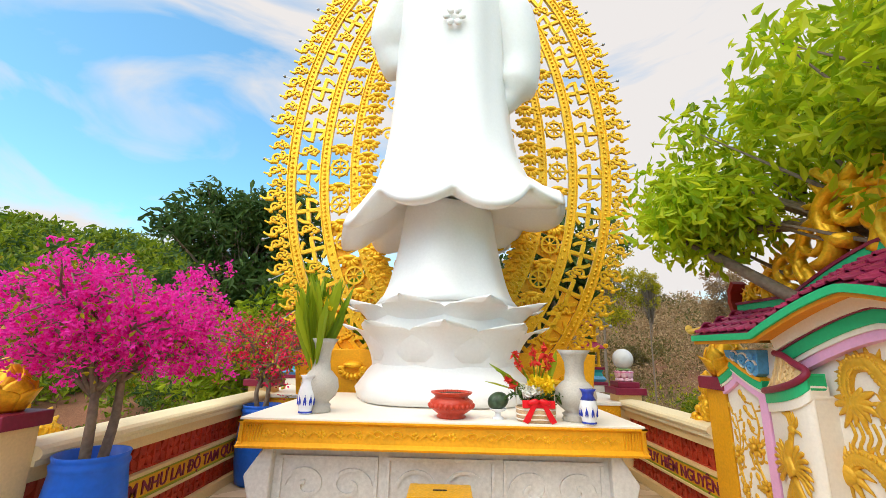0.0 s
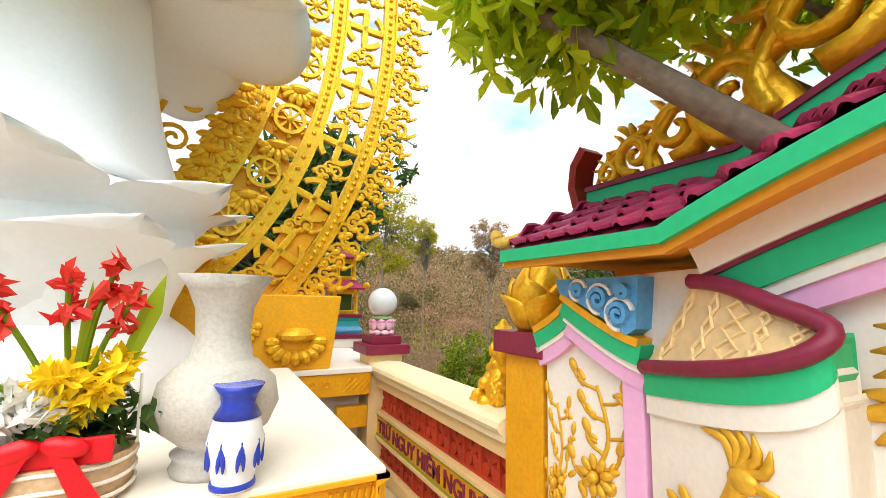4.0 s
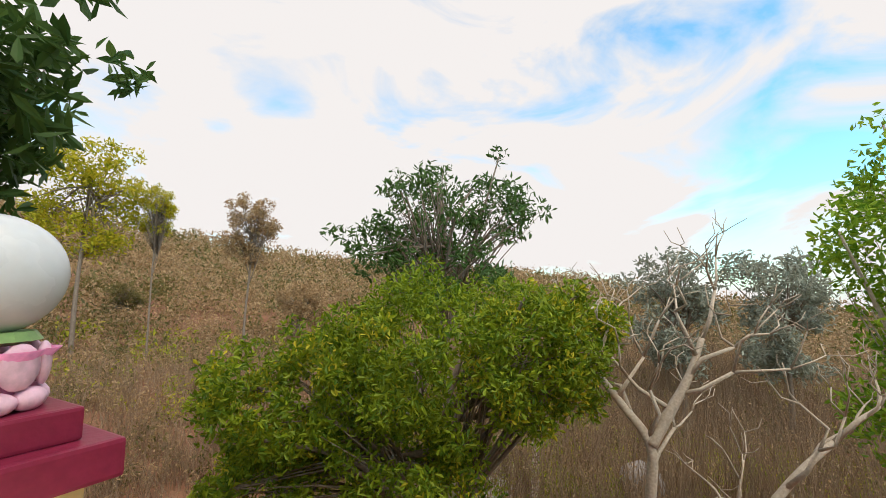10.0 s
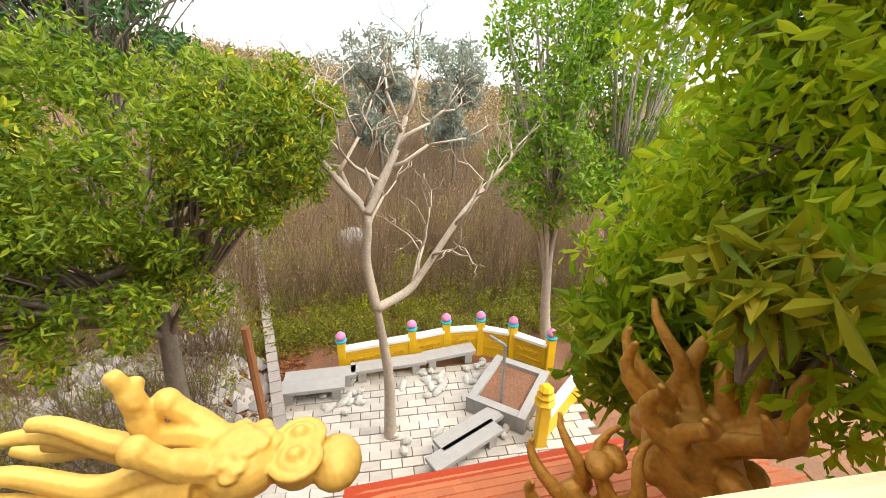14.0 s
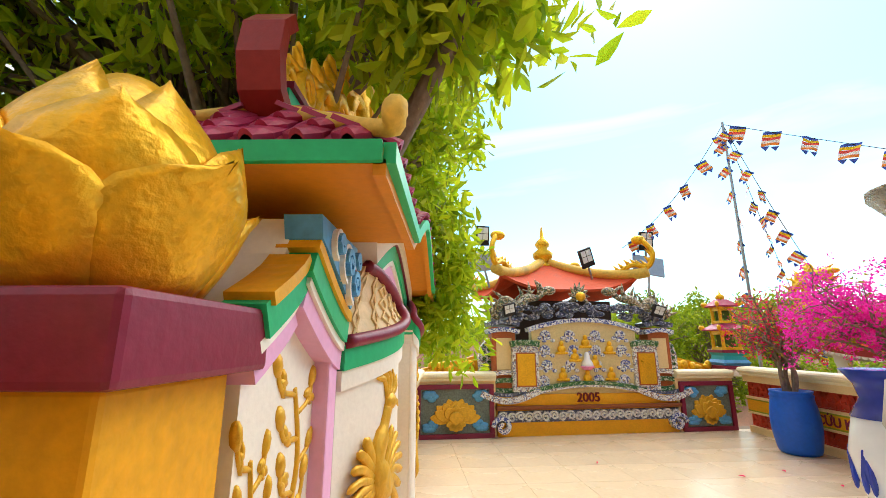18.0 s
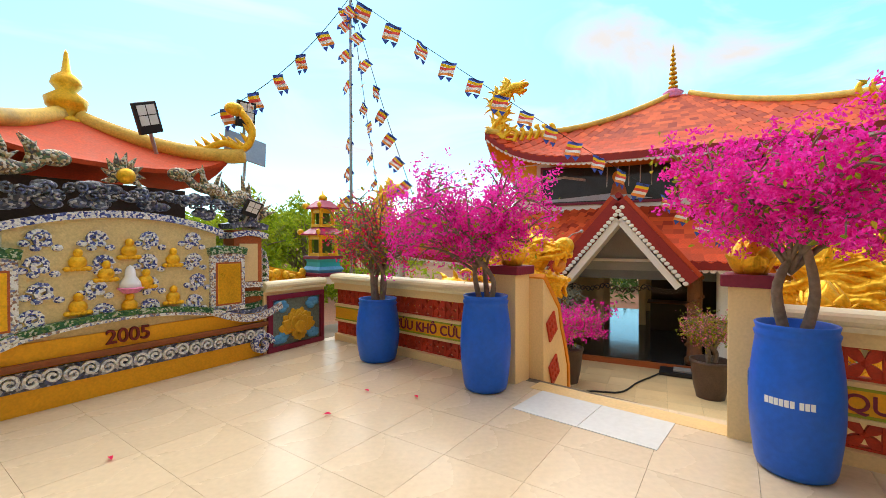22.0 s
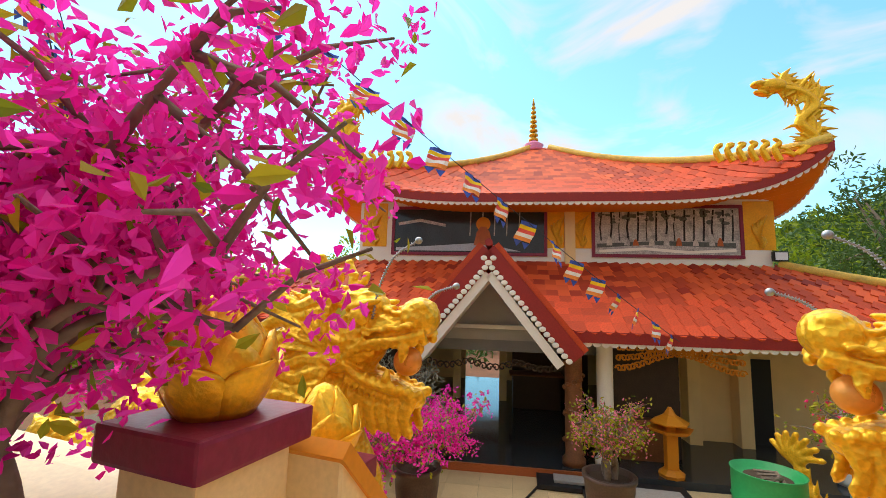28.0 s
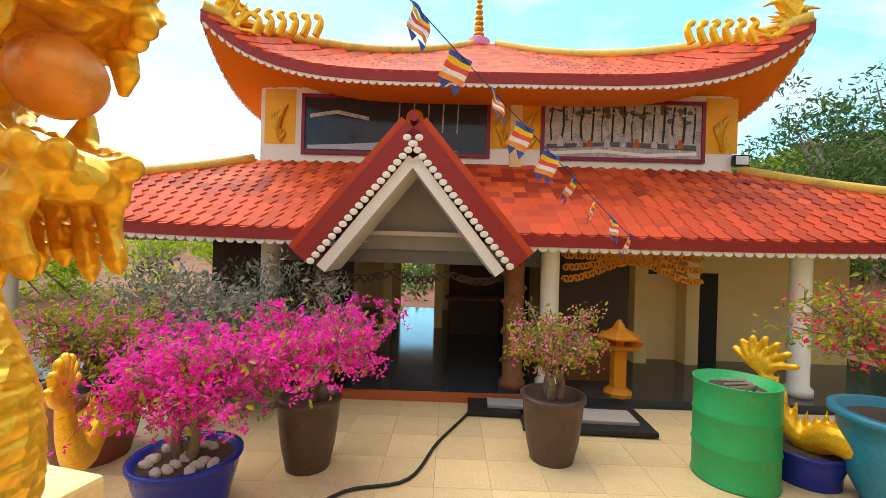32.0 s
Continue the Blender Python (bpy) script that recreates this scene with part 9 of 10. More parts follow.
scatter("thicket", "brown leafless thicket below the terrace", 520, sector(58, 114, 13.0, 34), DRYL, 8, 0.07, 0.5, 2.3, 57, 24)
scatter("slope_thicket", "bare brown stems standing on the slope", 420, sector(14, 60, 10, 30), DRYL, 8, 0.07, 0.45, 1.3, 59, 22)
scatter("low_weeds", "low yellow-green weeds under the trees", 900, sector(40, 114, 7, 24), LEAFY, 30, 0.08, 0.4, 0.45, 58)


def beyond_court(rng):
    return 10.9 + 4.5 * rng.random() ** 1.3, -6.0 + 10.5 * rng.random()


scatter("undergrowth", "olive and yellow-green undergrowth behind the balustrade", 300, beyond_court, LEAFU, 34, 0.09, 0.42, 0.75, 60, 5)


# ---- the lower court in the valley ----
LZ = -5.6
lower = tagged(obj("lower_court", box(5.9, -3.2, LZ - 0.4, 9.95, 4.0, LZ - 0.03), GROUT), "paved lower court seen from above", "floor", "", "structure")
pv = bpy.data.meshes.new("paver")
_b = box(-0.205, -0.105, -0.05, 0.205, 0.105, 0.0, 0.006)
_b.to_mesh(pv)
_b.free()
pv.materials.append(mat("grey_paver", (0.50, 0.44, 0.38), 0.8, 0, 0.2, 6, 0.4, 40, rand=0.14))
cnt = 0
for i in range(17):
    for j in range(18):
        x, y = 6.15 + i * 0.225, 3.75 - j * 0.43 + (0.21 if i % 2 else 0)
        if cnt < 300 and not (x > 8.3 and y < -2.2):
            o = new("paver", pv)
            o.parent = lower
            o.matrix_basis = pose(x, y, LZ + 0.012 * ((i * 7 + j * 3) % 3 - 1), 0, 0, 90 + ((i * 5 + j) % 5 - 2))
            cnt += 1
YELP = mat("yellow_wall_paint", (0.78, 0.45, 0.015), 0.5, 0, 0.12, 6, 0.3, 40, dirt=0.3, dirt_col=(0.4, 0.2, 0.03))


def low_post(x, y, head=PINKL, h=0.95):
    th = thing("balustrade_post", (x, y, LZ), "yellow post with a pink lotus top on the curved balustrade", "post", "balustrade posts")
    part("shaft", box(-0.1, -0.1, -0.3, 0.1, 0.1, h, 0.01), YELP, th)
    part("cap", lathe([(0.14, 0), (0.15, 0.04), (0.09, 0.07)], 12, None, (0, 0, h)), TEAL if head is PINKL else YELP, th)
    part("lotus", lathe([(0.07, 0), (0.13, 0.06), (0.12, 0.13), (0.05, 0.2), (0, 0.22)], 12, None, (0, 0, h + 0.06)), head, th, "", True)


posts = [(10.0, 1.85), (10.30, 0.05), (10.50, -0.9), (10.48, -1.85), (10.1, -2.65), (9.4, -3.45)]
for x, y in posts:
    low_post(x, y)
for a, b_ in zip(posts, posts[1:]):
    a, b_ = Vector((*a, LZ)), Vector((*b_, LZ))
    L_ = (b_ - a).length
    th = thing("balustrade", tuple(a), "yellow relief balustrade with a white coping", "balustrade", "balustrades", "", math.degrees(math.atan2(b_.y - a.y, b_.x - a.x)))
    part("panel", box(0.1, -0.06, -0.3, L_ - 0.1, 0.06, 0.66), YELP, th)
    part("coping", box(0.08, -0.11, 0.66, L_ - 0.08, 0.11, 0.74, 0.01), WALLW, th, "white painted coping")
    fr = bmesh.new()
    for z in (0.12, 0.52):
        box(0.16, -0.075, z, L_ - 0.16, 0.075, z + 0.05, 0, fr)
    n = int((L_ - 0.3) / 0.16)
    for k in range(n):
        strip(spiral(0.26 + k * 0.16, 0.34, 0.07, 1.3, 1 if k % 2 else -1, 10), 0.025, 0.16, "y", -0.08, fr)
    part("relief", fr, GOLDR, th)
gp = thing("yellow_lantern_post", (7.1, -2.35, LZ), "tall yellow post with tiered lotus top", "post")
part("shaft", box(-0.11, -0.11, -0.3, 0.11, 0.11, 1.1, 0.01), YELP, gp)
for k in range(3):
    part("tier", lathe([(0.2 - 0.03 * k, 0), (0.22 - 0.03 * k, 0.05), (0.12 - 0.02 * k, 0.14)], 8, None, (0, 0, 1.1 + 0.15 * k)), YELP, gp)
gw = thing("balustrade", (7.2, -2.45, LZ), "short yellow balustrade beside the planter", "balustrade", "balustrades", "", -48)
part("panel", box(0.1, -0.06, -0.3, 2.2, 0.06, 0.6), YELP, gw)
part("coping", box(0.06, -0.11, 0.6, 2.25, 0.11, 0.68, 0.01), WALLW, gw)
KERBG = mat("weathered_kerb", (0.34, 0.28, 0.24), 0.9, 0, 0.25, 5, 0.4, 40)
LIGHTST = mat("pale_concrete", (0.36, 0.33, 0.30), 0.8, 0, 0.15, 4, 0.3, 40, dirt=0.3, dirt_col=(0.3, 0.28, 0.24))
for x, y, l, rz in ((9.55, 2.35, 1.7, 92), (9.15, 2.5, 1.5, 92), (9.75, 0.7, 1.9, 95), (10.0, -0.9, 1.4, 100), (7.0, -0.75, 1.7, -62), (7.4, -0.9, 1.6, -62)):
    th = thing("stone_bench", (x, y, LZ), "pale concrete bench on two blocks", "bench", "stone benches", "", rz)
    part("seat", box(-l / 2, -0.2, 0.28, l / 2, 0.2, 0.38, 0.015), LIGHTST, th)
    for s in (-1, 1):
        part("leg", box(s * l * 0.36 - 0.1, -0.16, -0.02, s * l * 0.36 + 0.1, 0.16, 0.28, 0.01), LIGHTST, th)
pl = thing("planter", (8.5, -2.1, LZ), "white edged planting bed with red soil", "planter", "", "", -38)
for a in ((-0.9, -0.7, 0.9, -0.5), (-0.9, 0.5, 0.9, 0.7), (-0.9, -0.5, -0.7, 0.5), (0.7, -0.5, 0.9, 0.5)):
    part("kerb", box(a[0], a[1], 0, a[2], a[3], 0.42, 0.01), LIGHTST, pl)
part("soil", box(-0.7, -0.5, 0, 0.7, 0.5, 0.33), SOIL, pl)
rg = random.Random(6)
for cx, cy, n in ((9.0, 1.9, 12), (9.2, -0.4, 16), (9.4, -1.6, 12), (8.0, -1.9, 8), (7.6, 0.4, 5)):
    for k in range(n):
        o = obj("loose_stone", ball((0, 0, 0), (0.12 + 0.08 * rg.random(), 0.09, 0.07), None, 7, 5, (0, 20, 0)), STONE)
        o.matrix_basis = pose(cx + rg.gauss(0, 0.28), cy + rg.gauss(0, 0.28), LZ + 0.05, 0, 0, rg.random() * 180)
        tagged(o, "rough grey stone lying on the lower court", "stone", "loose stones")
lp = thing("lamp_pole", (8.0, -1.75, LZ), "thin grey lamp pole in the lower court", "lamp post")
part("pole", tube([(0, 0, 0), (0, 0, 1.9)], 0.035, 8), METAL, lp)
part("arm", tube([(0, 0, 1.9), (0.3, 0.25, 1.95)], 0.03, 8), METAL, lp)
# kerb wall and path up the slope
pw = thing("slope_kerb", (7.7, 2.9, LZ), "stepped brick kerb beside the rough slope", "kerb")
for k in range(34):
    t = k / 33
    part("kerb_block", box(-0.13, -0.19, -0.3, 0.13, 0.19, 0.18, 0.01), KERBG, pw).matrix_basis = Matrix.Translation((12.2 * t, 3.5 * t, 0.2 + 1.6 * t * t)) @ pose(0, 0, 0, 0, 0, 106)
ps = tagged(obj("brown_post", tube([(0, 0, -0.5), (0.1, 0.05, 2.6)], [0.09, 0.08], 8), mat("rusty_brown", (0.34, 0.13, 0.05), 0.8, 0, 0.2, 8, 0.3, 40)), "leaning rusty brown concrete post", "post")
ps.matrix_basis = pose(8.2, 3.35, LZ)
bo = tagged(obj("boulder", ball((0, 0, 0), (1.1, 0.8, 0.75), None, 20, 14), BOULD, None, "", True), "large grey boulder in the thicket", "boulder")
bo.matrix_basis = pose(16.5, 1.85, land_z(16.5, 1.85) + 0.55, 5, 8, 30) @ Matrix.Diagonal((0.75, 0.85, 0.8, 1))
m = bo.modifiers.new("rough", "DISPLACE")
tx = bpy.data.textures.new("boulder_clouds", "CLOUDS")
tx.noise_scale = 0.6
m.texture, m.strength = tx, 0.35
# rubble down the slope, uncounted
rng = np.random.default_rng(8)
vs, fs = [], []
for k in range(2300):
    t = rng.random()
    x, y = 8.2 + 8.5 * t + rng.normal() * 0.7, 4.2 + 3.2 * t + rng.normal() * 1.0
    if k >= 900:
        x, y = 8.6 + rng.normal() * 1.3 + 1.2 * math.sin(k), 6.3 + rng.normal() * 1.2 + 0.8 * math.cos(k * 1.7)
    if y < 3.3 + 3.5 * t:
        y = 3.3 + 3.5 * t + rng.random() * 1.5
    z = land_z(x, y)
    s = 0.08 + 0.16 * rng.random()
    p = rnd_dirs(rng, 6) * s
    p[:, 2] *= 0.7
    k0 = len(vs)
    oc = np.array([(1, 0, 0), (-1, 0, 0), (0, 1, 0), (0, -1, 0), (0, 0, 1), (0, 0, -1)]) * s * (0.7 + 0.6 * rng.random((6, 1)))
    vs += (oc + [x, y, z + s * 0.4]).tolist()
    fs += [[k0 + a for a in f] for f in ((0, 2, 4), (2, 1, 4), (1, 3, 4), (3, 0, 4), (2, 0, 5), (1, 2, 5), (3, 1, 5), (0, 3, 5))]
me = bpy.data.meshes.new("rubble")
me.from_pydata(vs, [], fs)
me.materials.append(leaf_mat("rubble_stone", (0.32, 0.27, 0.24), (0.62, 0.55, 0.49), 0.9, 0.0))
tagged(new("rubble", me), "grey rubble lying down the slope", "rubble", "", "stuff")
# leaf litter
n = 5000
cx = np.stack([7.9 + 10 * rng.random(n), 2.9 + 5.0 * rng.random(n), np.zeros(n)], 1)
cx[:, 2] = [land_z(a, b) + 0.05 for a, b, _ in cx]
co, fa = quads(cx, rnd_dirs(rng, n) * [1, 1, 0.3], rnd_dirs(rng, n), 0.12 + 0.1 * rng.random(n), 1.3)
tagged(leaf_obj("leaf_litter", co, fa, CARPET), "red-brown leaf litter on the slope", "leaf litter", "", "stuff")

# red tiled roof below the terrace, with gold flame carving on it
rr = thing("lower_roof", (0, 0, 0), "orange tiled roof just below the terrace", "roof")
A, B, C, D = Vector((4.75, 1.3, -3.35)), Vector((5.05, -3.6, -3.35)), Vector((2.0, -3.6, -1.7)), Vector((2.0, 1.3, -1.7))
deck = bmesh.new()
deck.faces.new([deck.verts.new(v) for v in (A, B, C, D)])
solid(part("deck", deck, TEMPTILE, rr), 0.1)
TERRA = mat("orange_clay_tile", (0.62, 0.19, 0.08), 0.6, 0, 0.15, 6, 0.25, 40, rand=0.12, dirt=0.2, dirt_col=(0.35, 0.1, 0.04))
tb = bmesh.new()
prism([(-0.11, 0.16), (-0.11, -0.1), (-0.08, -0.16), (0, -0.19), (0.08, -0.16), (0.11, -0.1), (0.11, 0.16)], 0.025, "z", 0, tb)
tmesh = mesh_of("roof_tile", tb, TERRA)
up = (D - A).normalized()
al = (A - B).normalized()
nn = al.cross(up).normalized()
if nn.z < 0:
    nn = -nn
al = up.cross(nn)
rm = Matrix((al, up, nn)).transposed().to_4x4()
for i in range(13):
    for j in range(22):
        o = new("roof_tile", tmesh)
        o.parent = rr
        p = A.lerp(B, (j + 0.5 + 0.5 * (i % 2)) / 22.5) + up * (0.12 + 0.23 * i) + nn * 0.06
        o.matrix_basis = Matrix.Translation(p) @ rm @ pose(0, 0, 0, 4, 0, 0)


def flame_carving(base, s, seed, label, material, n=9, tall=1.0):
    """A cluster of upright wavy gold flames. One shape."""
    b = bmesh.new()
    rg = random.Random(seed)
    join_bm(b, ball((0, 0, 0.0), (0.3, 0.25, 0.28), None, 14, 10))
    for k in range(14):
        join_bm(b, ball((rg.gauss(0, 0.2), rg.gauss(0, 0.16), rg.uniform(-0.3, 0.25)), (0.1, 0.08, 0.07), None, 8, 6))
    for k in range(n):
        a = 2 * math.pi * k / n
        reach = 0.35 + 0.5 * (1 - tall)
        lean = Vector((reach * math.cos(a), reach * math.sin(a), 0))
        h = (0.5 + 0.35 * rg.random()) * (tall if k % 5 else min(1.0, tall * 1.8))
        pts = [Vector((0.12 * math.cos(a), 0.12 * math.sin(a), 0.05)) + lean * t + Vector((0.055 * math.sin(8 * t + k), 0.055 * math.cos(7 * t + k), h * t)) for t in np.linspace(0, 1, 9)]
        join_bm(b, tube(pts, [0.075 - 0.055 * t ** 1.5 for t in np.linspace(0, 1, 9)], 8))
    b.transform(Matrix.Diagonal((s, s, s, 1)))
    o = obj("flame_carving", b, material, None, "", True)
    m = o.modifiers.new("merge", "REMESH")
    m.mode, m.voxel_size, m.use_smooth_shade = "VOXEL", 0.014, True
    o.matrix_basis = Matrix.Translation(base)
    tagged(o, label, "carving", "flame carvings")


BRG = mat("worn_brown_gold", (0.50, 0.24, 0.04), 0.5, 0.2, 0.3, 6, 0.5, 30, dirt=0.5, dirt_col=(0.2, 0.08, 0.02))
flame_carving((2.45, -0.95, -0.42), 0.95, 3, "worn brown gold flame carving below the parapet", BRG, 11)
flame_carving((2.35, -0.35, -0.85), 0.8, 5, "worn gold flame carving on the lower roof", BRG, 9)
PALEG = mat("pale_gold_paint", (0.72, 0.45, 0.10), 0.45, 0.1, 0.12, 6, 0.2, 40)


def outer_dragon(base):
    """A pale gold dragon head with wavy locks and knobbed horns that looks along the parapet. One shape."""
    b = bmesh.new()
    ball((0, 0, 0), (0.15, 0.15, 0.11), b, 16, 12)
    ball((0.0, -0.19, -0.03), (0.11, 0.10, 0.09), b, 14, 10)
    ball((0.0, -0.33, -0.06), (0.12, 0.10, 0.08), b, 14, 10)
    for k in range(26):
        a, e = k * 2.4, 0.15 + 0.8 * (k % 6) / 6
        ball((0.135 * e * math.cos(a), 0.135 * e * math.sin(a), 0.105 * math.sqrt(1 - e * e)), (0.045, 0.04, 0.016), b, 8, 6)
    for sx in (-1, 1):
        for r_ in (0.085, 0.05):
            ring = [(sx * 0.05 + r_ * math.cos(q), -0.20 + r_ * math.sin(q), 0.055 - 0.25 * r_) for q in np.linspace(0, 2 * math.pi, 15)]
            join_bm(b, tube(ring, 0.016, 6))
        ball((sx * 0.05, -0.20, 0.05), 0.034, b, 10, 8)
        join_bm(b, tube(catmull([(sx * 0.07, 0.08, 0.05), (sx * 0.10, 0.17, 0.12), (sx * 0.11, 0.25, 0.20)], 4), [0.05] * 5 + [0.045] * 4, 8))
        ball((sx * 0.11, 0.26, 0.21), 0.052, b, 10, 8)
        for k in range(4):
            L, y0, z0 = 0.62 + 0.12 * (k % 2), 0.10 + 0.03 * k, 0.05 - 0.06 * k
            pts = [(sx * (0.06 + 0.04 * k + 0.05 * t), y0 + L * t, z0 + 0.10 * t * t + 0.035 * math.sin(9 * t + k)) for t in np.linspace(0, 1, 14)]
            join_bm(b, tube(pts, [0.062 * (1 - 0.55 * t) for t in np.linspace(0, 1, 14)], 8))
    join_bm(b, tube(catmull([(0.06, 0.30, 0.02), (0.07, 0.33, 0.18), (0.06, 0.34, 0.30), (0.05, 0.37, 0.40)], 4), [0.055] * 5 + [0.045] * 4 + [0.032] * 3 + [0.02], 8))
    for k in range(5):
        ball((0.065 + 0.02 * (-1) ** k, 0.325, 0.12 + 0.05 * k), 0.03, b, 8, 6)
    join_bm(b, tube(catmull([(0, 0, 0), (0.02, 0.25, -0.18), (0.10, 0.35, -0.6), (0.12, 0.3, -1.5)], 6), 0.13, 12))
    o = obj("outer_dragon_statue", b, PALEG, None, "", True)
    m = o.modifiers.new("merge", "REMESH")
    m.mode, m.voxel_size, m.use_smooth_shade = "VOXEL", 0.008, True
    o.matrix_basis = pose(*base)
    tagged(o, "pale gold dragon head with wavy locks outside the parapet", "dragon statue")


outer_dragon((2.20, 1.22, 0.21))
# shrubs close outside the parapet
def shrub(base, n, r, size, leaf, label, seed, flowers=0):
    rng = np.random.default_rng(seed)
    th = thing("shrub", base, label, "shrub", "shrubs")
    cl = rnd_dirs(rng, n) * (rng.random((n, 1)) ** 0.5) * r
    st = bmesh.new()
    for c in cl[:14]:
        tube([(0, 0, -r * 1.6), (c[0] * 0.4, c[1] * 0.4, -0.3 * r), tuple(c)], [0.02, 0.012, 0.004], 5, st)
    part("stems", st, BARK, th)
    co, fa = leaf_cloud(rng, cl, 12, size, size * 1.4, 0.0, 2.0)
    leaf_obj("leaves", co, fa, leaf, th)
    if flowers:
        co, fa = leaf_cloud(rng, cl[:flowers], 7, 0.07, 0.04, 0, 1.0)
        leaf_obj("flowers", co, fa, YELF, th, "yellow trumpet flowers")


shrub((3.6, -1.5, -0.5), 90, 0.8, 0.14, LEAF, "green oleander shrub with yellow flowers", 61, 8)
shrub((2.35, -1.25, 0.55), 40, 0.4, 0.10, LEAFB, "bright green shrub against the parapet", 62)
shrub((2.2, -0.8, 0.75), 16, 0.26, 0.11, LEAFY, "yellow-leaved sprig beside the parapet", 63)
shrub((4.2, -2.6, -0.9), 110, 1.0, 0.14, LEAF, "green shrub below the broad-leaved tree", 64, 8)


# ---- offerings on the altar ----
AT = ALT_Z


def vase(x, y, h, r, material, label, name="stone_vase", wave=0.06, pattern=None):
    th = thing(name, (x, y, AT), label, "vase", "altar vases")
    prof = [(0.62 * r, 0), (0.66 * r, 0.03 * h), (0.60 * r, 0.07 * h), (0.66 * r, 0.10 * h), (0.5 * r, 0.13 * h), (0.85 * r, 0.22 * h), (1.0 * r, 0.33 * h), (0.92 * r, 0.45 * h), (0.66 * r, 0.53 * h), (0.62 * r, 0.545 * h), (0.52 * r, 0.56 * h),
            (0.44 * r, 0.68 * h), (0.47 * r, 0.82 * h), (0.6 * r, 0.93 * h), (0.76 * r, 1.0 * h), (0.7 * r, 0.99 * h), (0.42 * r, 0.85 * h), (0.36 * r, 0.7 * h)]
    part("body", lathe(prof, 36, None, (0, 0, 0), lambda a, i: 1 + (wave * abs(math.sin(4 * a)) if i in (13, 14, 15) else 0)), material, th, "", True)
    return th


vase(-0.40, -0.62, 0.66, 0.20, STONE, "pale grey carved stone vase with fluted lip")
lv = vase(-2.94, -0.45, 0.72, 0.19, STONE, "pale grey stone vase holding tall leaves")
PORC = mat("white_porcelain", (0.78, 0.80, 0.84), 0.15, 0, 0.05, 6, 0.02, 30)
COB = mat("cobalt_glaze", (0.03, 0.06, 0.42), 0.15, 0, 0.25, 18, 0.02, 30)


def blue_vase(x, y, h, label, blue_top=True):
    th = thing("porcelain_vase", (x, y, AT), label, "vase", "altar vases")
    r = 0.085
    k = h / 0.32
    part("body", lathe([(0.6 * r, 0), (0.75 * r, 0.01), (0.7 * r, 0.03), (0.9 * r, 0.10 * k), (0.98 * r, 0.15 * k), (0.8 * r, 0.22 * k), (0.55 * r, 0.26 * k), (0.62 * r, 0.29 * k), (0.85 * r, 0.32 * k), (0.78 * r, 0.318 * k), (0.5 * r, 0.27 * k)], 28), PORC, th, "", True)
    if blue_top:
        part("blue_neck", lathe([(0.83 * r, 0.222 * k), (0.58 * r, 0.262 * k), (0.65 * r, 0.292 * k), (0.88 * r, 0.323 * k), (0.80 * r, 0.322 * k)], 28), COB, th, "cobalt blue glazed neck", True)
    for k2 in range(9):
        a = 2 * math.pi * k2 / 9
        lf = bmesh.new()
        for j in range(5):
            q = -0.9 + 0.45 * j
            ball((0.93 * r * math.cos(a + 0.12 * q), 0.93 * r * math.sin(a + 0.12 * q), (0.10 + 0.018 * (2 - abs(j - 2))) * k), (0.006, 0.006, 0.028 * k), lf, 6, 5)
        part("blue_leaf", lf, COB, th)
    part("blue_foot", lathe([(0.77 * r, 0.012), (0.78 * r, 0.02), (0.75 * r, 0.028)], 28), COB, th)


blue_vase(-0.345, -0.82, 0.31, "blue and white porcelain vase with leaf pattern")
blue_vase(-3.02, -0.60, 0.36, "blue and white porcelain vase with painted figures", False)
# tall leaves and yellow flowers in the west vase
rng = np.random.default_rng(4)
lv2 = thing("leaf_bunch", (-2.99, -0.48, AT + 0.55), "tall green blade leaves with yellow lilies", "flowers")
n = 70
cc = np.stack([rng.normal(size=n) * 0.07, rng.normal(size=n) * 0.07, 0.1 + 0.35 * rng.random(n)], 1)
co, fa = quads(cc, np.stack([cc[:, 0] * 2.5, cc[:, 1] * 2.5, np.ones(n)], 1), rnd_dirs(rng, n), 0.16 + 0.05 * rng.random(n), 4.2, 0.06)
leaf_obj("blades", co, fa, LEAF, lv2)
co, fa = leaf_cloud(rng, np.stack([rng.normal(size=14) * 0.1, rng.normal(size=14) * 0.08, 0.42 + 0.12 * rng.random(14)], 1), 9, 0.09, 0.05, 0, 1.4)
leaf_obj("lilies", co, fa, YELF, lv2)
# red incense pot
ip = thing("incense_pot", (-1.60, -0.60, AT), "red glazed incense pot with moulded band", "incense pot")
part("body", lathe([(0.13, 0), (0.145, 0.015), (0.125, 0.035), (0.18, 0.07), (0.215, 0.12), (0.205, 0.16), (0.165, 0.185), (0.16, 0.2), (0.2, 0.225), (0.205, 0.24), (0.18, 0.24), (0.165, 0.22), (0, 0.215)], 40), REDPOT, ip, "", True)
bd = bmesh.new()
for k in range(24):
    a = 2 * math.pi * k / 24
    ball((0.208 * math.cos(a), 0.208 * math.sin(a), 0.115), (0.022, 0.022, 0.026), bd, 7, 5)
part("moulded_band", bd, REDPOT, ip, "", True)
part("ash", lathe([(0.165, 0.222), (0.08, 0.232), (0, 0.235)], 20), EARTH, ip)
for k in range(9):
    part("incense_stub", tube([(0.02 * k - 0.08, 0.03 * ((k * 7) % 5) - 0.06, 0.225), (0.02 * k - 0.08 + 0.004, 0.03 * ((k * 7) % 5) - 0.06, 0.262)], 0.003, 5), DARKRED, ip)
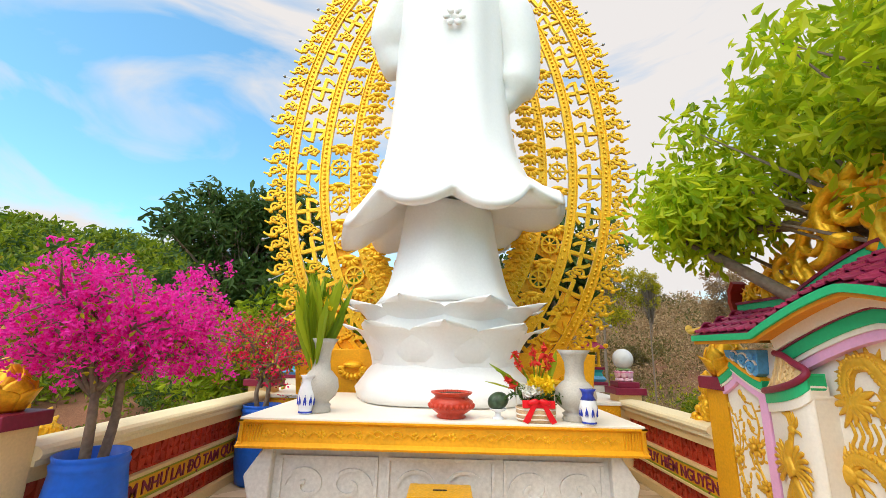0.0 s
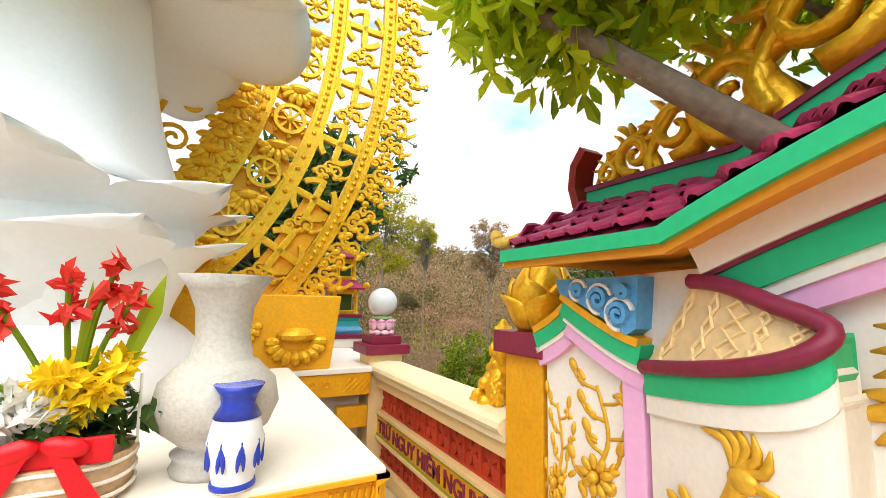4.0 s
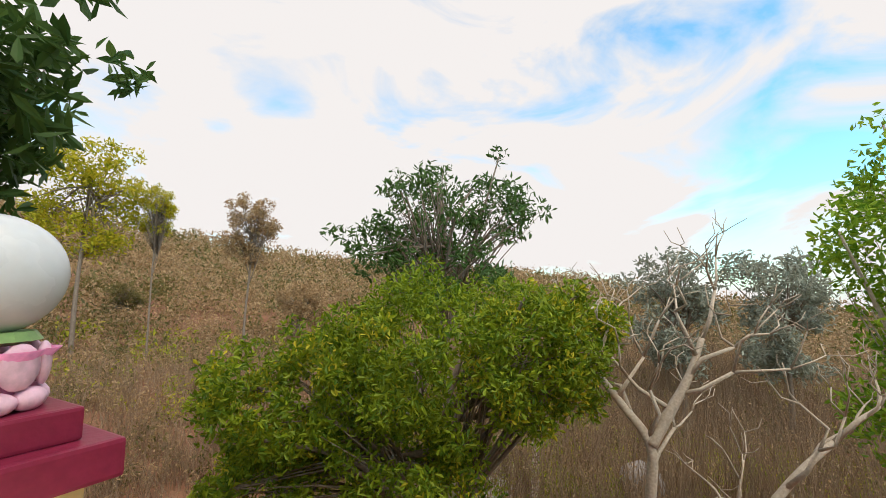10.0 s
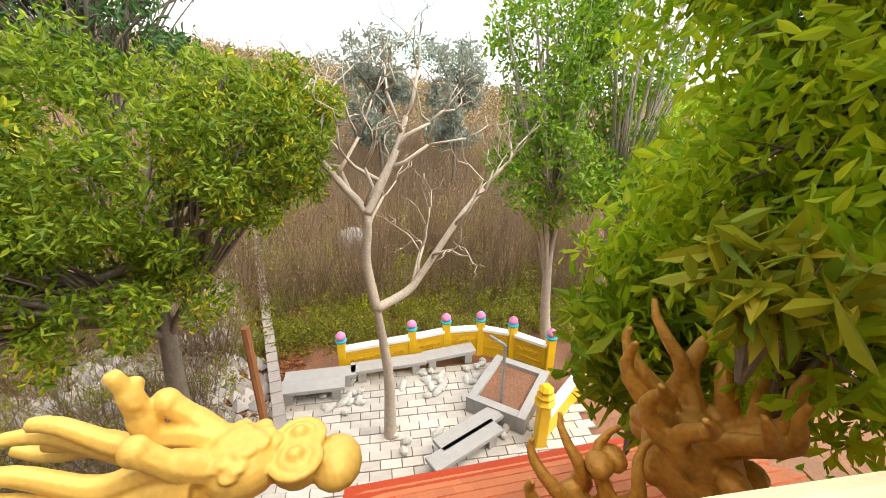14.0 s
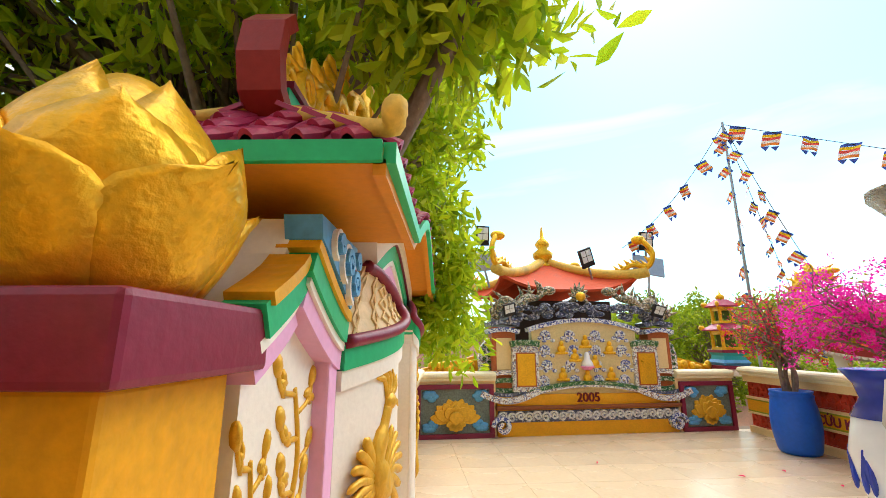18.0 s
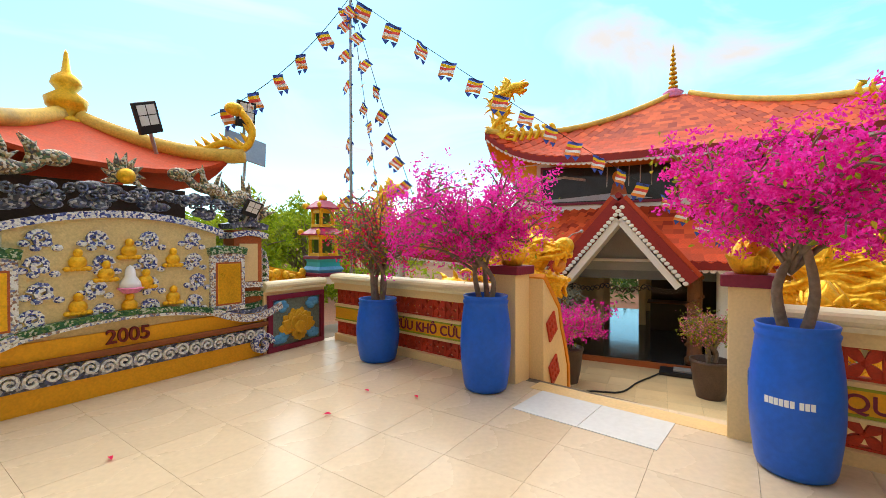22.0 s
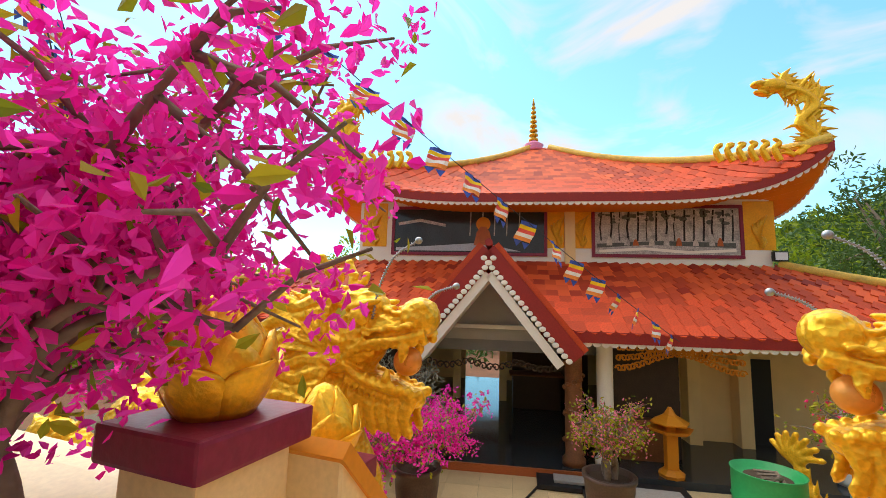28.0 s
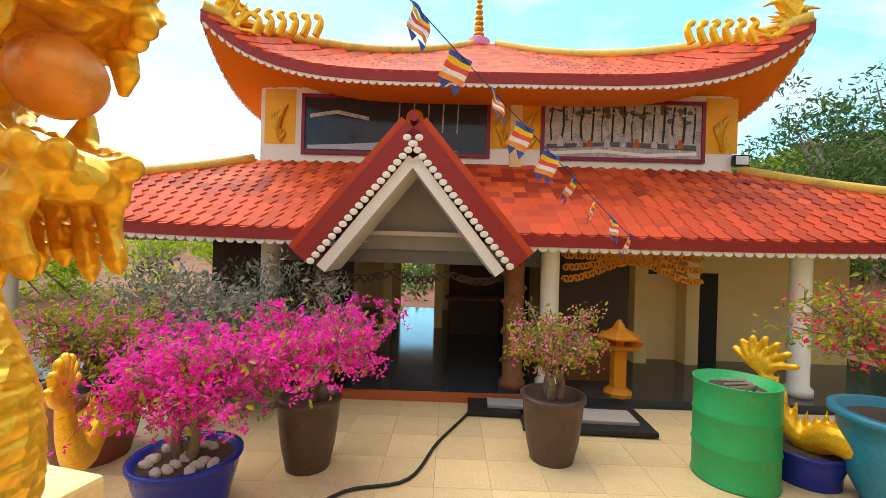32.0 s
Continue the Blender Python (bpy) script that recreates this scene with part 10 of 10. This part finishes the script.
# melon on a white stand
ml = thing("melon_stand", (-1.15, -0.62, AT), "white footed dish on the altar", "dish")
part("dish", lathe([(0.055, 0), (0.06, 0.01), (0.03, 0.03), (0.025, 0.06), (0.07, 0.08), (0.085, 0.095), (0.08, 0.098), (0.03, 0.085), (0, 0.08)], 28), PORC, ml, "", True)
mo = obj("melon", ball((0, 0, 0), (0.105, 0.085, 0.082), None, 24, 16, (0, -18, 20)), mat("dark_melon_rind", (0.035, 0.065, 0.035), 0.4, 0, 0.4, 14, 0.1, 30, dirt=0.5, dirt_col=(0.12, 0.17, 0.10)), None, "", True)
mo.matrix_basis = pose(-1.15, -0.62, AT + 0.165)
tagged(mo, "dark green melon resting on a white dish", "melon")
# flower basket with ribbon
fb = thing("flower_basket", (-0.80, -0.68, AT), "woven basket of yellow and white flowers with a red ribbon", "flower basket")
CANE = mat("pale_cane", (0.55, 0.36, 0.20), 0.6, 0, 0.2, 20, 0.4, 60)
part("basket", lathe([(0.145, 0), (0.155, 0.01), (0.165, 0.13), (0.155, 0.132), (0.14, 0.02), (0, 0.015)], 32, None, (0, 0, 0), lambda a, i: 1.0 + 0.15 * abs(math.cos(a))), CANE, fb, "", True)
for z in (0.03, 0.07, 0.115):
    part("cane_hoop", tube([(0.163 * (1 + 0.15 * abs(math.cos(a))) * math.cos(a), 0.163 * (1 + 0.15 * abs(math.cos(a))) * math.sin(a), z + 0.004 * math.sin(3 * a)) for a in np.linspace(0, 2 * math.pi, 33)], 0.006, 6), WALLW, fb)
for s in (-1, 1):
    part("cane_handle", tube([(s * 0.185, 0, 0.1), (s * 0.18, 0, 0.34)], 0.005, 6), WALLW, fb)
RIB = mat("red_satin", (0.75, 0.012, 0.02), 0.35, 0, 0.08, 12, 0.1, 30)
part("ribbon_band", box(-0.15, -0.155, 0.13, 0.15, -0.14, 0.20, 0.006), RIB, fb)
for s in (-1, 1):
    part("ribbon_tail", prism([(s * 0.01, 0.19), (s * 0.05, 0.19), (s * 0.155, 0.02), (s * 0.11, 0.0), (s * 0.09, 0.02)] if s > 0 else [(s * 0.01, 0.19), (s * 0.09, 0.02), (s * 0.11, 0.0), (s * 0.155, 0.02), (s * 0.05, 0.19)], 0.006, "y", -0.18), RIB, fb)
    part("ribbon_loop", ball((s * 0.05, -0.17, 0.185), (0.055, 0.02, 0.028), None, 12, 8, (0, s * 15, 0)), RIB, fb, "", True)
rng = np.random.default_rng(14)
fol = np.stack([rng.normal(size=60) * 0.09, rng.normal(size=60) * 0.07, 0.16 + 0.14 * rng.random(60)], 1)
co, fa = leaf_cloud(rng, fol, 8, 0.05, 0.05, 0, 1.4)
leaf_obj("foliage", co, fa, LEAFD, fb)
for k in range(16):
    a = rng.random() * 6.28
    c = (0.15 * math.cos(a) * math.sqrt(rng.random()), 0.11 * math.sin(a) - 0.03, 0.25 + 0.14 * rng.random())
    co, fa = leaf_cloud(rng, [c], 46, 0.042, 0.042, 0, 1.8)
    leaf_obj("flower", co, fa, YELF if k % 3 else WHIF, fb, "yellow chrysanthemum head" if k % 3 else "white chrysanthemum head")
for k, (dx, dz, q) in enumerate(((-0.30, 0.18, 1), (-0.22, 0.42, 1), (-0.02, 0.44, 0), (0.10, 0.50, 1), (0.16, 0.40, 0), (-0.38, 0.26, 0))):
    st = bmesh.new()
    tube(catmull([(0.02, 0, 0.2), (dx * 0.5, -0.02, 0.2 + dz * 0.6), (dx, -0.03, 0.2 + dz)], 6), [0.008] * 12 + [0.003], 6, st)
    part("gladiolus_stem", st, LEAF, fb)
    co, fa = leaf_cloud(rng, [(dx * 0.9, -0.03, 0.18 + dz), (dx * 0.75, -0.03, 0.16 + dz * 0.85)], 10, 0.06, 0.035, 0, 1.4)
    if k != 5:
        leaf_obj("gladiolus_bloom", co, fa, REDF, fb)
bl = np.array([(-0.2, 0, 0.33), (-0.28, 0, 0.4), (0.02, 0, 0.42), (0.16, 0, 0.46), (-0.3, 0.02, 0.30)])
co, fa = quads(bl, np.array([(-0.75, 0, 0.7), (-0.85, 0, 0.6), (0.05, 0, 1), (0.3, 0, 1), (-1, 0, 0.25)]), rnd_dirs(rng, 5), np.full(5, 0.13), 3.2, 0.05)
leaf_obj("blade_leaves", co, fa, LEAF, fb)

# ---- flags, court pots and clutter ----
fp = thing("flag_pole", (-4.92, -7.60, 0), "tall dark pole strung with flags", "flag pole")
part("pole", tube([(0, 0, -1.9), (0, 0, 5.75)], [0.035, 0.022], 8), METAL, fp)
FCOL = [mat("flag_blue", (0.05, 0.10, 0.45), 0.8, 0, 0.1, 20, 0.1), mat("flag_yellow", (0.9, 0.6, 0.02), 0.8, 0, 0.1, 20, 0.1), mat("flag_red", (0.78, 0.10, 0.08), 0.8, 0, 0.1, 20, 0.1), mat("flag_white", (0.85, 0.82, 0.78), 0.8, 0, 0.1, 20, 0.1), mat("flag_orange", (0.85, 0.28, 0.06), 0.8, 0, 0.1, 20, 0.1)]


def flag_meshes():
    out = []
    for k in range(6):
        b = bmesh.new()
        if k < 5:
            x0, x1 = -0.15, 0.13
            z0, z1 = -0.055 * k, -0.055 * (k + 1)
            xs = np.linspace(x0, x1, 6)
            a = [b.verts.new((x, 0.02 * math.sin(x * 20 + k), z0 + 0.1 * (x - x0))) for x in xs]
            c = [b.verts.new((x, 0.02 * math.sin(x * 20 + k + 0.6), z1 + 0.1 * (x - x0))) for x in xs]
            for i in range(5):
                b.faces.new((a[i], a[i + 1], c[i + 1], c[i]))
        else:
            for j in range(2):
                b.faces.new([b.verts.new(p) for p in ((-0.15 + 0.15 * j, 0.01, -0.275), (-0.01 + 0.14 * j, 0.01, -0.262), (-0.06 + 0.15 * j, 0.015, -0.36))])
        out.append(mesh_of("stripe", b, FCOL[k % 5]))
    return out


FLAG = flag_meshes()


def flag_line(a, b_, sag, n, s=1.0, skip=0.0):
    a, b_ = Vector(a), Vector(b_)
    pts = [a.lerp(b_, t) - Vector((0, 0, sag * 4 * t * (1 - t))) for t in np.linspace(0, 1, 24)]
    tagged(obj("rope", tube(pts, 0.006, 5), BLACK), "thin dark rope strung with small flags", "rope", "flag ropes")
    ang = math.degrees(math.atan2(b_.y - a.y, b_.x - a.x))
    rg = random.Random(n)
    for k in range(n):
        t = skip + (1 - skip) * (k + 0.5) / n
        p = a.lerp(b_, t) - Vector((0, 0, sag * 4 * t * (1 - t)))
        slope = math.degrees(math.atan2(b_.z - a.z, math.hypot(b_.x - a.x, b_.y - a.y)))
        th = thing("flag", tuple(p), "small striped flag hanging from a cord", "flag", "string of flags")
        th.matrix_basis = Matrix.Translation(p) @ pose(0, 0, 0, rg.uniform(-25, 25), -slope * 0.6, ang + rg.uniform(-35, 35)) @ Matrix.Diagonal((s, s, s, 1))
        for q, me in enumerate(FLAG):
            o = new("stripe", me)
            o.parent = th


TOP = (-4.92, -7.60, 5.70)
flag_line(TOP, tuple(tp(6.1, 2.62, 0.95)), 0.15, 19)
flag_line(TOP, (-2.75, -7.75, 3.2), 0.25, 6, 0.8)
flag_line(TOP, (-5.4, -6.6, 2.3), 0.1, 8, 0.7)
flag_line(TOP, (-4.92, -7.58, 1.5), 0.0, 8, 0.7, 0.05)
flag_line(TOP, tuple(tp(-4.6, 2.6, 0.95)), 0.35, 20, 0.8)

Q = COURT_Z
pot("plant_pot", (-10.66, -3.15, Q), 0.36, 0.78, BROWNPOT, "dark brown glazed pot with a small bougainvillea")
bush("bougainvillea", (-10.66, -3.15, Q + 0.68), 15, 1.05, 0.55, 1800, 1500, "thin pink bougainvillea in a brown pot", "bougainvillea", 0.06, 0.05, 9, 0.8, 0.15, leaf_mat("salmon_bract", (0.70, 0.16, 0.22), (0.85, 0.25, 0.4), 0.5, 0.4), (0, 0), 3)
pot("plant_pot", (-9.70, -5.84, Q), 0.34, 0.80, BROWNPOT, "brown glazed pot with a magenta bougainvillea")
bush("bougainvillea", (-9.70, -5.84, Q + 0.7), 16, 1.05, 0.72, 6500, 900, "bright magenta bougainvillea in a brown pot", "bougainvillea", 0.06, 0.035, 10, 0.8, 0.05, BOUG, (0.1, 0.3), 2)
pot("plant_pot", (-8.75, -6.55, Q), 0.46, 0.48, BLUEPOT, "wide cobalt blue pot with pale stones", 1.06, 0.8, True)
bush("bougainvillea", (-8.75, -6.55, Q + 0.42), 17, 1.15, 0.8, 8000, 1500, "magenta bougainvillea in a cobalt blue pot", "bougainvillea", 0.06, 0.05, 10, 0.8, 0.05, BOUG, (-0.1, 0.1), 3)
pot("plant_pot", (-9.2, -8.3, Q), 0.5, 0.85, mat("brown_red_pot", (0.22, 0.07, 0.045), 0.45, 0, 0.2, 6, 0.15, 40), "large brown-red pot beside the steps")
bush("bougainvillea", (-9.2, -8.3, Q + 0.75), 18, 0.9, 0.7, 1500, 2500, "pink and green bougainvillea in a large pot", "bougainvillea", 0.06, 0.04, 9, 0.8, 0.3, BOUG, (0, 0), 3)
pot("plant_pot", (-11.0, -0.35, Q), 0.36, 0.36, BLUEPOT, "low dark blue pot beside the drum", 1.05, 0.85)
pot("plant_pot", (-10.6, 0.30, Q), 0.55, 0.95, TEALPOT, "big turquoise glazed jar with a red flowering shrub", 1.12, 0.62)
bush("bougainvillea", (-10.6, 0.30, Q + 0.86), 19, 1.3, 0.75, 900, 1500, "thin red bougainvillea in a turquoise jar", "bougainvillea", 0.07, 0.04, 9, 0.8, 0.45, BOUGR, (0, -0.2), 3)
pot("plant_pot", (-9.6, 0.35, Q), 0.32, 0.42, mat("orange_glazed_pot", (0.7, 0.3, 0.02), 0.3, 0, 0.1, 6, 0.1, 40), "bright orange glazed pot near the steps", 1.1, 0.7)
dm = thing("oil_drum", (-10.8, -1.15, Q), "green painted steel drum used as a planter", "drum")
part("body", lathe([(0.42, 0), (0.43, 0.02), (0.42, 0.04), (0.42, 0.36), (0.432, 0.38), (0.42, 0.40), (0.42, 0.72), (0.432, 0.74), (0.42, 0.76), (0.42, 1.08), (0.435, 1.1), (0.41, 1.1), (0.40, 1.02), (0, 1.0)], 44), DRUMG, dm, "", True)
part("soil", lathe([(0.4, 1.005), (0.2, 1.02), (0, 1.03)], 20), EARTH, dm)
for k in range(3):
    part("root", tube([(-0.2 + 0.15 * k, -0.1, 1.02), (0.0 + 0.1 * k, 0.1, 1.09), (0.25, 0.12 - 0.1 * k, 1.03)], 0.025, 6), BARK, dm)
for x, y, w, d, rz in ((-12.0, -3.9, 0.5, 0.35, 100), (-11.9, -2.7, 0.9, 0.5, 100)):
    pk = thing("paving_slab", (x, y, Q), "dark loose slab lying by the hall step", "slab", "loose slabs", "", rz)
    part("slab", box(-w, -d, 0.02, w, d, 0.09, 0.01), BLACK, pk)
    part("top_piece", box(-w * 0.4, -d * 0.6, 0.09, w * 0.8, d * 0.3, 0.14, 0.008), LIGHTST, pk)
    for s in (-1, 1):
        part("batten", box(-w, s * d * 0.8 - 0.04, 0.0, w, s * d * 0.8 + 0.04, 0.02), WOODSHADE, pk)
tagged(obj("cable", tube(catmull([(-12.6, -4.2, Q + 0.02), (-11.6, -4.35, Q + 0.02), (-10.6, -4.55, Q + 0.02), (-9.7, -4.65, Q + 0.02), (-9.3, -5.2, Q + 0.02), (-8.6, -5.5, Q + 0.02)], 6), 0.02, 6), BLACK), "black cable lying across the court", "cable")
st = thing("incense_tower", tuple(tp(6.05, 2.15, Q + 0.13)), "small orange tiered incense tower by the hall", "incense tower", "", "", 102)
part("foot", lathe([(0.22, 0), (0.24, 0.06), (0.14, 0.14)], 8), ORANGE, st)
part("shaft", box(-0.1, -0.1, 0.14, 0.1, 0.1, 0.75, 0.01), ORANGE, st)
part("tray", lathe([(0.12, 0), (0.34, 0.05), (0.42, 0.12), (0.36, 0.1), (0, 0.08)], 6, None, (0, 0, 0.75)), ORANGE, st)
part("roof", lathe([(0.34, 0), (0.36, 0.03), (0.12, 0.16), (0.03, 0.3)], 6, None, (0, 0, 0.95)), ORANGE, st)
part("upper", box(-0.08, -0.08, 0.82, 0.08, 0.08, 0.97, 0.01), ORANGE, st)
# grey bush beside the hall
gb = thing("grey_bush", (-11.0, -8.6, Q), "silvery grey leaved bush beside the hall", "bush")
rng = np.random.default_rng(33)
cl = rnd_dirs(rng, 160) * (rng.random((160, 1)) ** 0.5) * [1.5, 2.4, 1.1] + [0, 0.6, 1.25]
gs = bmesh.new()
for c in cl[:26]:
    tube([(0.1 * c[0], 0.1 * c[1], 0), (c[0] * 0.5, c[1] * 0.5, c[2] * 0.5), tuple(c)], [0.04, 0.02, 0.006], 5, gs)
part("stems", gs, BARKP, gb)
co, fa = leaf_cloud(rng, cl, 50, 0.07, 0.32, 0, 1.5)
leaf_obj("leaves", co, fa, LEAFG, gb)
# weeds along the foot of the screen wall
wd = thing("weed", (0.93, -3.55, 0), "small weed growing at the foot of the screen wall", "weed")
co, fa = leaf_cloud(np.random.default_rng(3), [(0, 0.05 * k, 0.06 + 0.06 * (k % 5)) for k in range(12)], 6, 0.05, 0.05, 0, 2.0)
leaf_obj("leaves", co, fa, LEAF, wd)
for x, y in ((-2.6, -4.9), (-3.2, -5.1), (-3.4, -4.6), (-2.3, -2.9), (-1.2, -5.4)):
    lf = leaf_obj("fallen_bract", *quads([(0, 0, 0.012)], [(1, 0.3, 0)], [(0, 1, 0.1)], [0.06], 1.2, 0.2), BOUGR)
    lf.matrix_basis = pose(x, y, 0.002, 0, 0, x * 90)
    tagged(lf, "dry red bract lying on the terrace floor", "fallen bract", "fallen bracts")

bpy.data.meshes.remove(SCRATCH)
